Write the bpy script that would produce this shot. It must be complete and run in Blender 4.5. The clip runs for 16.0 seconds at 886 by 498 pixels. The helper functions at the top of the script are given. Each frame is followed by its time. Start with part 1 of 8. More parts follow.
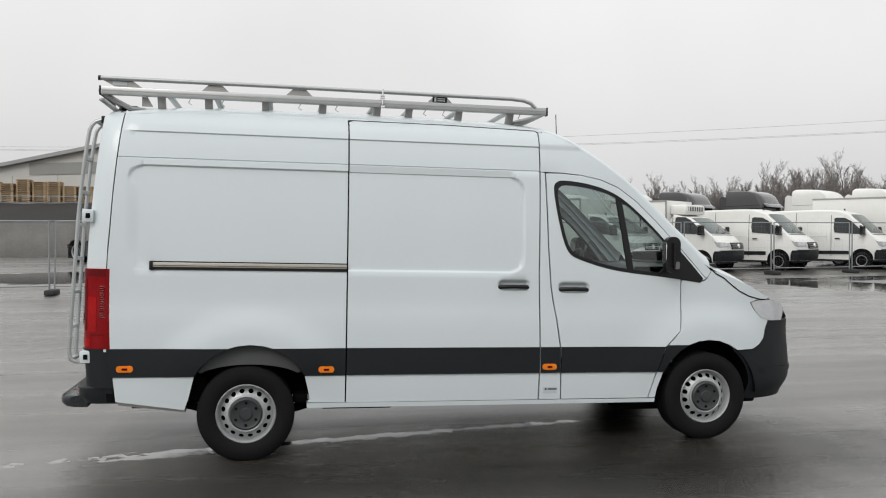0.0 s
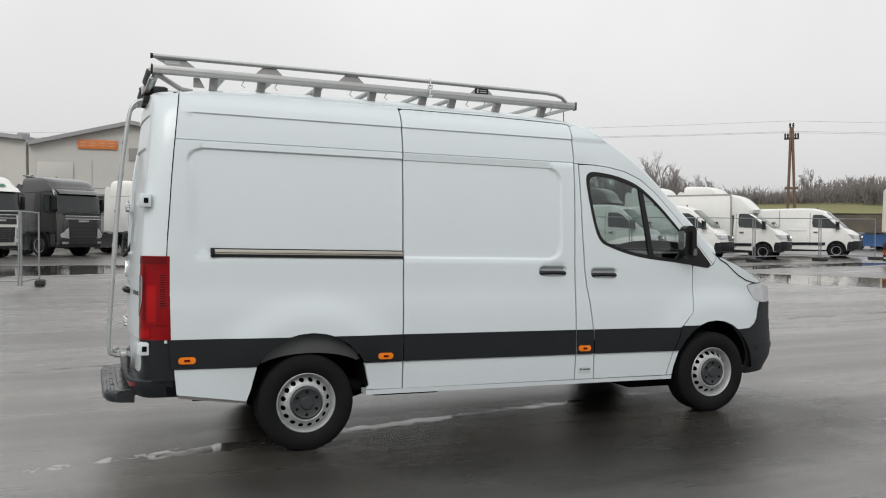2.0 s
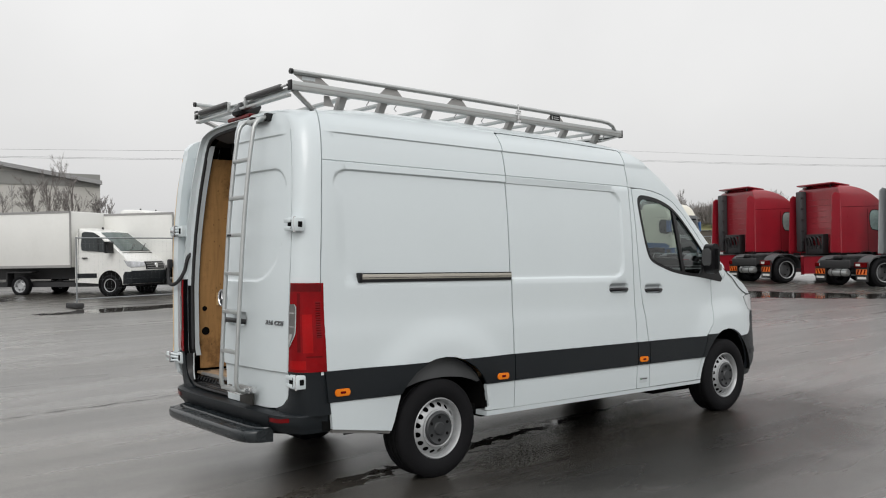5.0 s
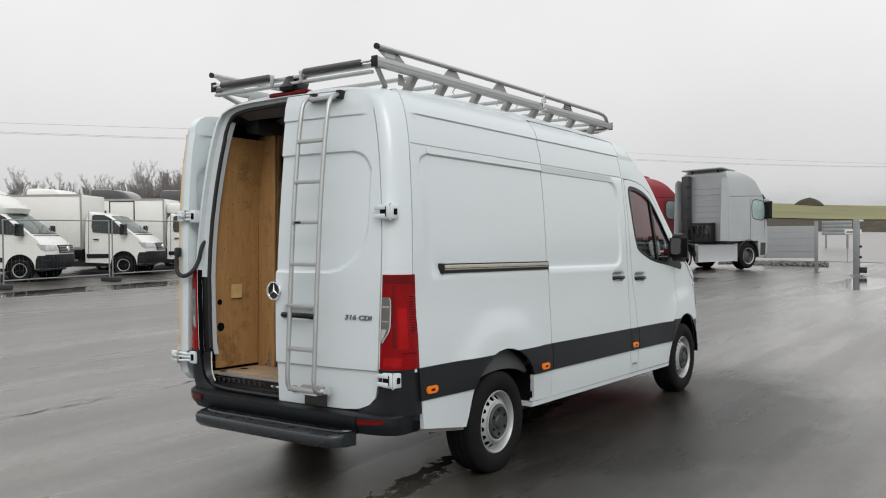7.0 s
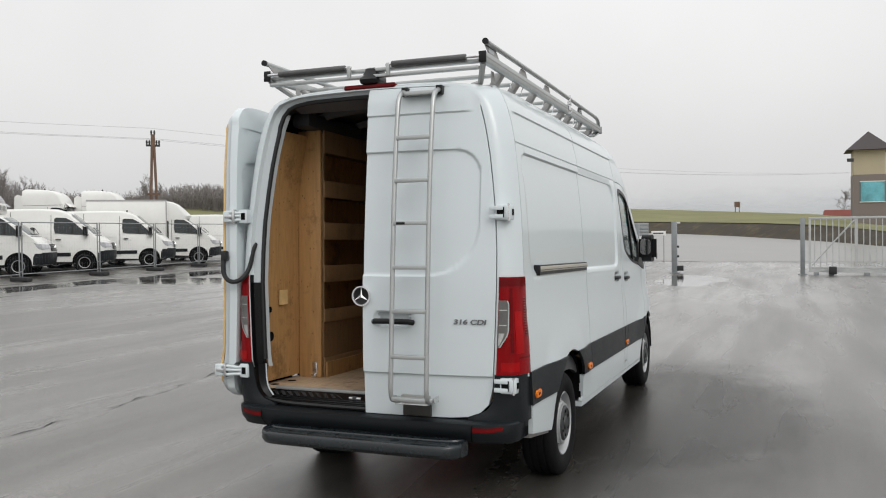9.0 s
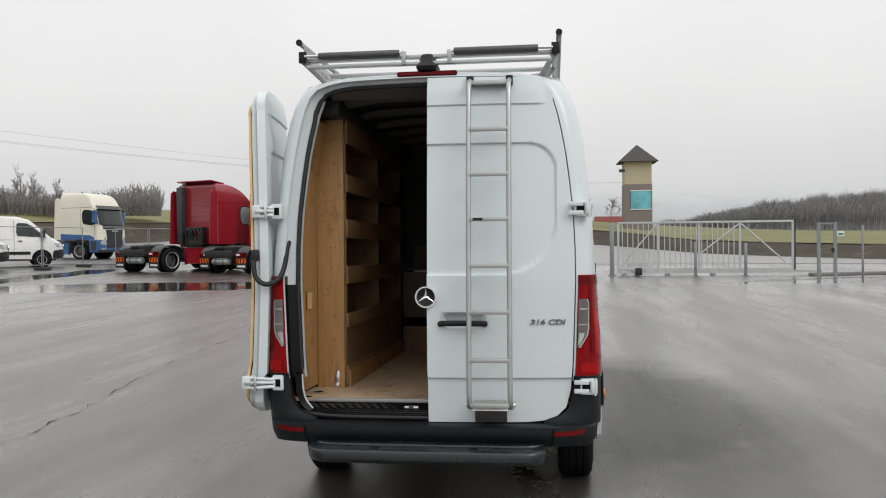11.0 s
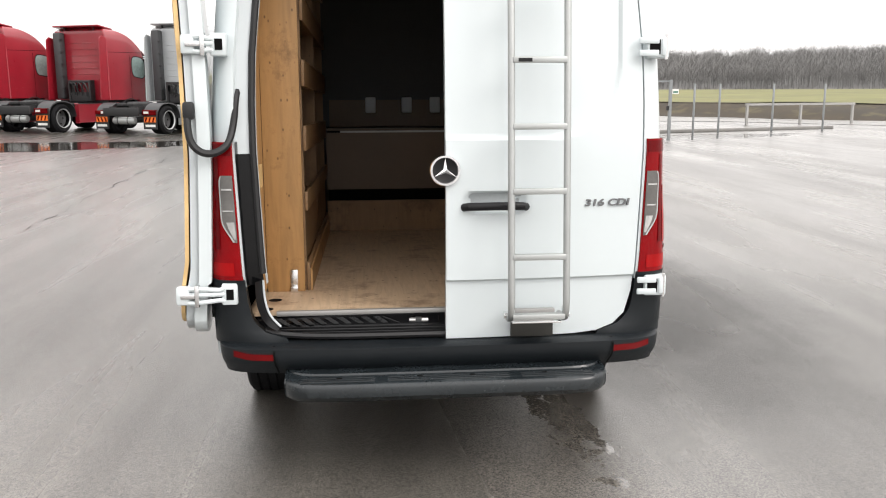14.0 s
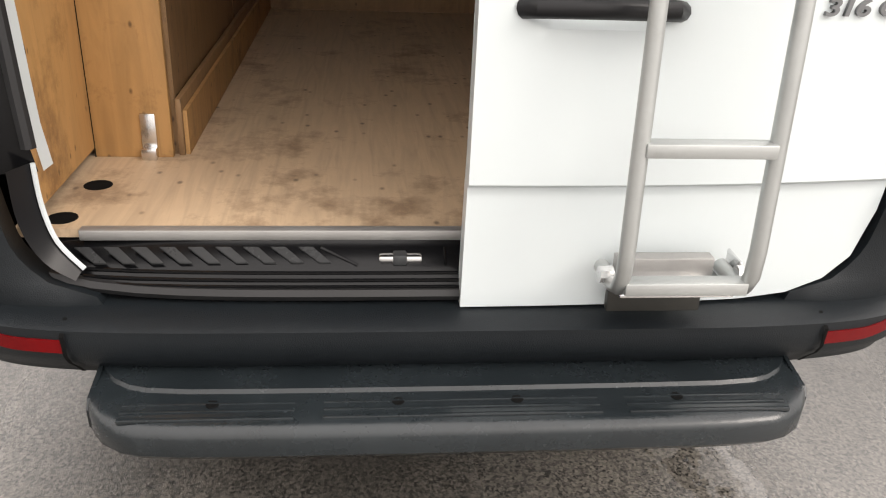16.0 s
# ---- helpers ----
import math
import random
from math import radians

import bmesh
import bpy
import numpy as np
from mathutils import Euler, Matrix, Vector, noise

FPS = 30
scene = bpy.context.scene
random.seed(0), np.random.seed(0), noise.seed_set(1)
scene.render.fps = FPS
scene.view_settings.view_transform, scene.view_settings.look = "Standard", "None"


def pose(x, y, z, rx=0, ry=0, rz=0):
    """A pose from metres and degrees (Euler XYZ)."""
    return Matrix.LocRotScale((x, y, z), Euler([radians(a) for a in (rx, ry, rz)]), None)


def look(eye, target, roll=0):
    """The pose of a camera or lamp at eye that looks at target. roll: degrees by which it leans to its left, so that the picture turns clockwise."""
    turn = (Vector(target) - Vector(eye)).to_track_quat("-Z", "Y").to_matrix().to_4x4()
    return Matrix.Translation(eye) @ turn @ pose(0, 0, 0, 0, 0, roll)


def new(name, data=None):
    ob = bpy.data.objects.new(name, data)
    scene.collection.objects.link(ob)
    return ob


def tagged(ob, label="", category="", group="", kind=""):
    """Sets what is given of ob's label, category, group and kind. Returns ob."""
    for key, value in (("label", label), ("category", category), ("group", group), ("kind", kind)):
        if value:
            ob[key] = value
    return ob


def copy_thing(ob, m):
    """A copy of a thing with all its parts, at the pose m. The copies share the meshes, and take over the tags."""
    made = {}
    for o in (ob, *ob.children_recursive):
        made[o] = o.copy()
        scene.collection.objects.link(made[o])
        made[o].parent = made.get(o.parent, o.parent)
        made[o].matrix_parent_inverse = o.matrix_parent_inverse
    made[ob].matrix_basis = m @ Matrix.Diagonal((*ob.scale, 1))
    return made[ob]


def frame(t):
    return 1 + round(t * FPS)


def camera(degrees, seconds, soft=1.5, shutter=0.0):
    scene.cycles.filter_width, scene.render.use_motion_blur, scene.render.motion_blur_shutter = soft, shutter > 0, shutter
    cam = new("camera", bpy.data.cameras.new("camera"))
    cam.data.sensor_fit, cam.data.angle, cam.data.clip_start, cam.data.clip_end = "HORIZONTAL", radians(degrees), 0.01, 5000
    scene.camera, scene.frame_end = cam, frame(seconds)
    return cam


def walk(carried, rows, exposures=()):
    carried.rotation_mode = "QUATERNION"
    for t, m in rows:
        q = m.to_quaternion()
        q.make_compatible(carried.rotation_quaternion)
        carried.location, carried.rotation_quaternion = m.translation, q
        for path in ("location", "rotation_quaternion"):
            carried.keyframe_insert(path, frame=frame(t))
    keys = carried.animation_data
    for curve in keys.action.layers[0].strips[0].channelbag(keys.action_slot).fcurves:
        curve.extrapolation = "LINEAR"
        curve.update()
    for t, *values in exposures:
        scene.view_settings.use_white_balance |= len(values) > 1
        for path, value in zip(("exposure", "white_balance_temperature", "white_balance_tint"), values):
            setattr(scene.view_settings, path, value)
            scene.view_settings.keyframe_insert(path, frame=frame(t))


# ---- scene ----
cam = camera(54.9, 16.0, soft=1.1)
PATH = [
    (0, (0.259, -7.358, 1.629), (0.634, -5.393, 1.605), -0.1),
    (0.5, (-0.177, -7.325, 1.598), (0.3, -5.383, 1.575), -0.4),
    (1, (-0.595, -7.257, 1.591), (-0.035, -5.337, 1.571), -0.6),
    (1.5, (-1.03, -7.196, 1.609), (-0.376, -5.306, 1.57), -0.6),
    (2, (-1.421, -7.024, 1.576), (-0.66, -5.175, 1.539), -0.0),
    (2.5, (-1.902, -6.858, 1.574), (-1.038, -5.055, 1.555), 0.6),
    (3, (-2.333, -6.675, 1.592), (-1.38, -4.916, 1.568), 0.1),
    (3.5, (-2.715, -6.401, 1.595), (-1.683, -4.687, 1.58), -0.3),
    (3.7, (-2.881, -6.299, 1.574), (-1.809, -4.611, 1.564), -0.7),
    (5.8, (-4.341, -5.067, 1.62), (-2.931, -3.649, 1.612), -0.6),
    (6, (-4.463, -4.864, 1.614), (-3.012, -3.487, 1.598), -0.6),
    (6.5, (-4.752, -4.529, 1.625), (-3.221, -3.243, 1.601), -0.2),
    (7, (-5.035, -4.107, 1.664), (-3.408, -2.944, 1.628), -0.6),
    (7.5, (-5.241, -3.668, 1.671), (-3.542, -2.614, 1.638), -0.2),
    (8, (-5.466, -3.231, 1.665), (-3.702, -2.289, 1.636), 0.2),
    (8.5, (-5.664, -2.813, 1.664), (-3.847, -1.977, 1.638), -0.6),
    (9, (-5.806, -2.394, 1.681), (-3.95, -1.65, 1.644), -0.7),
    (9.2, (-5.897, -2.188, 1.66), (-4.016, -1.511, 1.618), -0.5),
    (11.3, (-5.968, -0.55, 1.65), (-3.98, -0.332, 1.62), -0.6),
    (11.5, (-5.923, -0.443, 1.648), (-3.932, -0.249, 1.617), -0.5),
    (12, (-5.927, -0.165, 1.676), (-3.931, -0.052, 1.629), -0.5),
    (12.5, (-5.871, 0.006, 1.682), (-3.873, 0.044, 1.604), -0.4),
    (13, (-5.543, 0.13, 1.64), (-3.547, 0.114, 1.513), 0.1),
    (13.5, (-5.163, 0.225, 1.632), (-3.176, 0.143, 1.417), 0.4),
    (14, (-4.63, 0.317, 1.624), (-2.671, 0.143, 1.259), -0.2),
    (14.5, (-4.077, 0.319, 1.542), (-2.157, 0.105, 1.023), 0.6),
    (15, (-3.515, 0.319, 1.475), (-1.648, 0.083, 0.799), 1.7),
    (15.5, (-2.999, 0.284, 1.454), (-1.177, 0.057, 0.662), 1.6),
    (16, (-2.544, 0.182, 1.404), (-0.761, -0.008, 0.518), 2.6),
]
EXPOSURES = [(0, 0.0, 6500, 10), (12, 0.02, 6500, 10), (12.5, 0.14, 6520, 10), (13, 0.18, 6560, 10), (13.5, 0.36, 6600, 10), (14, 0.92, 6730, 12), (14.5, 1.10, 6850, 13), (15, 1.14, 6940, 14), (15.5, 0.94, 7050, 14), (16, 1.14, 7050, 14)]
walk(cam, [(t, look(eye, target, roll)) for t, eye, target, roll in PATH], EXPOSURES)

# ---- world: flat overcast sky, soft sun behind the cloud ----
SUN_EL, SUN_AZ = radians(38), radians(235)
world = bpy.data.worlds.new("overcast")
scene.world = world
world.use_nodes = True
wn, wl = world.node_tree.nodes, world.node_tree.links
wn.clear()
sky = wn.new("ShaderNodeTexSky")
sky.sky_type, sky.sun_disc = "NISHITA", False
sky.sun_elevation, sky.sun_rotation = SUN_EL, SUN_AZ
sky.air_density, sky.dust_density, sky.ozone_density = 1.0, 6.0, 1.0
grey = wn.new("ShaderNodeHueSaturation")
grey.inputs["Saturation"].default_value = 0.06
grey.inputs["Value"].default_value = 0.10
coord = wn.new("ShaderNodeTexCoord")
split = wn.new("ShaderNodeSeparateXYZ")
ramp = wn.new("ShaderNodeValToRGB")
ramp.color_ramp.elements[0].position, ramp.color_ramp.elements[0].color = 0.0, (0.66, 0.67, 0.68, 1)
ramp.color_ramp.elements[1].position, ramp.color_ramp.elements[1].color = 1.0, (1.60, 1.62, 1.65, 1)
for at, c in ((0.06, (0.80, 0.80, 0.80)), (0.16, (0.90, 0.90, 0.895)), (0.40, (1.04, 1.04, 1.04))):
    e = ramp.color_ramp.elements.new(at)
    e.color = (*c, 1)
cloud = wn.new("ShaderNodeTexNoise")
cloud.inputs["Scale"].default_value, cloud.inputs["Detail"].default_value = 2.2, 5
cmap = wn.new("ShaderNodeMapRange")
cmap.inputs["From Min"].default_value, cmap.inputs["From Max"].default_value = 0.3, 0.7
cmap.inputs["To Min"].default_value, cmap.inputs["To Max"].default_value = 0.93, 1.05
veil = wn.new("ShaderNodeMix")
veil.data_type, veil.blend_type = "RGBA", "MULTIPLY"
veil.inputs[0].default_value = 1.0
add = wn.new("ShaderNodeMix")
add.data_type = "RGBA"
add.inputs[0].default_value = 0.85
back, wout = wn.new("ShaderNodeBackground"), wn.new("ShaderNodeOutputWorld")
wl.new(sky.outputs[0], grey.inputs["Color"])
wl.new(coord.outputs["Generated"], split.inputs[0])
wl.new(split.outputs["Z"], ramp.inputs[0])
wl.new(coord.outputs["Generated"], cloud.inputs["Vector"])
wl.new(cloud.outputs[0], cmap.inputs["Value"])
wl.new(ramp.outputs[0], veil.inputs[6])
wl.new(cmap.outputs[0], veil.inputs[7])
wl.new(grey.outputs[0], add.inputs[6])
wl.new(veil.outputs[2], add.inputs[7])
wl.new(add.outputs[2], back.inputs["Color"])
wl.new(back.outputs[0], wout.inputs[0])
back.inputs["Strength"].default_value = 1.0
sun = new("sun", bpy.data.lights.new("sun", "SUN"))
sun.data.energy, sun.data.angle, sun.data.color = 0.8, radians(25), (1.0, 0.97, 0.93)
sun.matrix_world = pose(0, 0, 60, 52, 0, 235 - 180 - 90)
scene.view_settings.exposure = 0.0

# ---- materials ----


def mat(name, color, rough=0.5, metal=0.0, var=0.08, scale=4.0, bump=0.0, bscale=60.0, coat=0.0, rvar=0.1, dirt=None, emit=0.0, spec=0.5, pick=0.0):
    """A surface with colour varied at two scales, uneven gloss and fine relief."""
    m = bpy.data.materials.new(name)
    m.use_nodes = True
    n, l = m.node_tree.nodes, m.node_tree.links
    b = n["Principled BSDF"]
    tc = n.new("ShaderNodeTexCoord")
    big, fine = n.new("ShaderNodeTexNoise"), n.new("ShaderNodeTexNoise")
    big.inputs["Scale"].default_value, big.inputs["Detail"].default_value = scale, 4
    fine.inputs["Scale"].default_value, fine.inputs["Detail"].default_value = scale * 11, 3
    l.new(tc.outputs["Object"], big.inputs["Vector"])
    l.new(tc.outputs["Object"], fine.inputs["Vector"])
    mixn = n.new("ShaderNodeMath")
    mixn.operation = "MULTIPLY_ADD"
    mixn.inputs[1].default_value = 0.35
    l.new(fine.outputs[0], mixn.inputs[0])
    l.new(big.outputs[0], mixn.inputs[2])
    rng = n.new("ShaderNodeMapRange")
    rng.inputs["From Min"].default_value, rng.inputs["From Max"].default_value = 0.4, 0.95
    rng.inputs["To Min"].default_value, rng.inputs["To Max"].default_value = 1 - var, 1 + var
    l.new(mixn.outputs[0], rng.inputs["Value"])
    mul = n.new("ShaderNodeMix")
    mul.data_type, mul.blend_type = "RGBA", "MULTIPLY"
    mul.inputs[0].default_value = 1.0
    mul.inputs[6].default_value = (*color, 1)
    l.new(rng.outputs[0], mul.inputs[7])
    out = mul.outputs[2]
    if pick:
        oi = n.new("ShaderNodeObjectInfo")
        pr = n.new("ShaderNodeMapRange")
        pr.inputs["To Min"].default_value, pr.inputs["To Max"].default_value = 1 - pick, 1 + pick
        l.new(oi.outputs["Random"], pr.inputs["Value"])
        m2 = n.new("ShaderNodeMix")
        m2.data_type, m2.blend_type = "RGBA", "MULTIPLY"
        m2.inputs[0].default_value = 1.0
        l.new(out, m2.inputs[6])
        l.new(pr.outputs[0], m2.inputs[7])
        out = m2.outputs[2]
    if dirt:
        dn, dr = n.new("ShaderNodeTexNoise"), n.new("ShaderNodeMapRange")
        dn.inputs["Scale"].default_value, dn.inputs["Detail"].default_value, dn.inputs["Roughness"].default_value = scale * 1.7, 8, 0.7
        l.new(tc.outputs["Object"], dn.inputs["Vector"])
        dr.inputs["From Min"].default_value, dr.inputs["From Max"].default_value = 0.52, 0.75
        dr.inputs["To Max"].default_value = dirt[3]
        l.new(dn.outputs[0], dr.inputs["Value"])
        m3 = n.new("ShaderNodeMix")
        m3.data_type = "RGBA"
        l.new(dr.outputs[0], m3.inputs[0])
        l.new(out, m3.inputs[6])
        m3.inputs[7].default_value = (*dirt[:3], 1)
        out = m3.outputs[2]
    l.new(out, b.inputs["Base Color"])
    rr = n.new("ShaderNodeMapRange")
    rr.inputs["From Min"].default_value, rr.inputs["From Max"].default_value = 0.4, 0.95
    rr.inputs["To Min"].default_value, rr.inputs["To Max"].default_value = max(0.0, rough - rvar * rough), rough + rvar * rough
    l.new(mixn.outputs[0], rr.inputs["Value"])
    l.new(rr.outputs[0], b.inputs["Roughness"])
    b.inputs["Metallic"].default_value = metal
    b.inputs["Coat Weight"].default_value = coat
    b.inputs["Coat Roughness"].default_value = 0.06
    b.inputs["Specular IOR Level"].default_value = spec
    if bump:
        bn, bp = n.new("ShaderNodeTexNoise"), n.new("ShaderNodeBump")
        bn.inputs["Scale"].default_value, bn.inputs["Detail"].default_value = bscale, 4
        l.new(tc.outputs["Object"], bn.inputs["Vector"])
        bp.inputs["Strength"].default_value, bp.inputs["Distance"].default_value = bump, 0.01
        l.new(bn.outputs[0], bp.inputs["Height"])
        l.new(bp.outputs[0], b.inputs["Normal"])
    if emit:
        b.inputs["Emission Color"].default_value = (*color, 1)
        b.inputs["Emission Strength"].default_value = emit
    return m


def glass(name, color, rough=0.02, alpha=0.35):
    """Tinted glazing: part of the light passes, the rest is mirrored by the gloss."""
    m = bpy.data.materials.new(name)
    m.use_nodes = True
    n, l = m.node_tree.nodes, m.node_tree.links
    out = n["Material Output"]
    n.remove(n["Principled BSDF"])
    tr, gl, mx, fr = n.new("ShaderNodeBsdfTransparent"), n.new("ShaderNodeBsdfGlossy"), n.new("ShaderNodeMixShader"), n.new("ShaderNodeLayerWeight")
    pw, ml = n.new("ShaderNodeMath"), n.new("ShaderNodeMath")
    pw.operation, ml.operation = "POWER", "MULTIPLY_ADD"
    pw.inputs[1].default_value, ml.inputs[1].default_value, ml.inputs[2].default_value = 4.0, 0.85, 0.06
    tr.inputs[0].default_value = (*color, 1)
    gl.inputs["Color"].default_value = (0.9, 0.9, 0.9, 1)
    gl.inputs["Roughness"].default_value = rough
    fr.inputs["Blend"].default_value = 0.5
    l.new(fr.outputs["Facing"], pw.inputs[0])
    l.new(pw.outputs[0], ml.inputs[0])
    l.new(ml.outputs[0], mx.inputs[0])
    l.new(tr.outputs[0], mx.inputs[1])
    l.new(gl.outputs[0], mx.inputs[2])
    l.new(mx.outputs[0], out.inputs[0])
    return m


def lens(name, color, rough=0.08):
    """Coloured lamp plastic with fine ribs under a smooth face."""
    m = mat(name, color, rough, 0, 0.2, 9, coat=0.0, spec=0.16)
    return m


WHITE = mat("van_white_paint", (0.595, 0.648, 0.662), 0.34, 0, 0.015, 1.2, coat=0.5, rvar=0.2)
WHITE_INNER = mat("greyed_white", (0.50, 0.54, 0.555), 0.45, 0, 0.04, 3)
PLASTIC = mat("charcoal_plastic", (0.0075, 0.0100, 0.0122), 0.45, 0, 0.15, 3, bump=0.2, bscale=420, dirt=(0.014, 0.017, 0.019, 0.3), spec=0.28)
STEP_RUBBER = mat("worn_black_step", (0.0125, 0.0165, 0.0190), 0.26, 0, 0.25, 6, bump=0.05, bscale=60, dirt=(0.026, 0.031, 0.034, 0.25), spec=0.50, rvar=0.35)
BLACK = mat("black_trim", (0.008, 0.008, 0.009), 0.35, 0, 0.1, 5, spec=0.28)
SEAL = mat("rubber_seal", (0.010, 0.010, 0.011), 0.6, 0, 0.1, 9)
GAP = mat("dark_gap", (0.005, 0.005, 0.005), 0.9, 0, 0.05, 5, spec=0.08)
TYRE = mat("tyre_rubber", (0.008, 0.008, 0.009), 0.75, 0, 0.2, 6, bump=0.3, bscale=90, dirt=(0.012, 0.0115, 0.011, 0.3), spec=0.14)
RIM = mat("silver_steel_rim", (0.40, 0.41, 0.415), 0.42, 0.35, 0.08, 6, dirt=(0.22, 0.21, 0.20, 0.3))
CAP = mat("grey_hub_cap", (0.030, 0.032, 0.034), 0.5, 0, 0.15, 8)
ALU = mat("brushed_aluminium", (0.435, 0.450, 0.445), 0.38, 0.7, 0.06, 7, rvar=0.25, dirt=(0.30, 0.30, 0.29, 0.30))
ALU_DULL = mat("dull_aluminium", (0.36, 0.355, 0.345), 0.5, 0.7, 0.08, 9)
RAIL_ALU = mat("anodised_door_rail", (0.44, 0.415, 0.36), 0.5, 0.3, 0.08, 9)
STEEL = mat("bright_steel", (0.70, 0.70, 0.70), 0.22, 1.0, 0.05, 9)
CHROME = mat("chrome", (0.85, 0.85, 0.86), 0.08, 1.0, 0.02, 9)
RED_LENS = lens("red_tail_lens", (0.21, 0.002, 0.004))
DARK_RED_LENS = lens("dark_red_lens", (0.12, 0.002, 0.003))
CLEAR_LENS = lens("clear_lens", (0.50, 0.51, 0.52), 0.12)
SMOKE_LENS = lens("smoky_clear_lens", (0.135, 0.130, 0.125), 0.10)
BRIGHT_RED = lens("bright_red_lens", (0.31, 0.004, 0.005))
LAMP_GREY = mat("lamp_reflector", (0.50, 0.50, 0.49), 0.25, 0.5, 0.2, 20)
GLOSS_BLACK = mat("glossy_black_trim", (0.0045, 0.0046, 0.0052), 0.18, 0, 0.1, 5, spec=0.24)
# sill ribs greyer than the sill: their sheen put into the colour
SHINE_GREY = mat("sheened_sill_rib", (0.018, 0.019, 0.020), 0.28, 0, 0.2, 9, spec=0.4)
LETTER_GREY = mat("grey_chrome_letters", (0.16, 0.165, 0.17), 0.3, 0.5, 0.1, 8)
DARK_STEEL = mat("dark_bracket_steel", (0.040, 0.039, 0.035), 0.45, 0.4, 0.2, 9)
# grey patch laid in each handle cup: its shade put into the colour
CUP_GREY = mat("shaded_handle_cup", (0.40, 0.43, 0.44), 0.25, 0, 0.1, 8)
STICK_GREEN = mat("green_sticker_mark", (0.05, 0.16, 0.06), 0.5)
GUARD = mat("grey_mud_guard", (0.050, 0.052, 0.054), 0.6, 0, 0.2, 8)
AMBER = lens("amber_lens", (0.75, 0.20, 0.015))
WINDOW = glass("side_glass", (0.60, 0.67, 0.655))
DARK_WINDOW = mat("dark_glass", (0.016, 0.021, 0.022), 0.08, 0, 0.2, 2, spec=0.5)
GREEN_WINDOW = mat("green_tinted_glass", (0.060, 0.088, 0.082), 0.10, 0, 0.5, 1.2, spec=0.35)


def plywood(name, color, stain, upright=True):
    """Birch ply: long grain, knots, and dirty marks."""
    m = mat(name, color, 0.55, 0, 0.10, 2.0, bump=0.08, bscale=60)
    n, l = m.node_tree.nodes, m.node_tree.links
    b = n["Principled BSDF"]
    src = b.inputs["Base Color"].links[0].from_socket
    tc, mp, grain = n.new("ShaderNodeTexCoord"), n.new("ShaderNodeMapping"), n.new("ShaderNodeTexNoise")
    mp.inputs["Scale"].default_value = (9, 9, 0.9) if upright else (0.9, 11, 9)
    grain.inputs["Scale"].default_value, grain.inputs["Detail"].default_value, grain.inputs["Distortion"].default_value = 2.6, 6, 1.6
    l.new(tc.outputs["Object"], mp.inputs["Vector"])
    l.new(mp.outputs[0], grain.inputs["Vector"])
    knots, kr = n.new("ShaderNodeTexVoronoi"), n.new("ShaderNodeMapRange")
    mp2 = n.new("ShaderNodeMapping")
    mp2.inputs["Scale"].default_value = (5, 5, 3) if upright else (2.2, 3.5, 3)
    l.new(tc.outputs["Object"], mp2.inputs["Vector"])
    l.new(mp2.outputs[0], knots.inputs["Vector"])
    kr.inputs["From Min"].default_value, kr.inputs["From Max"].default_value = 0.05, 0.14
    kr.inputs["To Min"].default_value, kr.inputs["To Max"].default_value = 0.75, 0.0
    l.new(knots.outputs["Distance"], kr.inputs["Value"])
    marks, mr = n.new("ShaderNodeTexNoise"), n.new("ShaderNodeMapRange")
    marks.inputs["Scale"].default_value, marks.inputs["Detail"].default_value, marks.inputs["Roughness"].default_value = 4.0, 9, 0.72
    l.new(tc.outputs["Object"], marks.inputs["Vector"])
    mr.inputs["From Min"].default_value, mr.inputs["From Max"].default_value = 0.53, 0.67
    mr.inputs["To Max"].default_value = 0.82
    l.new(marks.outputs[0], mr.inputs["Value"])
    gr = n.new("ShaderNodeMapRange")
    gr.inputs["From Min"].default_value, gr.inputs["From Max"].default_value = 0.42, 0.72
    gr.inputs["To Min"].default_value, gr.inputs["To Max"].default_value = 0.0, 0.55
    l.new(grain.outputs[0], gr.inputs["Value"])
    for fac, tint in ((gr, tuple(c * 0.62 for c in color)), (mr, stain), (kr, tuple(c * 0.35 for c in stain))):
        mx = n.new("ShaderNodeMix")
        mx.data_type = "RGBA"
        l.new(fac.outputs[0], mx.inputs[0])
        l.new(src, mx.inputs[6])
        mx.inputs[7].default_value = (*tint, 1)
        src = mx.outputs[2]
    l.new(src, b.inputs["Base Color"])
    return m


PLY = plywood("plywood", (0.43, 0.240, 0.092), (0.16, 0.080, 0.030))
# browner rack plywood, darkened further: load space shade put into the colour
PLY_SHADED = plywood("shaded_plywood", (0.235, 0.135, 0.062), (0.12, 0.066, 0.032))
PLY_FLOOR = plywood("worn_plywood_floor", (0.52, 0.38, 0.25), (0.20, 0.13, 0.08), False)
PLY_EDGE = mat("plywood_edge", (0.62, 0.42, 0.19), 0.6, 0, 0.2, 12)
DARK_CLOTH = mat("dark_seat_cloth", (0.020, 0.020, 0.022), 0.85, 0, 0.2, 9, bump=0.3, bscale=300)
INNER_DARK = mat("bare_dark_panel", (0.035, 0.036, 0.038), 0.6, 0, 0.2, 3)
GREY_FELT = mat("grey_interior_trim", (0.10, 0.10, 0.105), 0.7, 0, 0.15, 3)

# ---- mesh helpers ----


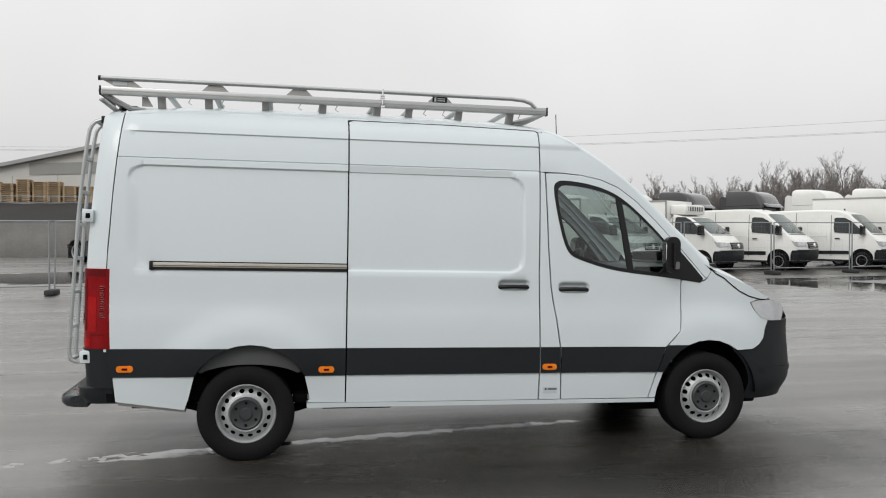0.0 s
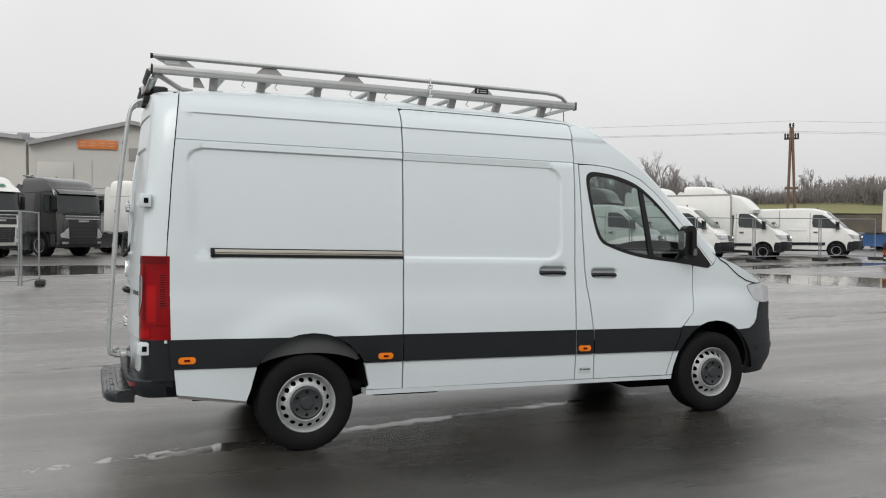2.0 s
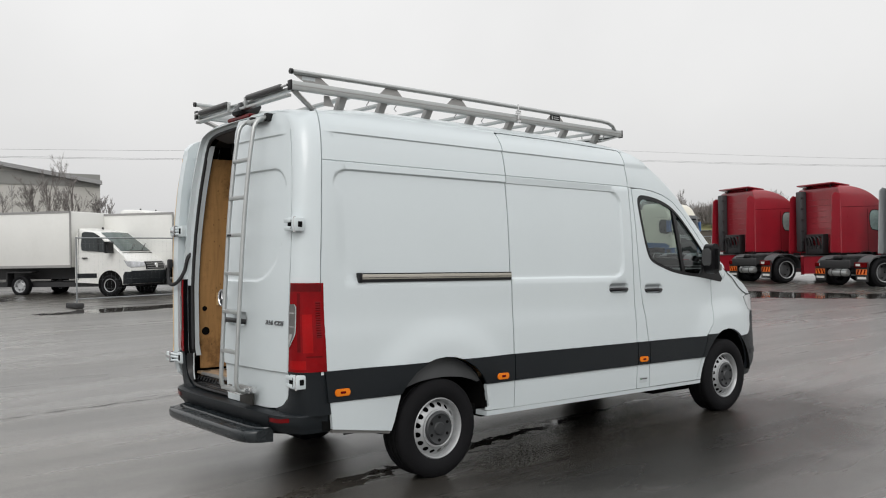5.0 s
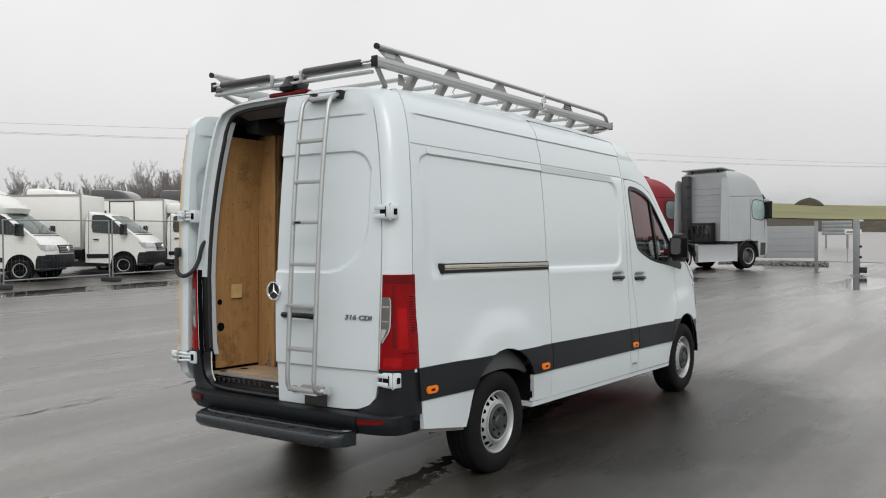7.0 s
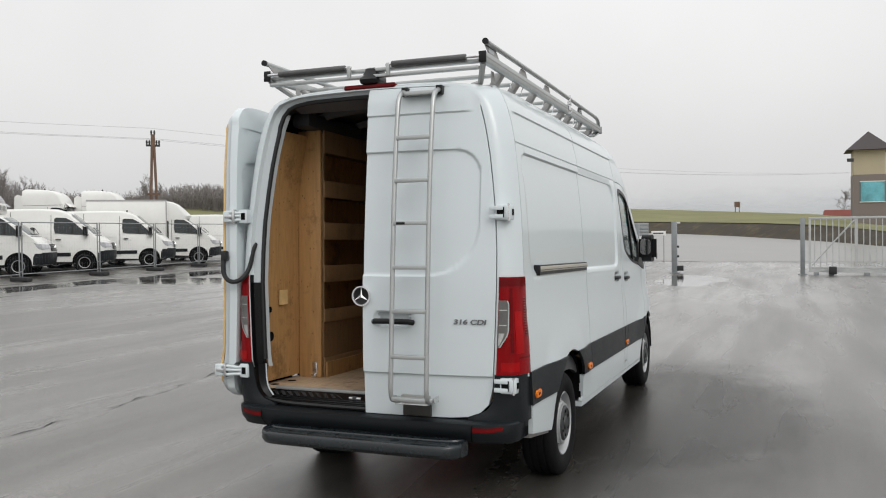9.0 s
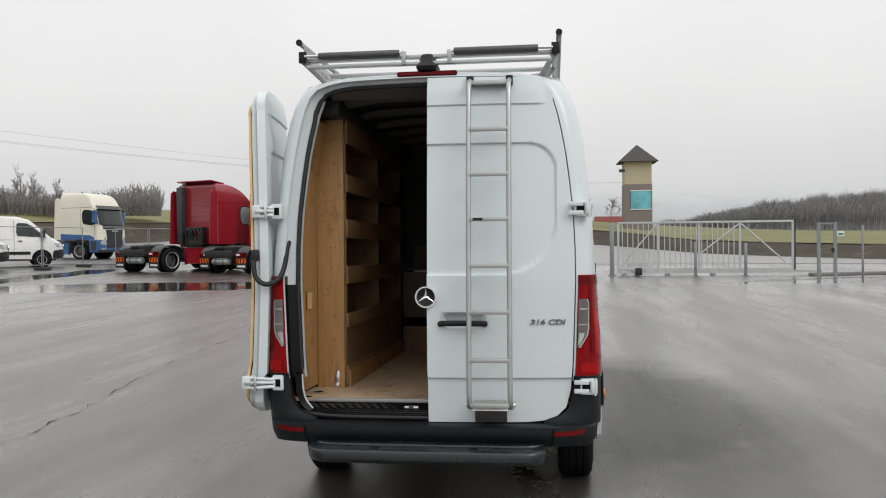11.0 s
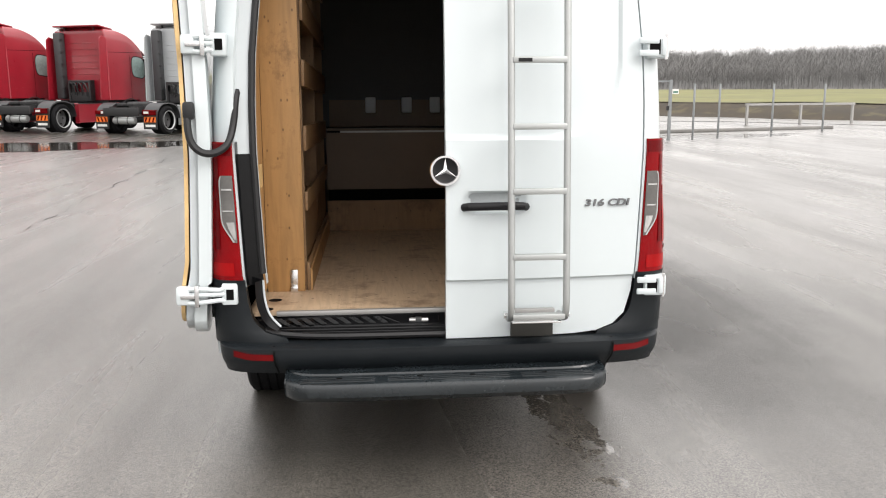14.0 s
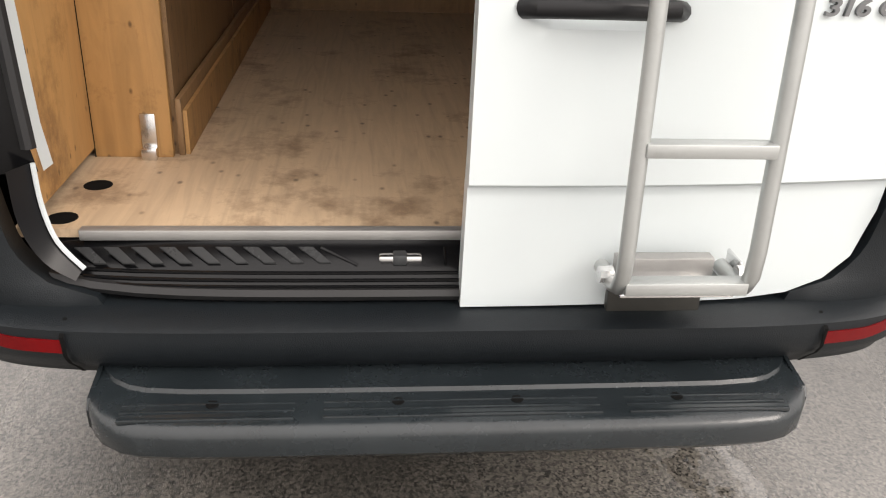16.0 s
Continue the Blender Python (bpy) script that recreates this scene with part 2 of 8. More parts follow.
def part(name, bm, material, parent=None, label="", smooth=True, shade=40):
    """Links a bmesh as one mesh object under a thing or a part."""
    bmesh.ops.recalc_face_normals(bm, faces=bm.faces)
    for e in bm.edges:
        e.smooth = not (len(e.link_faces) == 2 and e.calc_face_angle(0) > radians(shade))
    for f in bm.faces:
        f.smooth = smooth
    me = bpy.data.meshes.new(name)
    bm.to_mesh(me)
    bm.free()
    me.materials.append(material)
    ob = new(name, me)
    if parent:
        ob.parent = parent
    if label:
        ob["label"] = label
    return ob


def thing(name, label, category, group="", m=None, kind=""):
    ob = new(name)
    ob.empty_display_size = 0.2
    tagged(ob, label, category, group, kind)
    if m is not None:
        ob.matrix_basis = m
    return ob


def box(bm, x0, x1, y0, y1, z0, z1, bevel=0.0, m=None, seg=2):
    r = bmesh.ops.create_cube(bm, size=1.0)
    vs = r["verts"]
    for v in vs:
        v.co = Vector(((x0 + x1) / 2 + v.co.x * (x1 - x0), (y0 + y1) / 2 + v.co.y * (y1 - y0), (z0 + z1) / 2 + v.co.z * (z1 - z0)))
    if bevel:
        es = list({e for v in vs for e in v.link_edges})
        r = bmesh.ops.bevel(bm, geom=es, offset=bevel, segments=seg, affect="EDGES", profile=0.5)
        vs = list({v for f in r["faces"] for v in f.verts} | {v for v in vs if v.is_valid})
    if m is not None:
        bmesh.ops.transform(bm, matrix=m, verts=vs)
    return vs


def cubes(*rows, bevel=0.0):
    bm = bmesh.new()
    for r in rows:
        box(bm, *r, bevel=bevel)
    return bm


def tube(bm, points, radius, sides=10, closed=False):
    """A round bar along points."""
    ps = [Vector(p) for p in points]
    rings = []
    up = Vector((0, 0, 1))
    last = None
    for i, p in enumerate(ps):
        a = ps[i - 1] if i else (ps[-1] if closed else p)
        b = ps[(i + 1) % len(ps)] if (i + 1 < len(ps) or closed) else p
        d = (b - a).normalized()
        if last is None:
            side = d.cross(up) if abs(d.z) < 0.9 else d.cross(Vector((1, 0, 0)))
        else:
            side = last - d * last.dot(d)
        side.normalize()
        last = side
        nrm = d.cross(side)
        rings.append([bm.verts.new(p + (side * math.cos(k * math.tau / sides) + nrm * math.sin(k * math.tau / sides)) * radius) for k in range(sides)])
    n = len(rings)
    for i in range(n if closed else n - 1):
        r0, r1 = rings[i], rings[(i + 1) % n]
        for k in range(sides):
            bm.faces.new((r0[k], r0[(k + 1) % sides], r1[(k + 1) % sides], r1[k]))
    if not closed:
        bm.faces.new(rings[0][::-1])
        bm.faces.new(rings[-1])
    return bm


def tubes(lines, radius, sides=8):
    bm = bmesh.new()
    for ps in lines:
        tube(bm, ps, radius, sides)
    return bm


def lathe(profile, axis="y", sides=32, centre=(0, 0, 0), close=True):
    """Turns a profile of (radius, along) about an axis."""
    bm = bmesh.new()
    rings = []
    for r, a in profile:
        ring = []
        for k in range(sides):
            c, s = math.cos(k * math.tau / sides) * r, math.sin(k * math.tau / sides) * r
            p = {"y": (c, a, s), "x": (a, c, s), "z": (c, s, a)}[axis]
            ring.append(bm.verts.new(Vector(p) + Vector(centre)))
        rings.append(ring)
    for r0, r1 in zip(rings, rings[1:]):
        for k in range(sides):
            bm.faces.new((r0[k], r0[(k + 1) % sides], r1[(k + 1) % sides], r1[k]))
    if close:
        for ring, (r, a) in ((rings[0], profile[0]), (rings[-1], profile[-1])):
            if r > 1e-5:
                bm.faces.new(ring)
    bmesh.ops.remove_doubles(bm, verts=bm.verts, dist=1e-5)
    return bm


def grid(fn, us, vs, thick=0.0, inward=None, closed_u=False):
    """A sheet through fn(u, v); with thick its rim is turned in along inward(u, v)."""
    bm = bmesh.new()
    rows = [[bm.verts.new(fn(u, v)) for v in vs] for u in us]
    for i in range(len(us) - 1):
        for j in range(len(vs) - 1):
            try:
                bm.faces.new((rows[i][j], rows[i + 1][j], rows[i + 1][j + 1], rows[i][j + 1]))
            except ValueError:
                pass
    if thick:
        turn_in(bm, thick, inward)
    return bm


def turn_in(bm, thick, inward):
    """Turns the free rim of a sheet in, to give the panel its edge."""
    bmesh.ops.recalc_face_normals(bm, faces=bm.faces)
    rim = [e for e in bm.edges if len(e.link_faces) == 1]
    r = bmesh.ops.extrude_edge_only(bm, edges=rim)
    w = Vector(inward)
    for g in r["geom"]:
        if isinstance(g, bmesh.types.BMVert):
            g.co += w * thick


def patch(polys, fn, step=0.05, lines_u=(), lines_v=(), thick=0.02, inward=(0, 1, 0)):
    """Flat outlines (u, v), cut into cells and laid on the surface fn(u, v), with the rim turned in."""
    bm = bmesh.new()
    for poly in polys:
        bm.faces.new([bm.verts.new((u, v, 0)) for u, v in poly])
    bmesh.ops.remove_doubles(bm, verts=bm.verts, dist=1e-4)
    us = [v.co.x for v in bm.verts]
    ws = [v.co.y for v in bm.verts]
    cu = list(np.arange(min(us) + step * 0.5, max(us), step)) + list(lines_u)
    cv = list(np.arange(min(ws) + step * 0.5, max(ws), step)) + list(lines_v)
    for c in cu:
        bmesh.ops.bisect_plane(bm, geom=bm.verts[:] + bm.edges[:] + bm.faces[:], plane_co=(c, 0, 0), plane_no=(1, 0, 0), dist=1e-4)
    for c in cv:
        bmesh.ops.bisect_plane(bm, geom=bm.verts[:] + bm.edges[:] + bm.faces[:], plane_co=(0, c, 0), plane_no=(0, 1, 0), dist=1e-4)
    for v in bm.verts:
        v.co = Vector(fn(v.co.x, v.co.y))
    if thick:
        turn_in(bm, thick, inward)
    return bm


def turn_up(bm, depth):
    """Thicken a face upwards into a thin slab."""
    r = bmesh.ops.extrude_face_region(bm, geom=list(bm.faces))
    for v in r["geom"]:
        if isinstance(v, bmesh.types.BMVert):
            v.co.z += depth
    bmesh.ops.recalc_face_normals(bm, faces=bm.faces)
    return bm


def curve_of(points):
    """A smooth, monotone curve through (x, y) points; flat past the ends."""
    xs, ys = [p[0] for p in points], [p[1] for p in points]
    h = [b - a for a, b in zip(xs, xs[1:])]
    d = [(b - a) / k for a, b, k in zip(ys, ys[1:], h)]
    m = [d[0]] + [0 if a * b <= 0 else 2 * a * b / (a + b) for a, b in zip(d, d[1:])] + [d[-1]]

    def at(x):
        if x <= xs[0]:
            return ys[0]
        if x >= xs[-1]:
            return ys[-1]
        i = next(k for k in range(len(h)) if x <= xs[k + 1])
        t = (x - xs[i]) / h[i]
        return (2 * t**3 - 3 * t**2 + 1) * ys[i] + (t**3 - 2 * t**2 + t) * h[i] * m[i] + (3 * t**2 - 2 * t**3) * ys[i + 1] + (t**3 - t**2) * h[i] * m[i + 1]

    return at


def bend(points, n=4):
    """More points along a line, on a smooth curve through it."""
    ps = [Vector(p) for p in points]
    out = []
    for i in range(len(ps) - 1):
        a, b, c, d = ps[max(0, i - 1)], ps[i], ps[i + 1], ps[min(len(ps) - 1, i + 2)]
        for k in range(n):
            t = k / n
            out.append(0.5 * (2 * b + (c - a) * t + (2 * a - 5 * b + 4 * c - d) * t * t + (3 * b - a - 3 * c + d) * t**3))
    return out + [ps[-1]]


def smooth(a, b, x):
    t = min(1.0, max(0.0, (x - a) / (b - a)))
    return t * t * (3 - 2 * t)


def span(a, b, n):
    return [a + (b - a) * i / (n - 1) for i in range(n)]


def rounded(x0, x1, z0, z1, r, n=5):
    """A rounded rectangle as an outline."""
    out = []
    for cx, cz, a in ((x1 - r, z0 + r, -90), (x1 - r, z1 - r, 0), (x0 + r, z1 - r, 90), (x0 + r, z0 + r, 180)):
        out += [(cx + r * math.cos(radians(a + 90 * k / n)), cz + r * math.sin(radians(a + 90 * k / n))) for k in range(n + 1)]
    return out


def plate(outline, y0, y1, axis="y", bevel=0.0):
    """An outline given depth along an axis."""
    bm = bmesh.new()
    put = {"y": lambda u, v, w: (u, w, v), "x": lambda u, v, w: (w, u, v), "z": lambda u, v, w: (u, v, w)}[axis]
    a = [bm.verts.new(put(u, v, y0)) for u, v in outline]
    b = [bm.verts.new(put(u, v, y1)) for u, v in outline]
    bm.faces.new(a)
    bm.faces.new(b[::-1])
    n = len(a)
    for k in range(n):
        bm.faces.new((a[k], b[k], b[(k + 1) % n], a[(k + 1) % n]))
    bmesh.ops.recalc_face_normals(bm, faces=bm.faces)
    if bevel:
        bmesh.ops.bevel(bm, geom=[e for e in bm.edges if e.calc_face_angle(0) > 0.7], offset=bevel, segments=2, affect="EDGES")
    return bm


def ground_z(x, y):
    """The yard falls gently towards the van from the far rows."""
    return 0.0205 * min(max(0.0, y - 1.2), 26.0)

# ---- the white high-roof panel van; its own axes: x ahead from the rear axle, y to its left, z up ----
RAKE = 1.2
van = thing("panel_van", "white high-roof panel van with an open rear door on wet asphalt", "van", m=pose(0, 0, 0, 0, RAKE, 0))

side_w = curve_of([(0.30, 0.970), (0.42, 0.985), (0.62, 0.993), (0.83, 0.990), (1.05, 0.982), (1.15, 0.972), (1.42, 0.962), (1.80, 0.940), (2.12, 0.907), (2.24, 0.889), (2.40, 0.850), (2.50, 0.806), (2.56, 0.760), (2.60, 0.70)])
top_z = curve_of([(-1.0, 2.50), (-0.80, 2.535), (0.0, 2.575), (1.4, 2.57), (2.25, 2.535), (2.45, 2.465), (2.62, 2.36), (2.82, 2.225), (2.97, 2.115), (3.11, 1.985), (3.32, 1.785), (3.50, 1.615), (3.64, 1.475), (3.72, 1.44), (4.0, 1.335), (4.2, 1.24), (4.42, 1.13), (4.6, 1.01)])
roof_c = curve_of([(-1.0, 2.572), (-0.88, 2.594), (-0.4, 2.645), (0.8, 2.660), (1.8, 2.64), (2.25, 2.605), (2.50, 2.525), (2.75, 2.395), (3.0, 2.225), (3.2, 2.06), (3.5, 1.78), (3.80, 1.56), (3.95, 1.49)])


def plan_f(x):
    """How the nose narrows ahead of the doors."""
    if x < 3.2:
        return 1.0
    t = min(0.9999, (x - 3.2) / 1.47)
    return (1 - t**3.4) ** (1 / 3.4)


def inside_box(u, v, x0, x1, z0, z1, r):
    """Signed distance to a rounded rectangle, negative within."""
    dx, dz = abs(u - (x0 + x1) / 2) - (x1 - x0) / 2 + r, abs(v - (z0 + z1) / 2) - (z1 - z0) / 2 + r
    return math.hypot(max(dx, 0), max(dz, 0)) + min(max(dx, dz), 0) - r


def half(x, z):
    """Half width of the body shell with its pressed lines."""
    w = side_w(z)
    if x < 2.26:
        d = inside_box(x, z, -0.87, 2.105, 1.400, 2.155, 0.13)
        w -= 0.016 * smooth(0.0005, -(0.010 + 0.008 * smooth(2.06, 1.95, z) + 0.09 * smooth(-0.63, -0.80, x) * smooth(2.10, 1.98, z)), d)
        w -= 0.006 * smooth(0.0, -0.010, inside_box(x, z, -0.80, -0.62, 1.397, 1.463, 0.02))
    for cx, cz in ((2.012, 1.300), (2.50, 1.285)):
        w -= 0.030 * smooth(0.002, -0.022, inside_box(x, z, cx - 0.128, cx + 0.128, cz - 0.032, cz + 0.054, 0.042))
    w -= 0.007 * smooth(2.198, 2.204, z) * smooth(2.211, 2.205, z) * smooth(2.9, 2.5, x)
    w += 0.011 * smooth(2.395, 2.405, z) * smooth(-0.90, -0.78, x) * smooth(2.75, 2.5, x) * smooth(2.55, 2.45, z)
    w += 0.026 * smooth(0.80, 0.56, math.hypot(x - 0.03, (z - 0.40) * 1.05)) * smooth(0.5, 0.8, z)
    w += 0.022 * smooth(0.78, 0.54, math.hypot(x - 3.66, (z - 0.44))) * smooth(0.5, 0.8, z)
    if x > 2.3:
        w -= 0.05 * smooth(2.6, 3.7, x) * smooth(1.4, 2.1, z)
    return w * plan_f(x)


def right(off=0.0):
    return lambda x, z: (x, -half(x, z) - off, z)


def left(off=0.0):
    return lambda x, z: (x, half(x, z) + off, z)


def arch(cx, cz, rx, rz, a0, a1, n=14):
    return [(cx + rx * math.cos(radians(a0 + (a1 - a0) * k / n)), cz + rz * math.sin(radians(a0 + (a1 - a0) * k / n))) for k in range(n + 1)]


rear_seam = curve_of([(0.4, -0.925), (0.65, -0.946), (0.83, -0.966), (1.39, -0.980), (1.70, -0.964), (2.0, -0.948), (2.22, -0.930), (2.40, -0.914), (2.56, -0.897)])
REAR_ARCH = arch(0.025, 0.46, 0.435, 0.40, 0, 180)
FRONT_ARCH = arch(3.645, 0.45, 0.435, 0.435, 0, 180)
SEAM = 0.0055


def arch_x(arc, z, side):
    """Where an arch crosses the height z."""
    cx = (arc[0][0] + arc[-1][0]) / 2
    rx = abs(arc[0][0] - cx)
    cz, rz = arc[0][1], max(p[1] for p in arc) - arc[0][1]
    return cx + side * rx * math.sqrt(max(0.0, 1 - ((z - cz) / rz) ** 2)) if z > cz else cx + side * rx


def seam_line(z0, z1, n=9, off=0.0):
    return [(rear_seam(z) + off, z) for z in span(z0, z1, n)]


def top_line(x0, x1, n=10):
    return [(x, top_z(x)) for x in span(x0, x1, n)]


UP_LINES = [2.198, 2.2045, 2.211, 2.395, 2.400, 2.405, 2.150, 2.145, 2.140, 1.405, 1.42, 1.44, 2.45, 2.48, 2.51, 2.53, 2.545] + [2.02 + 0.013 * k for k in range(9)] + [1.258 + 0.009 * k for k in range(12)] + [1.41, 1.415]
CORNER_X = [-0.87 + 0.013 * k for k in range(12)]
CORNER_F = [2.105 - 0.013 * k for k in range(12)] + [1.87 + 0.012 * k for k in range(8)] + [2.112, 2.127, 2.142, 2.152]
CUP_X = [2.365 + 0.014 * k for k in range(21)]
CUP_Z = [1.245 + 0.009 * k for k in range(13)]
REAR_QUARTER = seam_line(2.56, 0.832)[:-1] + [(rear_seam(0.832), 0.832), (arch_x(REAR_ARCH, 0.832, -1), 0.832)] + [p for p in REAR_ARCH[::-1] if p[1] > 0.835] + [(arch_x(REAR_ARCH, 0.832, 1), 0.832), (0.722 - SEAM, 0.832), (0.726 - SEAM, 2.56)] + top_line(0.70, -0.84, 12)
SLIDE = [(0.722 + SEAM, 0.425), (2.220 - SEAM, 0.425), (2.226 - SEAM, 0.85), (2.216 - SEAM, 1.4), (2.230 - SEAM, 2.515), (2.21, 2.532), (1.5, 2.550), (0.76, 2.553), (0.726 + SEAM, 2.542)]
OVER_SLIDE = [(0.726 - SEAM, 2.559), (0.76, 2.5605), (1.5, 2.5575), (2.21, 2.5395), (2.230 + SEAM, 2.524), (2.26, 2.524), (2.26, top_z(2.26))] + top_line(2.20, 0.70, 12)
B_PILLAR = [(2.220 + SEAM, 0.425), (2.402 - SEAM, 0.425), (2.392 - SEAM, 0.83), (2.360 - SEAM, 1.04), (2.332 - SEAM, 1.18), (2.312 - SEAM, 1.31), (2.292 - SEAM, 1.6), (2.270 - SEAM, 2.186), (2.270 - SEAM, 2.197), (2.226 + SEAM, 2.199), (2.216 + SEAM, 1.4), (2.226 + SEAM, 0.85)]
DOOR_TOP = [(2.270, 2.194), (2.40, 2.194), (2.56, 2.182), (2.73, 2.150), (2.88, 2.092), (3.03, 1.988), (3.19, 1.840), (3.36, 1.665), (3.50, 1.512), (3.625, 1.375)]
CAB_TOP = [(2.226 + SEAM, 2.204)] + [(x, z + 0.008) for x, z in DOOR_TOP[1:]] + [(3.645, 1.40), (3.67, 1.44)] + top_line(3.62, 2.266, 16) + [(2.266, 2.522), (2.230 + SEAM, 2.520)]
WIN_CUT = [(2.338, 2.085), (2.375, 2.128), (2.45, 2.133), (2.63, 2.112), (2.82, 2.058), (2.97, 1.965), (3.14, 1.815), (3.31, 1.64), (3.43, 1.50), (3.55, 1.355), (3.42, 1.372), (3.22, 1.398), (2.96, 1.422), (2.76, 1.455), (2.56, 1.515), (2.47, 1.555), (2.425, 1.64), (2.39, 1.77), (2.358, 1.93)]


def chaikin(ring, times=2):
    """A ring with its corners cut round."""
    for _ in range(times):
        ring = [p for a, b in zip(ring, ring[1:] + ring[:1]) for p in ((a[0] * 0.75 + b[0] * 0.25, a[1] * 0.75 + b[1] * 0.25), (a[0] * 0.25 + b[0] * 0.75, a[1] * 0.25 + b[1] * 0.75))]
    return ring


WIN = chaikin(WIN_CUT)
FRONT_DOOR = [
    [(2.270 + SEAM, 2.191), (2.292 + SEAM, 1.6), (2.312 + SEAM, 1.31), (2.332 + SEAM, 1.18), (2.360 + SEAM, 1.04), (2.392 + SEAM, 0.83), (2.402 + SEAM, 0.425), (2.96, 0.425), (2.96, 1.422), (2.76, 1.455), (2.56, 1.515), (2.47, 1.555), (2.425, 1.64), (2.39, 1.77), (2.358, 1.93), (2.338, 2.085), (2.375, 2.128), (2.45, 2.133), (2.63, 2.112), (2.82, 2.058), (2.88, 2.022), (2.88, 2.092), (2.73, 2.150), (2.56, 2.182), (2.40, 2.194)],
    [(2.96, 0.425), (3.125, 0.425), (3.18, 0.60), (3.255, 0.823), (3.33, 0.90), (3.386, 0.955), (3.398, 1.10), (3.400, 1.335), (3.40, 1.374), (3.22, 1.398), (2.96, 1.422)],
    [(2.88, 2.022), (2.97, 1.965), (3.14, 1.815), (3.31, 1.64), (3.43, 1.50), (3.55, 1.355), (3.625, 1.375), (3.50, 1.512), (3.36, 1.665), (3.19, 1.840), (3.03, 1.988), (2.88, 2.092)],
]
FENDER = [(3.135, 0.425), (3.19, 0.425), (3.205, 0.50)] + [p for p in FRONT_ARCH[::-1][1:-1] if p[0] < 3.7 or p[1] > 0.81] + [(arch_x(FRONT_ARCH, 0.80, 1), 0.80), (4.05, 0.806), (4.12, 0.84), (4.18, 0.90), (4.225, 0.965), (4.27, 1.035), (4.17, 1.062), (4.08, 1.12), (4.04, 1.185), (4.10, 1.205), (4.20, 1.21), (4.24, 1.215)] + top_line(4.18, 3.75, 8) + [(3.68, 1.442), (3.632, 1.365), (3.565, 1.345), (3.415, 1.364), (3.408, 1.335), (3.408, 1.10), (3.396, 0.960), (3.338, 0.893), (3.264, 0.818), (3.19, 0.598)]

for sgn, put, inw in ((-1, right, (0, 1, 0)), (1, left, (0, -1, 0))):
    fine = sgn < 0
    part("side_panel", patch([REAR_QUARTER], put(), 0.05 if fine else 0.12, CORNER_X, UP_LINES, 0.03, inw), WHITE, van, "white rear side panel with a pressed rounded field")
    part("sliding_door" if sgn < 0 else "side_panel", patch([SLIDE], put(), 0.05 if fine else 0.12, CORNER_F, UP_LINES, 0.03, inw), WHITE, van)
    part("roof_rail_panel", patch([OVER_SLIDE], put(), 0.2, (), (), 0.02, inw), WHITE, van)
    part("door_pillar", patch([B_PILLAR], put(), 0.1, (), (), 0.03, inw), WHITE, van)
    part("cab_roof_side", patch([CAB_TOP], put(), 0.06, (), (2.392, 2.412), 0.03, inw), WHITE, van)
    door = part("front_door", patch(FRONT_DOOR, put(), 0.06, CUP_X, CUP_Z, 0.03, inw), WHITE, van)
    grow = lambda p, f, g: (2.88 + (p[0] - 2.88) * f, 1.74 + (p[1] - 1.74) * g)
    part("window_seal", patch([[grow(a, 1.012, 1.02), grow(b, 1.012, 1.02), grow(b, 0.955, 0.925), grow(a, 0.955, 0.925)] for a, b in zip(WIN, WIN[1:] + WIN[:1])], put(0.002), 0.3, (), (), 0.02, inw), BLACK, door, "black rubber window frame")
    pane = part("window_pane", patch([[(2.88 + (x - 2.88) * 0.97, 1.74 + (z - 1.74) * 0.955) for x, z in WIN]], put(-0.016), 0.15, (), (), 0), WINDOW, door, "tinted side window")
    pane.visible_shadow = False
    part("window_bar", patch([[(2.955, 1.423), (3.005, 1.418), (2.905, 2.005), (2.855, 2.035)]], put(-0.004), 0.1, (), (), 0.02, inw), BLACK, door, "black quarter window bar")
    part("mirror_base", patch([[(3.20, 1.402), (3.40, 1.370), (3.572, 1.344), (3.598, 1.378), (3.47, 1.522), (3.335, 1.668), (3.295, 1.57), (3.26, 1.46)]], put(0.006), 0.1, (), (), 0.02, inw), BLACK, door, "black mirror sail in the window corner")
    part("front_wing", patch([FENDER], put(), 0.05, (), (), 0.03, inw), WHITE, van)
    # charcoal band with its seams
    for a, b in ((0.438, 0.722 - SEAM), (0.722 + SEAM, 2.226 - SEAM), (2.226 + SEAM, 2.394 - SEAM), (2.394 + SEAM, 3.18)):
        ring = [(a, 0.632), (b, 0.632), (b, 0.832), (a, 0.832)]
        if a < 0.5:
            ring = [(arch_x(REAR_ARCH, 0.632, 1), 0.632), (b, 0.632), (b, 0.832), (arch_x(REAR_ARCH, 0.832, 1), 0.832), (arch_x(REAR_ARCH, 0.77, 1), 0.77), (arch_x(REAR_ARCH, 0.70, 1), 0.70)]
        if b > 3:
            ring = [(a, 0.632), (3.19, 0.632), (3.262, 0.832), (a, 0.832)]
        part("side_moulding", patch([ring], put(0.012), 0.15, (), (), 0.02, inw), PLASTIC, van, "charcoal plastic side strip")
    part("side_moulding", patch([[(3.198, 0.632), (arch_x(FRONT_ARCH, 0.632, -1), 0.632), (arch_x(FRONT_ARCH, 0.72, -1), 0.72), (arch_x(FRONT_ARCH, 0.80, -1) + 0.0, 0.80), (arch_x(FRONT_ARCH, 0.845, -1), 0.845), (3.29, 0.845), (3.27, 0.832)]], put(0.012), 0.1, (), (), 0.02, inw), PLASTIC, van, "charcoal plastic side strip")
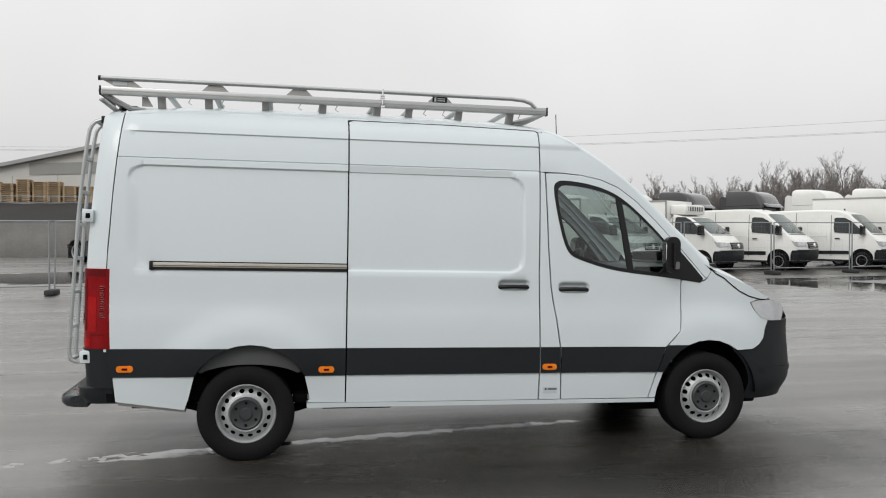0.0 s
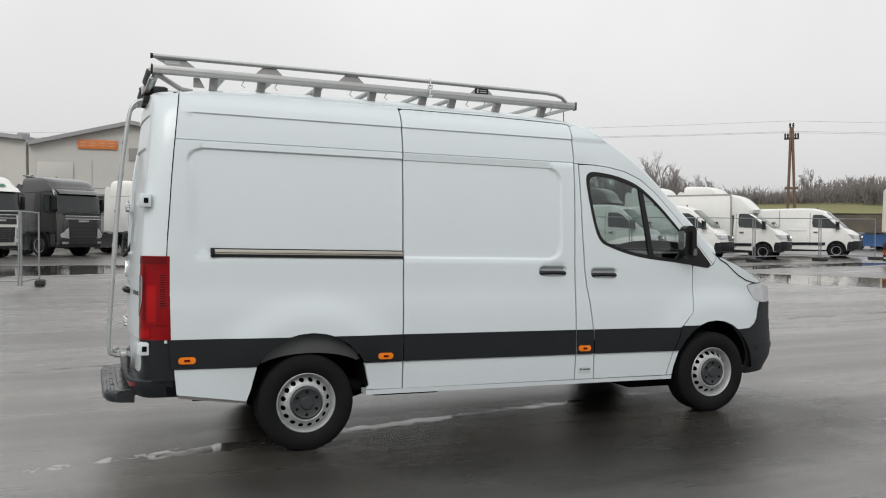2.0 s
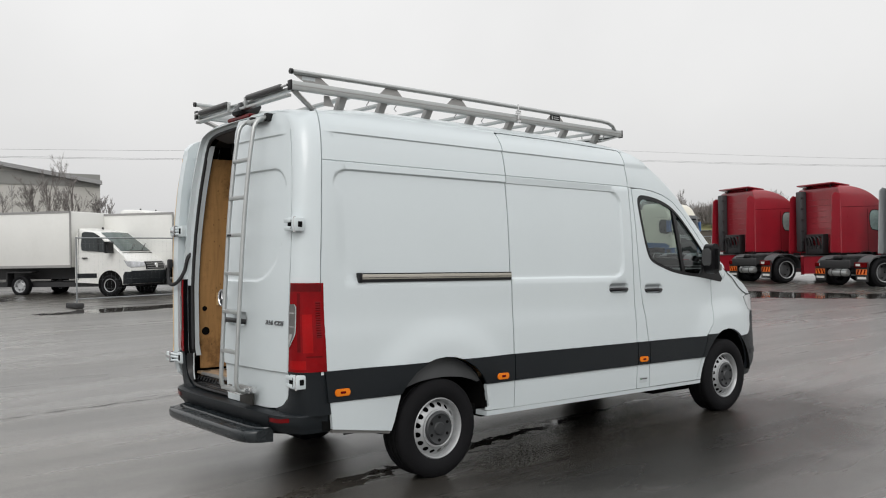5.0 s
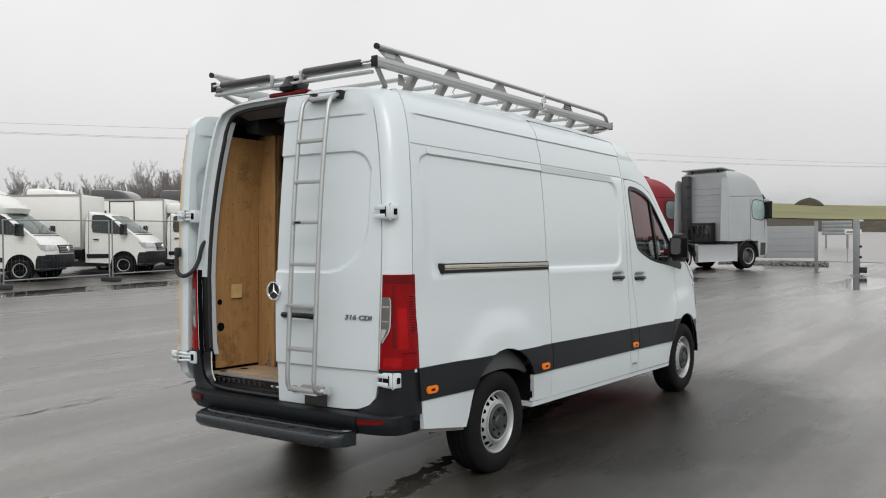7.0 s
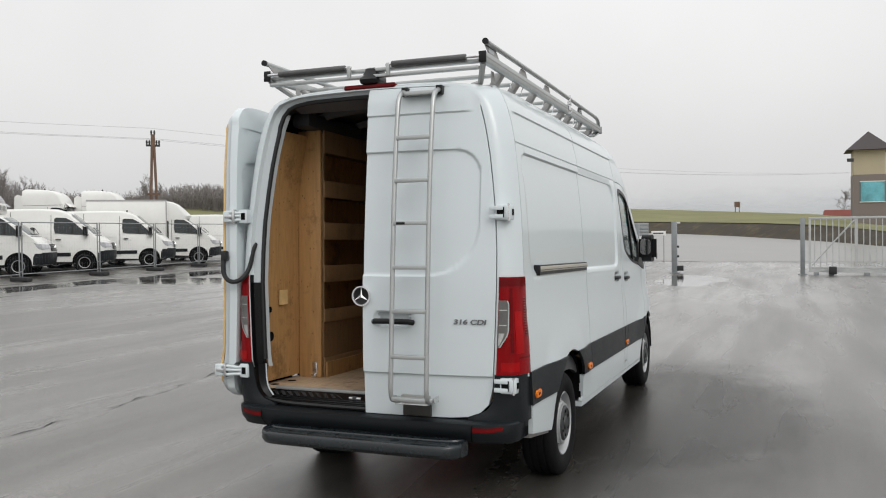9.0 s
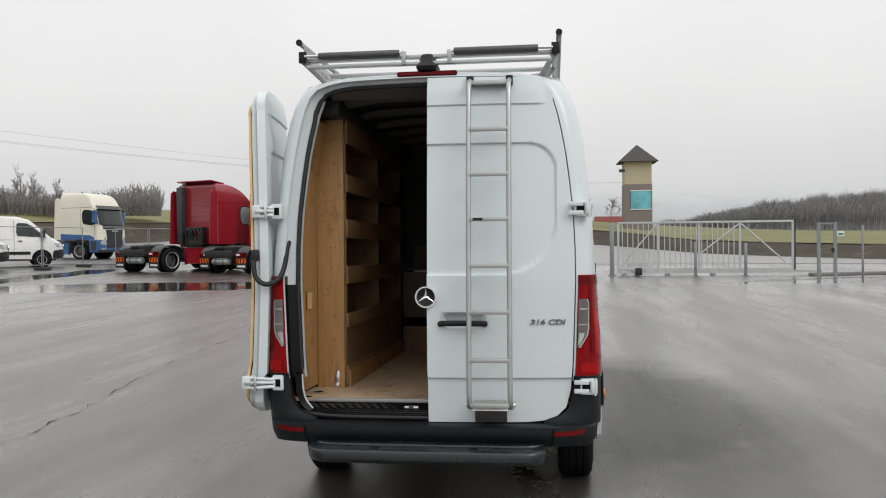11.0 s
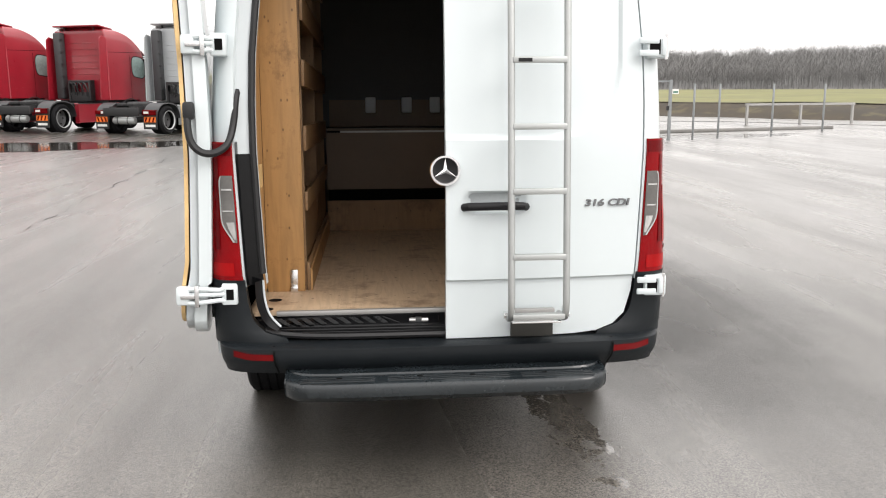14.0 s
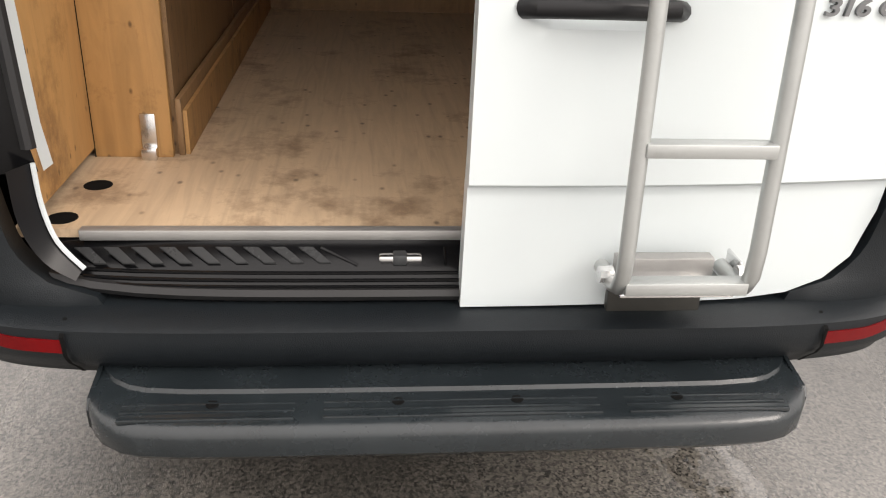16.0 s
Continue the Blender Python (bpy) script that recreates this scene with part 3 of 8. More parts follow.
    ring = [(rear_seam(0.632), 0.632), (arch_x(REAR_ARCH, 0.632, -1), 0.632), (arch_x(REAR_ARCH, 0.70, -1), 0.70), (arch_x(REAR_ARCH, 0.77, -1), 0.77), (arch_x(REAR_ARCH, 0.832, -1), 0.832), (rear_seam(0.832), 0.832)]
    part("side_moulding", patch([ring], put(0.012), 0.15, (), (), 0.02, inw), PLASTIC, van, "charcoal plastic side strip")
    # white skirt below the band
    part("rear_skirt", patch([[(-0.925, 0.628), (-0.905, 0.455), (-0.435, 0.388), (-0.41, 0.46), (arch_x(REAR_ARCH, 0.628, -1), 0.628)]], put(0.003), 0.1, (), (), 0.03, inw), WHITE, van)
    part("skirt", patch([[(arch_x(REAR_ARCH, 0.628, 1), 0.628), (0.46, 0.46), (0.44, 0.43), (0.722 - SEAM, 0.425), (0.722 - SEAM, 0.628)]], put(0.003), 0.1, (), (), 0.03, inw), WHITE, van)
    part("sill", patch([[(0.44, 0.424), (0.44, 0.388), (3.185, 0.388), (3.19, 0.418)]], put(0.001), 0.4, (), (), 0.12, inw), WHITE, van)
    part("skirt_edge", patch([[(-0.90, 0.450), (-0.89, 0.425), (-0.43, 0.366), (-0.43, 0.384)]], put(-0.02), 0.3, (), (), 0.1, inw), ALU_DULL, van, "grey lower sill edge")
    # wheel arch lips and liners
    for cx, cz, rr, tz in ((0.025, 0.44, 0.43, 0.42), (3.645, 0.45, 0.43, 0.43)):
        y0, y1 = sgn * 0.975, sgn * 0.62
        bm = grid(lambda a, y: (cx + rr * math.cos(a), y, cz + tz * math.sin(a)), span(0.0, math.pi, 24), (y0, y1))
        face = bmesh.ops.extrude_edge_only(bm, edges=[e for e in bm.edges if len(e.link_faces) == 1 and all(abs(v.co.y - y1) < 1e-4 for v in e.verts)])
        for g in face["geom"]:
            if isinstance(g, bmesh.types.BMVert):
                g.co = Vector((cx + (g.co.x - cx) * 0.3, y1, cz + (g.co.z - cz) * 0.3))
        part("wheel_arch_liner", bm, GAP, van, "black wheel arch liner")
    lip = [(0.025 + 0.43 * math.cos(radians(a)), 0.455 + 0.405 * math.sin(radians(a))) for a in range(30, 151, 8)]
    low = [(0.02 + 0.40 * math.cos(radians(a)), 0.585 + 0.125 * math.sin(radians(a))) for a in range(30, 151, 8)]
    part("mud_guard", patch([[lip[k], lip[k + 1], low[k + 1], low[k]] for k in range(len(lip) - 1)], lambda x, z: (x, sgn * (0.93 + 0.03 * smooth(0.87, 0.70, z)), z), 0.06, (), (), 0.03, inw), GUARD, van, "dark grey rear mud guard")
    # side markers and handles
    for mx, mz in ((-0.843, 0.690), (0.576, 0.677), (2.300, 0.680)):
        yy = sgn * (half(mx, mz) + 0.010)
        mk = part("side_marker", plate(rounded(mx - 0.058, mx + 0.058, mz - 0.024, mz + 0.024, 0.022), yy, yy + sgn * 0.014, bevel=0.004), AMBER, van, "amber side marker lamp")
        part("marker_bulb", plate(rounded(mx - 0.02, mx + 0.02, mz - 0.008, mz + 0.008, 0.006), yy + sgn * 0.013, yy + sgn * 0.016), DARK_RED_LENS, mk)
    for hx in ((2.012, 2.50) if sgn < 0 else (2.50,)):
        hz = 1.300 if hx < 2.2 else 1.285
        w = half(hx, hz)
        part("handle_cup", patch([rounded(hx - 0.110, hx + 0.110, hz - 0.004, hz + 0.044, 0.022)], put(0.0015), 0.02, (), (), 0), CUP_GREY, van, "grey shaded handle cup")
        bm = bmesh.new()
        tube(bm, [(hx - 0.118, sgn * (w + 0.012), hz - 0.009), (hx - 0.10, sgn * (w + 0.034), hz - 0.002), (hx, sgn * (w + 0.046), hz), (hx + 0.10, sgn * (w + 0.034), hz - 0.002), (hx + 0.118, sgn * (w + 0.012), hz - 0.009)], 0.0165, 10)
        part("door_handle", bm, BLACK, van, "black pull handle")
    # door mirror
    mir = part("wing_mirror", plate(rounded(-0.055, 0.055, 1.395, 1.68, 0.052), 0, 0.19, bevel=0.045), BLACK, van, "black wing mirror with indicator")
    mir.data.transform(Matrix.Translation((3.262, 0, 0.03)) @ Matrix.Rotation(radians(sgn * 9), 4, "Z"))
    mir.data.transform(Matrix.Translation((0, 0.95 if sgn > 0 else -1.15, 0)))
    bm = plate(rounded(0.045, 0.155, 1.47, 1.635, 0.035), -0.059, -0.055, "x")
    glassy = part("mirror_glass", bm, CHROME, mir)
    glassy.data.transform(Matrix.Translation((3.262, 0.95 if sgn > 0 else -1.15, 0.03)) @ Matrix.Rotation(radians(sgn * 9), 4, "Z"))
    lampm = part("mirror_indicator", plate(rounded(3.262, 3.302, 1.455, 1.515, 0.012), sgn * 1.142, sgn * 1.153, bevel=0.004), SMOKE_LENS, mir, "clear indicator lens")
    line = [(3.66, 1.46), (3.71, 1.415), (3.79, 1.377), (3.86, 1.322), (3.93, 1.275), (4.03, 1.230), (4.14, 1.205), (4.21, 1.20)]
    part("bonnet_gap", patch([[a, b, (b[0] + 0.003, b[1] + 0.010), (a[0] + 0.003, a[1] + 0.010)] for a, b in zip(line, line[1:])], put(0.003), 0.2, (), (), 0), GAP, van, "thin dark bonnet gap")
    # headlight, front corner of the bumper comes with the bumper below
    part("headlight", patch([[(4.05, 1.180), (4.09, 1.115), (4.16, 1.055), (4.28, 1.03), (4.40, 1.02), (4.44, 1.10), (4.42, 1.165), (4.25, 1.205), (4.10, 1.198)]], put(0.004), 0.04, (), (), 0.03, inw), CLEAR_LENS, van, "clear swept headlight")

# small sticker low on the pillar, its writing as bars
stick = part("sticker", patch([[(2.255, 0.470), (2.365, 0.470), (2.365, 0.520), (2.255, 0.520)]], right(0.002), 0.2, (), (), 0), WHITE_INNER, van, "small pale dealer sticker")
part("sticker_bar", patch([[(2.268, 0.496), (2.284, 0.496), (2.284, 0.513), (2.268, 0.513)]], right(0.003), 0.2, (), (), 0), STICK_GREEN, stick)
part("sticker_bar", patch([[(2.292, 0.498), (2.366, 0.498), (2.366, 0.511), (2.292, 0.511)]], right(0.003), 0.2, (), (), 0), LETTER_GREY, stick)

# dark backing behind the seams
for sgn in (-1, 1):
    for x0, x1, z0, z1 in ((-0.86, 2.26, 0.90, 2.50), (0.50, 2.26, 0.40, 0.90), (-0.80, -0.44, 0.40, 0.90)):
        part("seam_backing", grid(lambda x, z: (x, sgn * (half(x, z) - 0.035), z), span(x0, x1, 14), span(z0, z1, 14)), GAP, van, "dark backing behind the panel gaps")
part("seam_backing", patch([[(2.25, 0.42), (3.15, 0.42), (3.38, 0.95), (3.38, 1.33), (2.40, 1.50), (2.31, 2.1), (2.25, 2.15)]], right(-0.05), 0.2, (), (), 0), GAP, van, "dark backing behind the panel gaps")

# slide rail on the rear quarter
rail = part("slide_rail", cubes((-0.67, 0.715, -0.974, -0.945, 1.418, 1.452), bevel=0.004), RAIL_ALU, van, "grey sliding door rail in a black slot")
part("rail_slot", cubes((-0.685, 0.718, -0.968, -0.935, 1.398, 1.418), (-0.685, 0.718, -0.966, -0.935, 1.452, 1.460)), BLACK, rail)
part("rail_cap", cubes((-0.693, -0.667, -0.980, -0.935, 1.396, 1.462), bevel=0.006), BLACK, rail)
part("rail_groove", cubes((-0.665, 0.713, -0.9755, -0.972, 1.4275, 1.4305)), BLACK, rail)

# ---- roof, windscreen, bonnet, front bumper ----


def roof_half(x):
    return half(x, top_z(x))


def roof(x, s):
    """Roof skin: s runs from -1 at the right edge to 1 at the left."""
    t, c = top_z(x), roof_c(x)
    k = (1 - abs(s) ** 2.7) ** (1 / 2.2)
    rib = 0.006 * (0.5 + 0.5 * math.cos(s * 26)) * smooth(0.85, 0.7, abs(s)) * smooth(-0.7, -0.5, x) * smooth(2.2, 2.0, x)
    return (x, s * roof_half(x), t + (c - t) * k + rib)


SS = [-1, -0.997, -0.985, -0.965, -0.93, -0.88, -0.82] + span(-0.76, 0.76, 27) + [0.82, 0.88, 0.93, 0.965, 0.985, 0.997, 1]
part("roof", grid(roof, span(-0.89, 2.38, 35), SS), WHITE, van, "white ribbed roof skin")
part("roof_front", grid(roof, span(2.38, 2.80, 10), SS), WHITE, van)
screen = [s for s in SS if abs(s) <= 0.94]
part("windscreen", grid(roof, span(2.80, 3.70, 18), screen), WINDOW, van, "raked tinted windscreen").visible_shadow = False
for sgn in (-1, 1):
    part("windscreen_pillar", grid(roof, span(2.80, 3.66, 18), [s for s in SS if s * sgn >= 0.93]), WHITE, van, "white windscreen pillar")


def bonnet(x, s):
    w = half(x, min(top_z(x), 1.2)) * 0.985
    t = top_z(x)
    return (x, s * w, t + (0.085 + 0.05 * smooth(4.4, 4.0, x)) * (1 - abs(s) ** 2.4) * smooth(4.66, 4.35, x))


part("bonnet", grid(bonnet, span(3.70, 4.60, 16), span(-1, 1, 25)), WHITE, van, "white sloping bonnet")
part("scuttle", cubes((3.62, 3.84, -0.75, 0.75, 1.40, 1.50), bevel=0.02), BLACK, van, "black scuttle panel")


def nose(a, z):
    """Front bumper in plan: a is the angle from dead ahead."""
    s = math.sin(radians(a))
    c = math.cos(radians(a))
    grow = 0.0 + 0.03 * smooth(0.95, 0.62, z) - 0.09 * smooth(0.56, 0.38, z)
    r = 1.46 + grow
    n = 3.4
    return (3.2 + r * abs(c) ** (2 / n), (1 if s > 0 else -1) * (0.985 + 0.012 - 0.02 * smooth(0.5, 0.38, z)) * abs(s) ** (2 / n), z)


NOSE_TOP = curve_of([(0.80, 3.91), (0.803, 4.04), (0.84, 4.12), (0.90, 4.18), (0.965, 4.225), (1.03, 4.262)])


def nose_edge(z):
    """How far round the corner the bumper reaches at a height."""
    x = arch_x(FRONT_ARCH, z, 1) + 0.002 if z < 0.80 else NOSE_TOP(z)
    return math.degrees(math.acos(min(1.0, max(0.0, ((x - 3.2) / 1.47)) ** (3.4 / 2))))


def nose_grid(f, z):
    return nose(nose_edge(z) * f, z)


part("front_bumper", grid(nose_grid, span(-1, 1, 81), [0.39, 0.43, 0.47, 0.51, 0.55, 0.59, 0.63, 0.67, 0.71, 0.75, 0.78, 0.797, 0.801, 0.806, 0.815, 0.83, 0.85, 0.875, 0.90, 0.935, 0.97, 1.0, 1.03], 0.05, (-1, 0, 0.2)), PLASTIC, van, "charcoal plastic front bumper")
part("bumper_strip", grid(lambda a, z: tuple(Vector(nose(a, z)) + Vector((0.006, 0.006 if a > 0 else -0.006, 0))), span(-62, 62, 50), span(0.60, 0.645, 3), 0.02, (-1, 0, 0)), PLASTIC, van, "raised bumper strip")
part("grille", grid(lambda y, z: (4.62 - 0.14 * y * y, y, z), span(-0.55, 0.55, 9), span(0.80, 1.12, 7)), BLACK, van, "black front grille")
part("undertray", cubes((3.95, 4.3, -0.6, 0.6, 0.30, 0.42), (3.05, 4.0, -0.55, 0.55, 0.24, 0.40), bevel=0.02), GAP, van, "black plastic undertray")

# ---- rear frame ring, from the side seams over the roof to the door opening ----
door_edge = curve_of([(0.560, 0.58), (0.60, 0.745), (0.68, 0.808), (0.83, 0.826), (1.1, 0.838), (1.40, 0.848), (1.60, 0.846), (1.785, 0.836), (1.95, 0.818), (2.10, 0.799), (2.22, 0.778), (2.38, 0.740), (2.46, 0.708), (2.51, 0.658), (2.535, 0.58)])
rear_x = curve_of([(0.40, -1.165), (0.60, -1.178), (0.9, -1.193), (1.30, -1.196), (1.60, -1.184), (1.85, -1.167), (2.15, -1.139), (2.40, -1.111), (2.53, -1.094), (2.62, -1.06)])


def rear(y, z):
    """Outer face of the rear doors, bowed in plan, with pressed lines."""
    x = rear_x(z) + 0.055 * (abs(y) / 0.85) ** 2.4
    x += 0.014 * smooth(0.822, 0.812, z) * smooth(0.88, 0.80, abs(y))
    box_d = inside_box(abs(y), z, -0.5, 0.745, 1.40, 2.16, 0.16 if z > 1.9 else 0.16 + 0.16 * smooth(1.9, 1.75, z))
    x += 0.014 * smooth(0.0005, -0.014, box_d)
    x += 0.032 * smooth(0.002, -0.022, inside_box(y, z, -0.338, -0.078, 1.100, 1.194, 0.045))
    x -= 0.010 * smooth(2.376, 2.386, z) * smooth(0.70, 0.62, abs(y)) * smooth(2.55, 2.45, z)
    return (x, y, z)


DOOR_LINE = [(door_edge(z), z) for z in (0.80, 0.85, 0.95, 1.1, 1.35, 1.55, 1.75, 1.95, 2.1, 2.22, 2.32, 2.40, 2.46, 2.505, 2.532)] + [(0.50, 2.546), (0.40, 2.551), (0.25, 2.554), (0.10, 2.556), (0.0, 2.556)]
OUT_LINE = []
for k, (y, z) in enumerate(DOOR_LINE):
    zz = z + 0.01 if z < 2.35 else (2.43, 2.48, 2.515, 2.535)[min(3, k - 11)]
    if k < 15:
        OUT_LINE.append(Vector((rear_seam(zz) - 0.008, -half(rear_seam(zz), zz), zz)))
    else:
        OUT_LINE.append(Vector(roof(-0.89, (-0.93, -0.74, -0.46, -0.18, 0.0)[k - 15])))
ring_r = []
for (y, z), o in zip(DOOR_LINE, OUT_LINE):
    d = Vector(rear(-y, z))
    ctrl = Vector((d.x + 0.004, o.y + 0.030, (z + o.z) / 2 + 0.005)) if z < 2.44 else Vector((d.x + 0.005, (o.y + d.y) / 2, o.z + 0.012))
    ring_r.append(([o + Vector((0.0, 0.03, 0))] if len(ring_r) < 15 else [o.copy()]) + [o * (1 - t) ** 2 + ctrl * 2 * t * (1 - t) + d * t * t for t in span(0, 1, 9)] + [d + Vector((0.035, 0.004 if z < 2.4 else 0.003, -0.004 if z > 2.4 else 0)), d + Vector((0.052, 0.066, 0) if z < 2.35 else (0.052, 0.050, -0.022) if z < 2.52 else (0.052, 0.022, -0.032) if y > 0.45 else (0.052, 0.0, -0.034))])
for sgn in (1, -1):
    bm = bmesh.new()
    rows = [[bm.verts.new((p.x, p.y * sgn, p.z)) for p in r[:-1]] for r in ring_r]
    for a, b in zip(rows, rows[1:]):
        for k in range(len(a) - 1):
            bm.faces.new((a[k], a[k + 1], b[k + 1], b[k]))
    part("rear_pillar", bm, WHITE, van, "white rear corner pillar and header")
    # greyer white on the recessed frame: dirt, with shade put into the colour
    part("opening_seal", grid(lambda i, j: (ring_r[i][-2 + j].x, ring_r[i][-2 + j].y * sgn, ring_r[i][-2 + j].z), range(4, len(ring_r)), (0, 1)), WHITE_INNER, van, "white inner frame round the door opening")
    part("opening_seal", grid(lambda i, j: (ring_r[i][-2 + j].x, ring_r[i][-2 + j].y * sgn, ring_r[i][-2 + j].z), range(5), (0, 1)), GLOSS_BLACK, van, "glossy black lower frame of the door opening")
    part("seam_backing", grid(lambda z, t: (rear_seam(z) + t, -sgn * (half(rear_seam(z), z) - 0.025), z), span(0.45, 2.55, 20), (-0.04, 0.05)), GAP, van, "dark backing behind the panel gaps")

# tail lamps wrap the rear corners
for sgn in (1, -1):
    zs = span(0.832, 1.40, 12)

    def lamp(t, z, off=0.006, q=sgn):
        o = Vector((rear_seam(z) + 0.004, -side_w(z), z))
        d = Vector(rear(-door_edge(z), z)) + Vector((0, -0.012, 0))
        c = Vector((d.x - 0.004, o.y + 0.012, z))
        p = o * (1 - t) ** 2 + c * 2 * t * (1 - t) + d * t * t
        n = Vector((-0.7 * t - 0.15, -1.0 * (1 - t) - 0.15, 0)).normalized()
        p = p + n * off
        return (p.x, p.y * q, p.z)

    tail = part("tail_lamp", grid(lamp, span(0.0, 1.0, 14), zs, 0.04, (1, 0.4 * sgn, 0)), RED_LENS, van, "tall red tail lamp")
    inner = curve_of([(0.985, 0.97), (1.00, 0.94), (1.07, 0.76), (1.10, 0.73), (1.24, 0.71), (1.265, 0.76)])
    rev = part("reversing_lens", grid(lambda f, z: lamp(inner(z) + (0.985 - inner(z)) * f, z, 0.010), span(0, 1, 7), span(0.99, 1.265, 16), 0.006, (1, 0, 0)), SMOKE_LENS, tail, "smoky clear reversing lens")
    part("lens_rim", grid(lambda f, z: lamp(inner(z) - 0.035 + 0.035 * f, z, 0.011), span(0, 1, 3), span(0.992, 1.263, 16)), LAMP_GREY, rev)
    for z0, z1, f0 in ((1.004, 1.075, 0.30), (1.118, 1.124, 0.1), (1.205, 1.212, 0.1)):
        part("lens_reflector", grid(lambda f, z: lamp(inner(z) + (0.985 - inner(z)) * f, z, 0.0125), span(f0, 0.92, 4), span(z0, z1, 4)), LAMP_GREY, rev)
    bulb = part("lamp_bulb", grid(lambda t, z: lamp(t, z, 0.009), span(0.42, 0.90, 7), span(0.850, 0.905, 3)), BRIGHT_RED, tail, "brighter red brake chamber")
    part("lens_edge", grid(lambda t, z: lamp(t, z, 0.008), span(0.02, 0.98, 12), span(1.345, 1.392, 3)), DARK_RED_LENS, tail)
    # patches on the lens: inner glow and shade put into their reds
    part("lens_glow", grid(lambda t, z: lamp(t, z, 0.0082), span(0.24, 0.50, 6), span(0.955, 1.20, 8)), BRIGHT_RED, tail, "brighter red patch for glow inside the lens")
    part("lens_shadow", grid(lambda t, z: lamp(t, z, 0.0088), span(0.56, 0.66, 4), span(0.96, 1.335, 8)), DARK_RED_LENS, tail, "darker red patch for shade inside the lens")
    part("lens_rib", grid(lambda t, z: lamp(t, z, 0.0075 + 0.002 * math.cos(z * 400)), span(0.05, 0.15, 3), span(1.05, 1.28, 84)), DARK_RED_LENS, tail, "ribbed dark red strip")
    part("lens_line", grid(lambda t, z: lamp(t, z, 0.009), span(0.05, 0.42, 6), span(0.925, 0.935, 2)), DARK_RED_LENS, tail)

# ---- rear doors ----
half_out = [(0.004, 0.564), (0.56, 0.567), (0.66, 0.576), (0.735, 0.603), (0.785, 0.65)] + [(door_edge(z) - 0.007, z) for z in (0.75, 0.9, 1.1, 1.35, 1.55, 1.75, 1.95, 2.1, 2.22, 2.32, 2.40)] + [(0.722, 2.445), (0.700, 2.475), (0.668, 2.505), (0.62, 2.527), (0.55, 2.539), (0.45, 2.545), (0.25, 2.549), (0.004, 2.551)]
DLINES = [0.812, 0.817, 0.822, 1.40, 1.41, 1.43, 2.150, 2.155, 2.160, 2.376, 2.381, 2.386] + [2.0 + 0.014 * k for k in range(11)]
rdoor = part("rear_door", patch([[(-y, z) for y, z in half_out]], rear, 0.02, [-0.745 + 0.014 * k for k in range(13)], DLINES, 0.045, (1, 0, 0)), WHITE, van, "closed white rear door with ladder")
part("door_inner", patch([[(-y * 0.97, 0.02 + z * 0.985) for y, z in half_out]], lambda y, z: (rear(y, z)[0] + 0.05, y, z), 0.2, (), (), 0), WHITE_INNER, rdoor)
hub = (rear_x(1.28), 0.0, 1.28)
badge = part("round_badge", lathe([(0.062, 0.02), (0.062, -0.010), (0.055, -0.016), (0.050, -0.012), (0.0, -0.012)], "x", 36, hub), BLACK, rdoor, "round black badge with chrome ring")
bm = lathe([(0.050, -0.012), (0.053, -0.018), (0.061, -0.018), (0.064, -0.010), (0.062, 0.0)], "x", 36, hub, False)
for k in range(3):
    a = radians(90 + 120 * k)
    c, s = math.cos(a), math.sin(a)
    base = [(-0.009 * -s, -0.009 * c), (0.009 * -s, 0.009 * c)]
    vs = [bm.verts.new((hub[0] - 0.013, hub[1] + base[0][0], hub[2] + base[0][1])), bm.verts.new((hub[0] - 0.013, hub[1] + base[1][0], hub[2] + base[1][1])), bm.verts.new((hub[0] - 0.013, hub[1] + 0.052 * c, hub[2] + 0.052 * s)), bm.verts.new((hub[0] - 0.020, hub[1], hub[2]))]
    bm.faces.new((vs[0], vs[3], vs[2]))
    bm.faces.new((vs[1], vs[2], vs[3]))
part("badge_ring", bm, CHROME, badge, "chrome ring and spokes", smooth=False)
part("handle_cup", patch([rounded(-0.322, -0.094, 1.132, 1.184, 0.025)], lambda y, z: (rear(y, z)[0] - 0.0015, y, z), 0.02, (), (), 0), CUP_GREY, rdoor, "grey shaded handle cup")
bm = bmesh.new()
hx = rear_x(1.135)
tube(bm, [(hx + 0.004, -0.078, 1.126), (hx - 0.022, -0.095, 1.131), (hx - 0.03, -0.2, 1.133), (hx - 0.022, -0.32, 1.131), (hx + 0.004, -0.336, 1.126)], 0.0175, 10)
part("door_handle", bm, BLACK, rdoor, "black pull handle")


def lettering(text, size, at, material, parent, turn, deep=0.004):
    """Raised letters from the built-in font, as a mesh."""
    cu = bpy.data.curves.new("lettering", "FONT")
    cu.body, cu.size, cu.extrude, cu.shear, cu.offset = text, 0.05, deep, 0.15, 0.0012
    cu.align_x = "CENTER"
    tmp = new("tmp", cu)
    me = bpy.data.meshes.new_from_object(tmp.evaluated_get(bpy.context.evaluated_depsgraph_get()))
    bpy.data.objects.remove(tmp)
    xs, ys = [v.co.x for v in me.vertices], [v.co.y for v in me.vertices]
    me.transform(Matrix.Translation((-(min(xs) + max(xs)) / 2, -min(ys), 0)))
    me.transform(Matrix.Translation(at) @ turn @ Matrix.Diagonal((size[0] / (max(xs) - min(xs)), size[1] / (max(ys) - min(ys)), 1, 1)))
    me.materials.append(material)
    ob = new("lettering", me)
    ob.parent = parent
    ob["label"] = "grey model lettering"
    return ob


lettering("316 CDI", (0.198, 0.030), (rear(-0.688, 1.13)[0] - 0.003, -0.688, 1.122), LETTER_GREY, rdoor, Euler((radians(90), 0, radians(-90 + 6)), "XYZ").to_matrix().to_4x4())

# hinges of the closed door, on the corner pillar


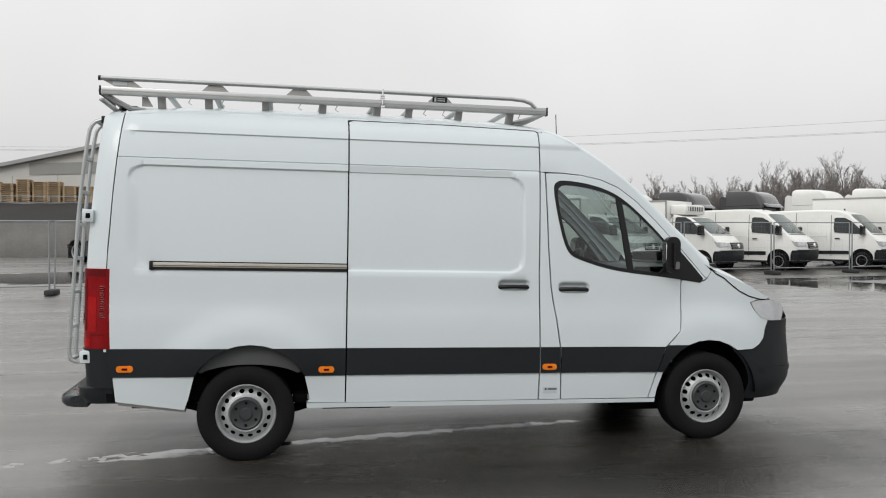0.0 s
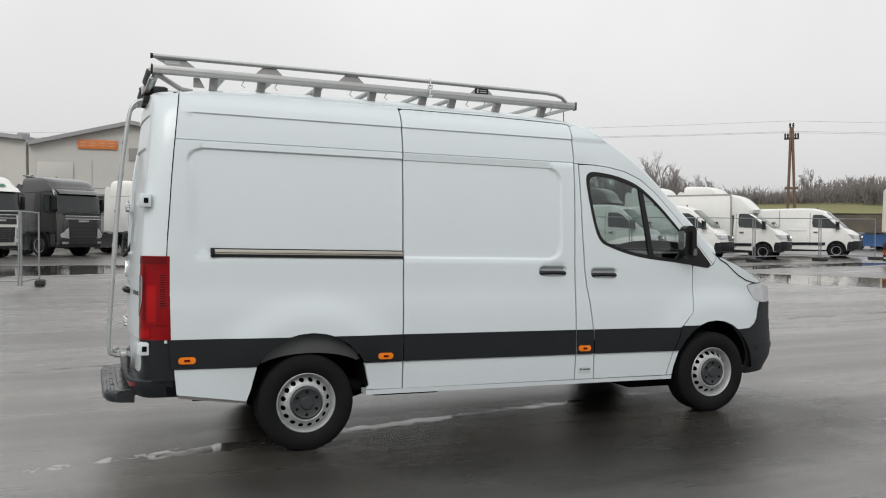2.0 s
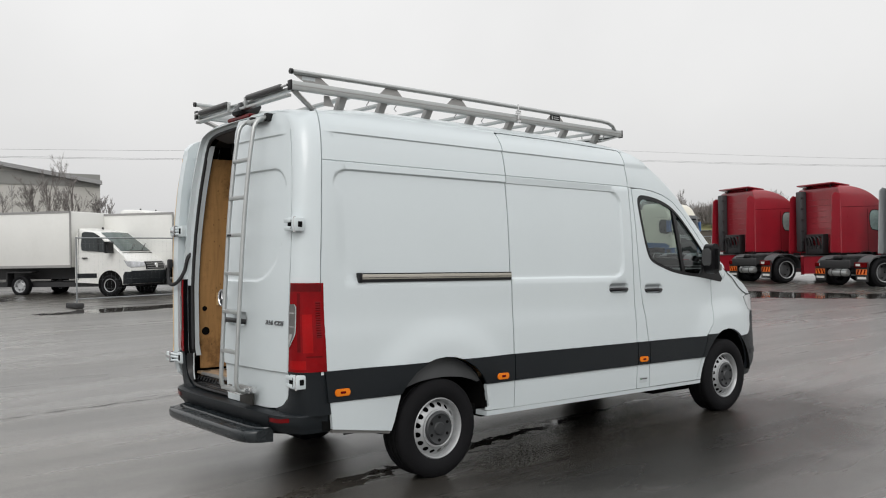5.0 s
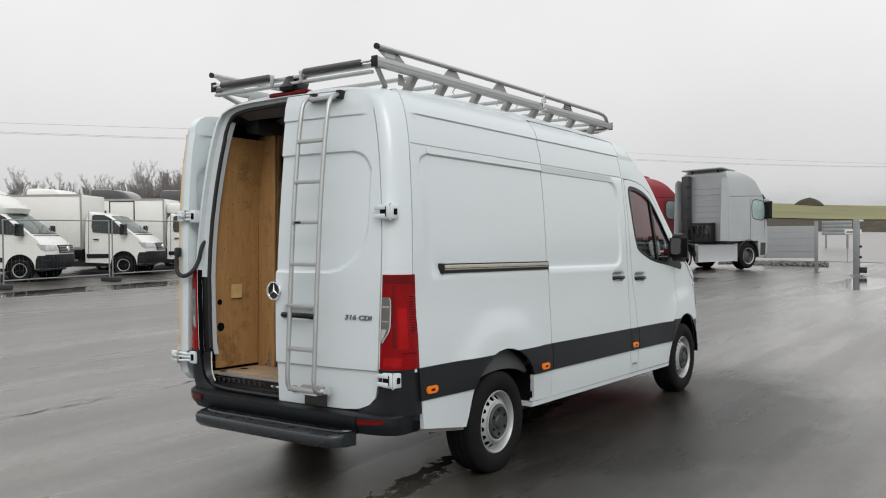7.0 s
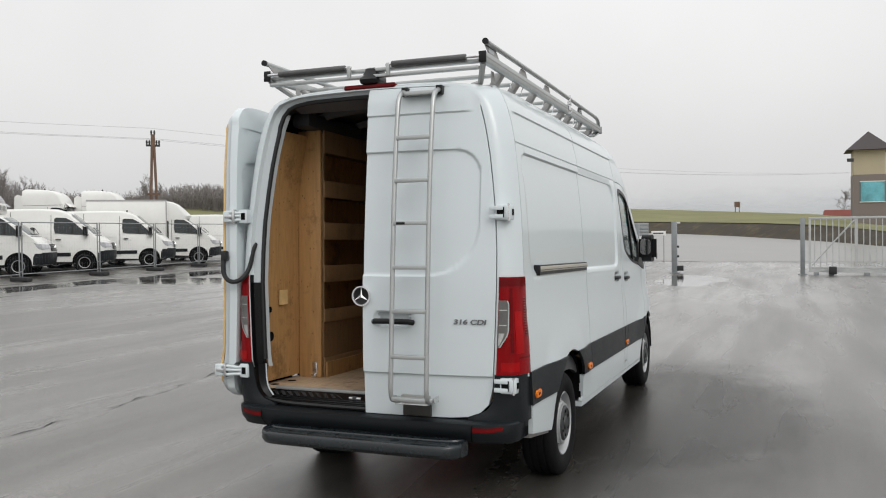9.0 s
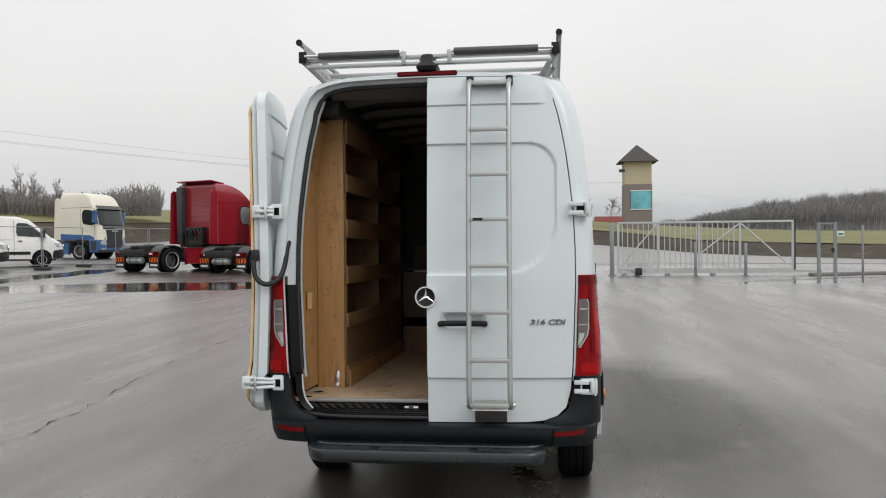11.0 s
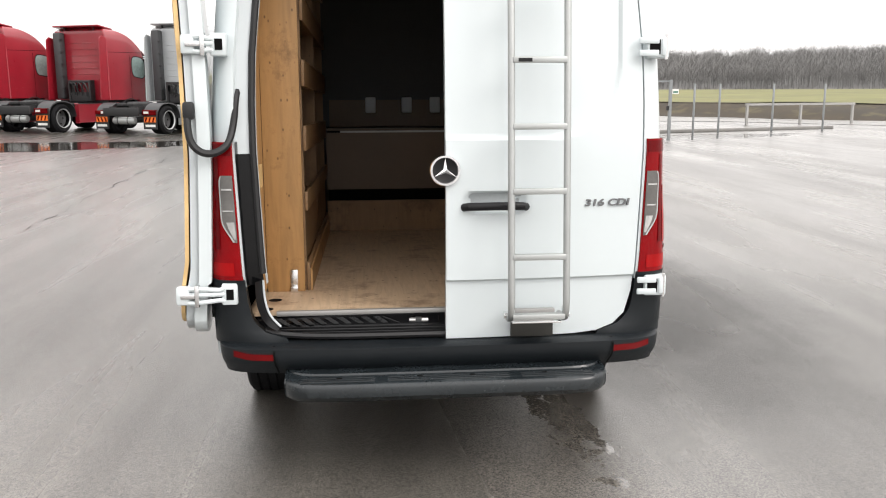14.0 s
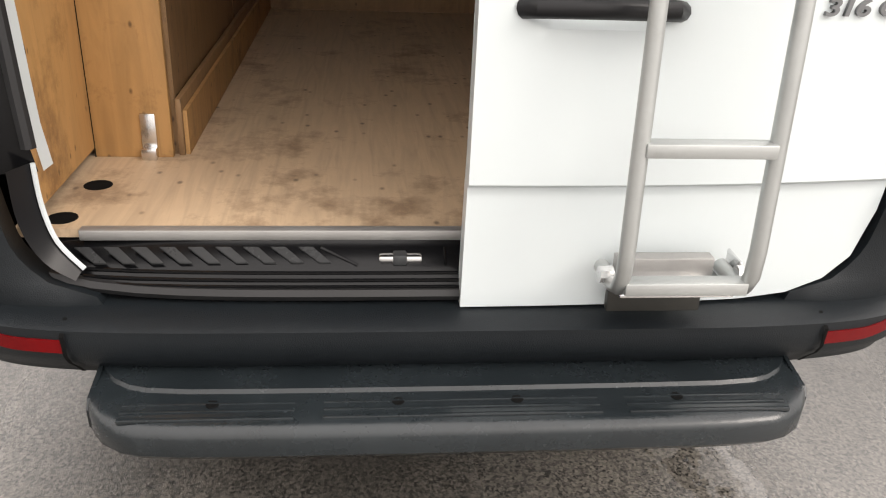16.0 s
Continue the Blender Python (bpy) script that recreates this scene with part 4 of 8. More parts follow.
def hinge(parent, q=-1, opened=False):
    out = []
    for z, y, x in ((0.772, -0.885, -1.128), (1.775, -0.862, -1.130)):
        bm = bmesh.new()
        box(bm, x - 0.028, x + 0.045, y - 0.075, y + 0.02, z - 0.045, z + 0.045, bevel=0.008)
        a = part("hinge", bm, WHITE, parent, "white painted door hinge")
        b = cubes((x - 0.034, x - 0.02, y - 0.03, y + 0.055, z + 0.012, z + 0.038), (x - 0.034, x - 0.02, y - 0.03, y + 0.055, z - 0.038, z - 0.012), (x - 0.034, x - 0.02, y - 0.06, y - 0.04, z - 0.036, z + 0.036), bevel=0.005)
        part("hinge_link", b, WHITE, a)
        part("hinge_slot", cubes((x - 0.0305, x - 0.026, y - 0.035, y + 0.01, z - 0.03, z + 0.03)), GAP, a)
        part("hinge_slot", cubes((x - 0.004, x + 0.026, y - 0.0772, y - 0.0745, z - 0.018, z + 0.018), bevel=0.004), GAP, a)
        part("hinge_pin", tubes([[(x - 0.022, y - 0.062, z - 0.050), (x - 0.022, y - 0.062, z + 0.050)]], 0.008, 8), STEEL, a)
        out.append(a)
    return out


hinge(van)

# black strip on the jamb beside the opened door's lamp
part("jamb_strip", grid(lambda z, t: (rear(door_edge(z), z)[0] + 0.036 * t - 0.004, door_edge(z) - 0.003 - 0.004 * t, z), span(0.80, 1.40, 14), span(0, 1, 4)), GLOSS_BLACK, van, "glossy black jamb strip")

# ---- bumper and step at the rear ----


def tail_plan(a, z):
    """Rear bumper in plan from side to side."""
    w = 0.955 + 0.012 * smooth(0.45, 0.65, z) - 0.015 * smooth(0.5, 0.43, z)
    bulge = 0.050 * smooth(0.563, 0.549, z) + 0.01 * smooth(0.62, 0.72, z) - 0.05 * smooth(0.50, 0.43, z)
    s, c = math.sin(a), math.cos(a)
    n = 5.0
    return (-0.92 - (0.275 + bulge - 0.02) * abs(c) ** (2 / n), (1 if s > 0 else -1) * w * abs(s) ** (2 / n) if abs(s) > 1e-9 else 0.0, z)


AA = [math.copysign(abs(k) ** 1.0, k) * math.pi / 2 for k in span(-1, 1, 61)]
part("rear_bumper", grid(tail_plan, AA, [0.435, 0.45, 0.48, 0.51, 0.53, 0.542, 0.548, 0.553, 0.557, 0.560], 0.10, (1, 0, 0)), PLASTIC, van, "charcoal plastic rear bumper")
for sgn in (-1, 1):
    def corner(f, z, q=sgn):
        yi = door_edge(max(0.575, z)) + 0.004
        # from the side seam round to the door edge
        o = Vector((rear_seam(0.8) + 0.01, -(0.985 + 0.002 * z), z))
        d = Vector((rear(-yi, z)[0] - 0.006, -yi, z))
        c = Vector((d.x - 0.035, o.y - 0.002, z))
        r = o * (1 - f) ** 2 + c * 2 * f * (1 - f) + d * f * f
        return (r.x, r.y * q, r.z)

    part("bumper_corner", grid(corner, span(0, 1, 12), span(0.552, 0.832, 12), 0.05, (1, 0, 0)), PLASTIC, van, "charcoal bumper corner")
    part("side_corner", patch([[(-1.04, 0.44), (rear_seam(0.6) + 0.012, 0.448), (rear_seam(0.632) + 0.018, 0.628), (rear_seam(0.632), 0.632), (-1.0, 0.832), (-1.06, 0.70)]], lambda x, z: (x, sgn * (0.972 - 0.02 * smooth(0.55, 0.44, z) - 0.03 * smooth(-0.96, -1.04, x)), z), 0.06, (), (), 0.02, (0, -sgn, 0)), PLASTIC, van)
    part("reflector", grid(lambda y, z: (tail_plan(math.asin(min(1, (y / 0.955)) ** 2.5), 0.52)[0] - 0.004, sgn * y, z + 0.012 * smooth(0.8, 0.9, y)), span(0.716, 0.885, 12), (0.503, 0.529), 0.02, (1, 0, 0)), DARK_RED_LENS, van, "red bumper reflector")
for q in (-1, 1):
    part("bumper_seam", grid(lambda t, z: (tail_plan(0.497, z)[0] - 0.008 + 0.0004 * t, q * (tail_plan(0.497, z)[1] + 0.004 * t), z), (-1, 1), span(0.44, 0.559, 7)), GAP, van)
SILL = [(-1.034, 0.668), (-1.047, 0.652), (-1.066, 0.643), (-1.100, 0.622), (-1.112, 0.612), (-1.124, 0.600), (-1.140, 0.588)]
part("sill_lip", grid(lambda y, k: (SILL[k][0] + 0.045 * (abs(y) / 0.8) ** 4, y, SILL[k][1]), span(-0.80, 0.80, 24), range(7)), GLOSS_BLACK, van, "glossy black plastic loading sill")
part("sill_seal", grid(lambda y, t: (-1.136 + 0.05 * (abs(y) / 0.8) ** 4 + 0.013 * math.cos(t), y, 0.580 + 0.013 * math.sin(t) + 0.03 * (abs(y) / 0.8) ** 8), span(-0.76, 0.76, 20), span(0, 6.28, 7)), SEAL, van, "rubber sill seal")
part("bumper_top", grid(lambda y, t: (-1.185 + 0.055 * (abs(y) / 0.8) ** 4 + 0.10 * t, y, 0.559 + 0.004 * t), span(-0.80, 0.80, 16), span(0, 1, 3)), PLASTIC, van)
for k in range(9):
    y = 0.24 + 0.052 * k
    bm = bmesh.new()
    vs = [bm.verts.new(p) for p in ((-1.097, y, 0.6245), (-1.097, y + 0.022, 0.6245), (-1.067, y + 0.064, 0.6435), (-1.067, y + 0.036, 0.6435))]
    bm.faces.new(vs)
    part("sill_tread", turn_up(bm, 0.003), SHINE_GREY, van, "raised diagonal sill rib")
for t in (0.594, 0.603, 0.613):
    part("sill_ridge", tubes([[(-1.134 + (t - 0.594) * 1.1 + 0.04 * (abs(y) / 0.8) ** 4, y, t) for y in span(-0.70, 0.70, 15)]], 0.003, 5), GLOSS_BLACK, van)
for y0, y1 in ((0.26, 0.19), (0.02, -0.05)):
    part("sill_rib", tubes([[(-1.066, y0, 0.644), (-1.100, y1 if y0 > 0.1 else y1 + 0.07, 0.6235)]], 0.003, 5), GLOSS_BLACK, van)
lt = part("latch_plate", cubes((-1.098, -1.076, 0.065, 0.150, 0.622, 0.640), bevel=0.006), STEEL, van, "steel door latch striker")
part("latch_block", cubes((-1.102, -1.074, 0.095, 0.122, 0.621, 0.643), bevel=0.004), CAP, lt)


def step_plan(f, t):
    """Step tread: f from side to side, t round its edge section."""
    y = 0.665 * f
    back = -1.375 + 0.09 * abs(f) ** 16 + 0.006 * f * f
    prof = [(-1.16, 0.456), (back + 0.108, 0.456), (back + 0.103, 0.449), (back + 0.05, 0.447), (back + 0.022, 0.444), (back + 0.007, 0.437), (back, 0.425), (back + 0.003, 0.388), (back + 0.028, 0.364), (-1.16, 0.360)]
    i = min(len(prof) - 2, int(t))
    r = t - i
    return (prof[i][0] * (1 - r) + prof[i + 1][0] * r, y, prof[i][1] * (1 - r) + prof[i + 1][1] * r)


step = part("rear_step", grid(step_plan, [-1, -0.995, -0.98, -0.95, -0.9] + span(-0.85, 0.85, 16) + [0.9, 0.95, 0.98, 0.995, 1], range(10)), STEP_RUBBER, van, "worn black plastic rear step")
for y in (-0.665, 0.665):
    part("step_end", plate([(-1.16, 0.360), (-1.255, 0.364), (-1.275, 0.388), (-1.278, 0.425), (-1.265, 0.442), (-1.18, 0.456), (-1.16, 0.456)], y - 0.004, y + 0.004), STEP_RUBBER, step)
for y in (-0.40, -0.10, 0.117, 0.445):
    part("step_bolt", lathe([(0.0, 0.4495), (0.011, 0.4495), (0.012, 0.447), (0.012, 0.44)], "z", 12, (-1.300, y, 0)), GAP, step, "recessed bolt hole")
for y0, y1 in ((-0.60, -0.30), (-0.25, 0.25), (0.30, 0.60)):
    part("step_rib", cubes(*[(-1.345 + 0.022 * k, -1.337 + 0.022 * k, y0, y1, 0.440, 0.4497) for k in range(3)], bevel=0.002), STEP_RUBBER, step)
for y in (-0.42, 0.36):
    part("step_bracket", cubes((-1.20, -0.6, y, y + 0.06, 0.37, 0.44)), GAP, van, "black steel step bracket")

# ---- ladder on the closed rear door ----
ladder = new("rear_ladder")
tagged(ladder, "aluminium ladder fixed to the closed rear door", "ladder")
ladder.matrix_basis = van.matrix_basis.copy()
LX = curve_of([(0.66, -1.310), (0.74, -1.333), (1.0, -1.322), (1.37, -1.304), (1.8, -1.280), (2.1, -1.254), (2.3, -1.232), (2.46, -1.206)])
for y in (-0.255, -0.480):
    bm = bmesh.new()
    zs = [0.76, 1.0, 1.3, 1.6, 1.8, 2.0, 2.2, 2.36, 2.44]
    pts = [(LX(z), y, z) for z in zs]
    low = [(-1.205, y, 0.672), (-1.275, y, 0.672), (-1.312, y, 0.684), (-1.329, y, 0.712)]
    high = [(-1.192, y, 2.476), (-1.165, y, 2.502), (-1.13, y, 2.514), (-1.06, y, 2.518)]
    tube(bm, low + pts + high, 0.0145, 10)
    part("ladder_rail", bm, ALU, ladder)
for z in (2.500, 2.222, 1.967, 1.716, 1.457, 1.201, 0.937, 0.690):
    x = LX(z) if z < 2.4 else -1.145
    part("rung", cubes((x - 0.017, x + 0.017, -0.475, -0.26, z - 0.012, z + 0.012), bevel=0.003), ALU, ladder)
part("rung_sticker", cubes((LX(1.716) - 0.0185, LX(1.716) - 0.017, -0.335, -0.28, 1.708, 1.722)), BLACK, ladder, "small black maker's plate")
part("lower_bracket", cubes((-1.30, -1.19, -0.47, -0.265, 0.655, 0.662), (-1.25, -1.19, -0.50, -0.495, 0.66, 0.70), bevel=0.002), STEEL, ladder, "folded steel ladder bracket")
part("bracket_plate", cubes((-1.205, -1.185, -0.455, -0.275, 0.575, 0.655), bevel=0.003), DARK_STEEL, ladder, "dark steel plate under the bracket")
part("bracket_tray", cubes((-1.235, -1.205, -0.455, -0.275, 0.662, 0.70), bevel=0.003), ALU_DULL, ladder)
for y in (-0.245, -0.495):
    part("bracket_bolt", lathe([(0.0, -0.012), (0.016, -0.012), (0.016, 0.012), (0.0, 0.012)], "y", 8, (-1.265, y, 0.685)), STEEL, ladder)
part("upper_bracket", cubes((-1.125, -1.07, -0.275, -0.235, 2.49, 2.545), (-1.125, -1.07, -0.50, -0.46, 2.49, 2.545), (-1.13, -1.09, -0.47, -0.26, 2.498, 2.508), bevel=0.004), BLACK, ladder, "black top clamp")

# ---- the opened left door, swung round to the van's side ----
SWING = Matrix.Translation((-1.205, 0.985, 0.8)) @ Matrix.Rotation(radians(2.2), 4, "X") @ Matrix.Rotation(radians(101), 4, "Z") @ Matrix.Translation((1.11, -0.89, -0.8))
odoor = thing("open_rear_door", "opened white rear door lined with plywood, swung round", "van door", m=van.matrix_basis @ SWING)
part("door_skin", patch([half_out], rear, 0.06, (0.745, 0.725), DLINES, 0.05, (1, 0, 0)), WHITE, odoor)
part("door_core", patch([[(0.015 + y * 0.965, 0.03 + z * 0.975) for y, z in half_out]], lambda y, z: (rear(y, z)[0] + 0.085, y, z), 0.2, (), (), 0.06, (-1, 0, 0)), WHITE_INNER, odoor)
part("plywood_lining", patch([[(0.02 + y * 0.95, 0.08 + z * 0.94) for y, z in half_out]], lambda y, z: (rear(y, z)[0] + 0.108, y, z), 0.2, (), (), 0.016, (-1, 0, 0)), PLY_EDGE, odoor, "plywood door lining")
part("handle_recess", patch([rounded(0.10, 0.32, 1.115, 1.175, 0.028)], lambda y, z: (rear(y, z)[0] - 0.003, y, z), 0.05, (), (), 0), BLACK, odoor)
for z, yo in ((0.775, 1.095), (1.783, 1.025)):
    h = part("hinge", cubes((-1.155, -1.10, 0.86, 0.925, z - 0.045, z + 0.045), bevel=0.008), WHITE, van, "white opened door hinge")
    for dz in (-0.030, 0.004, 0.030):
        part("hinge_arm", tubes([[(-1.135, 0.90, z + dz), (-1.160, 0.93, z + dz * 0.7), (-1.172, yo - 0.07, z + dz), (-1.165, yo - 0.02, z + dz * 0.9)]], 0.010, 8), WHITE, h)
    part("hinge_plate", cubes((-1.178, -1.125, yo - 0.045, yo + 0.010, z - 0.038, z + 0.038), bevel=0.010), WHITE, h)
    part("hinge_slot", cubes((-1.157, -1.150, 0.875, 0.905, z - 0.022, z + 0.022)), GAP, h)
    part("hinge_pin", cubes((-1.185, -1.15, yo - 0.085, yo - 0.067, z - 0.045, z + 0.045), (-1.185, -1.165, yo - 0.067, yo - 0.01, z - 0.01, z + 0.01), bevel=0.003), STEEL, h)
bm = bmesh.new()
tube(bm, bend([(-1.06, 0.835, 1.62), (-1.11, 0.84, 1.57), (-1.13, 0.85, 1.47), (-1.165, 0.87, 1.395), (-1.19, 0.915, 1.360), (-1.20, 0.965, 1.362), (-1.20, 1.005, 1.40), (-1.195, 1.018, 1.47), (-1.18, 1.015, 1.53)]), 0.015, 8)
part("check_strap", bm, SEAL, van, "black rubber door check strap")
for c in ((-1.205, -1.165, 0.99, 1.035, 1.49, 1.56), (-1.075, -1.04, 0.80, 0.845, 1.55, 1.64)):
    part("strap_end", cubes(c, bevel=0.012), SEAL, van)

# brake lamp and camera over the doors
bl = part("high_brake_lamp", plate(rounded(-0.178, 0.178, 2.562, 2.592, 0.014), -1.092, -0.90, "x", 0.008), DARK_RED_LENS, van, "dark red high brake lamp")
bm = cubes((-1.12, -0.95, -0.065, 0.065, 2.588, 2.70), bevel=0.03)
for v in bm.verts:
    if v.co.z > 2.65:
        v.co.y *= 0.66
        v.co.x += 0.035
part("reversing_camera", bm, BLACK, van, "black reversing camera pod")

# ---- wheels ----


def tyre(r, w, parent, name="tyre", bead=0.60):
    prof = [(r * bead, -w * 0.36), (r * (bead + 0.06), -w * 0.46), (r * 0.80, -w * 0.5), (r * 0.93, -w * 0.47), (r * 0.985, -w * 0.40)]
    for k in (-0.30, -0.10, 0.10, 0.30):
        prof += [(r, w * (k - 0.07)), (r, w * (k + 0.07)), (r * 0.978, w * (k + 0.08)), (r * 0.978, w * (k + 0.12))]
    prof = prof[:-2] + [(r * 0.985, w * 0.40), (r * 0.93, w * 0.47), (r * 0.80, w * 0.5), (r * (bead + 0.06), w * 0.46), (r * bead, w * 0.36)]
    return part(name, lathe(prof, "y", 48, close=False), TYRE, parent)


def van_wheel(parent, x, y, z, q, r=0.352, w=0.235):
    """Steel wheel with a ring of round holes and a grey cap; q is the outward side."""
    full, r = r, r * 0.97
    wheel = part("wheel", lathe([(r * 0.60, q * 0.085), (r * 0.64, q * 0.098), (r * 0.62, q * 0.104), (r * 0.585, q * 0.09), (r * 0.56, q * 0.05), (r * 0.56, -q * 0.09)], "y", 48, close=False), RIM, parent, "silver steel wheel")
    wheel.location = (x, y, z)
    # dish with holes, as a ring of cells
    bm = bmesh.new()
    n = 16
    for k in range(n):
        for j in range(8):
            a0, a1 = k * math.tau / n, (k + 1) * math.tau / n
            am = (a0 + a1) / 2

            def at(e, rad):
                return (math.cos(e) * rad * r, q * (0.05 + 0.045 * smooth(0.56, 0.40, rad) - 0.0), math.sin(e) * rad * r)

            th0, th1 = j * math.tau / 8, (j + 1) * math.tau / 8

            def hole(th):
                return (am + 0.118 * math.cos(th), 0.488 + 0.046 * math.sin(th))

            def rim_(th):
                c, s = math.cos(th), math.sin(th)
                k_ = 1 / max(abs(c), abs(s))
                return (am + (a1 - a0) / 2 * c * k_, 0.475 + 0.09 * s * k_)

            ps = [at(*hole(th0)), at(*hole(th1)), at(*rim_(th1)), at(*rim_(th0))]
            bm.faces.new([bm.verts.new(p) for p in ps])
    bmesh.ops.remove_doubles(bm, verts=bm.verts, dist=1e-4)
    part("rim_dish", bm, RIM, wheel)
    part("rim_ring", lathe([(r * 0.405, q * 0.09), (r * 0.40, q * 0.104), (r * 0.375, q * 0.107), (r * 0.345, q * 0.100)], "y", 40, close=False), RIM, wheel, "pressed ring round the cap")
    # black disc: the shade behind the rim put into its colour
    part("rim_back", lathe([(0.0, q * 0.02), (r * 0.57, q * 0.02)], "y", 32, close=False), GAP, wheel, "black disc for the shaded brake behind the rim")
    cap = part("hub_cap", lathe([(r * 0.355, q * 0.085), (r * 0.345, q * 0.108), (r * 0.31, q * 0.118), (r * 0.28, q * 0.112), (r * 0.14, q * 0.112), (r * 0.12, q * 0.122), (0.0, q * 0.124)], "y", 36), CAP, wheel, "dark grey hub cap")
    for k in range(6):
        a = radians(30 + 60 * k)
        part("cap_slot", lathe([(0.0, q * 0.116), (0.011, q * 0.116), (0.011, q * 0.108)], "y", 8, (math.cos(a) * r * 0.24, 0, math.sin(a) * r * 0.24)), GAP, cap)
    tyre(full, w, wheel, bead=0.585)
    return wheel


for x, z in ((0.0, 0.347), (3.638, 0.424)):
    for q in (-1, 1):
        van_wheel(van, x, q * (0.855 if x < 1 else 0.865), z, q)
part("rear_axle", tubes([[(0, -0.8, 0.347), (0, 0.8, 0.347)]], 0.06), GAP, van, "black rear axle")
part("chassis_rail", cubes((-1.0, 3.6, -0.48, -0.40, 0.40, 0.52), (-1.0, 3.6, 0.40, 0.48, 0.40, 0.52), (0.55, 3.1, -0.93, 0.93, 0.44, 0.47), (-0.9, -0.48, -0.90, 0.90, 0.44, 0.47)), GAP, van, "dark underbody rails")
for q in (-1, 1):
    part("leaf_spring", tubes([[(-0.62, q * 0.66, 0.42), (-0.3, q * 0.66, 0.33), (0, q * 0.66, 0.30), (0.35, q * 0.66, 0.33), (0.66, q * 0.66, 0.42)]], 0.035, 6), GAP, van, "black leaf spring")
part("fuel_tank", cubes((1.9, 2.7, 0.3, 0.85, 0.30, 0.45), bevel=0.02), GAP, van, "dark tank under the floor")
for c in ((0.55, 1.1, -0.80, -0.5, 0.34, 0.45), (-0.42, -0.30, -0.80, -0.62, 0.42, 0.60), (0.34, 0.45, -0.86, -0.7, 0.40, 0.47)):
    part("underfloor_box", cubes(c, bevel=0.02), GAP, van, "dark box under the floor")
part("spare_wheel", lathe([(0.0, 0.30), (0.30, 0.30), (0.345, 0.33), (0.345, 0.45), (0.30, 0.48)], "z", 28, (-0.62, 0, 0)), TYRE, van)

# aerial on the roof front
part("roof_aerial", tubes([[(2.66, 0.0, 2.42), (2.65, 0.0, 2.60), (2.64, 0.0, 2.80)]], 0.004, 6), BLACK, van, "thin black roof aerial")

# ---- load space ----
part("cargo_floor", plate([(-1.030, -0.84), (-0.42, -0.84), (-0.42, -0.61), (0.47, -0.61), (0.47, -0.84), (2.15, -0.84), (2.15, 0.84), (0.47, 0.84), (0.47, 0.61), (-0.42, 0.61), (-0.42, 0.84), (-1.030, 0.84)], 0.650, 0.668, "z"), PLY_FLOOR, van, "worn plywood load floor")
part("floor_edge", cubes((-1.048, -1.022, -0.716, 0.716, 0.650, 0.672), bevel=0.003), ALU_DULL, van, "aluminium floor edge strip")
for x, y in ((-0.80, 0.745), (-0.98, 0.765)):
    part("lashing_eye", lathe([(0.0, 0.6692), (0.030, 0.6692), (0.030, 0.666)], "z", 18, (x, y, 0)), GAP, van, "sunk lashing eye")


def lining_at(t, f, q):
    """Side lining, cut out over the wheel arches; f runs from its foot to its top."""
    x = -0.93 + 3.03 * t
    foot = 0.69
    if abs(x - 0.025) < 0.44:
        foot = max(foot, 0.46 + 0.42 * math.sqrt(1 - ((x - 0.025) / 0.44) ** 2))
    z = foot + f * (2.36 - foot)
    return (x if t > 0.01 else rear_x(z) + 0.165, q * (min(0.80, half(0.0, z) - 0.09) - 0.05 * smooth(1.8, 2.4, z)), z)


for q in (-1, 1):
    ew = lambda z: door_edge(z) - 0.012
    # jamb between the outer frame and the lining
    # behind the closed door the jamb is near-black: shade put into its colour
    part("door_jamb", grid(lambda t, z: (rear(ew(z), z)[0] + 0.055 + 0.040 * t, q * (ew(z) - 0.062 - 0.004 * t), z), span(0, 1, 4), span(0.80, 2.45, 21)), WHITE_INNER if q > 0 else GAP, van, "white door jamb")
    part("door_seal", tubes([[(r[-1].x - 0.004, -q * r[-1].y, r[-1].z) for r in ring_r[1:]]], 0.014, 8), SEAL, van, "black door opening seal")
    part("side_lining", grid(lambda t, f: lining_at(t, f, q), span(0.0, 1.0, 50), span(0.0, 1.0, 8)), PLY, van, "plywood side lining")
OUTER_FOOT = bend([(-1.135, 0.790, 0.82), (-1.135, 0.785, 0.72), (-1.130, 0.755, 0.645), (-1.128, 0.705, 0.606)])
INNER_FOOT = bend([(-1.082, 0.764, 0.82), (-1.084, 0.760, 0.74), (-1.092, 0.740, 0.672), (-1.104, 0.695, 0.622)])
part("jamb_foot", grid(lambda i, t: tuple(OUTER_FOOT[i].lerp(INNER_FOOT[i], t)), range(len(OUTER_FOOT)), (0, 0.5, 1)), BLACK, van, "black corner between jamb and sill")
part("sill_corner", tubes([[(p.x - 0.006, p.y - 0.003, p.z) for p in INNER_FOOT]], 0.005, 6), WHITE_INNER, van, "white painted edge at the sill's corner")
part("jamb_head", grid(lambda y, t: (-1.03 + 0.16 * t, y, 2.520 - 0.045 * t), span(-0.62, 0.62, 7), span(0, 1, 3)), GREY_FELT, van, "grey header trim")
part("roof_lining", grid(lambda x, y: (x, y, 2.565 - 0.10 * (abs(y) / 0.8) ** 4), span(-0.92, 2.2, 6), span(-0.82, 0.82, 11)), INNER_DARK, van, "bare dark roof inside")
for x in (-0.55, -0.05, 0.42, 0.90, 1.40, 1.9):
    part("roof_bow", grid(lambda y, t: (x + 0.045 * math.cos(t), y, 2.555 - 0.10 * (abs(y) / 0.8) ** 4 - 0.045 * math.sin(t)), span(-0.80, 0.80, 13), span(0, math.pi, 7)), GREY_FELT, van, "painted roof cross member")
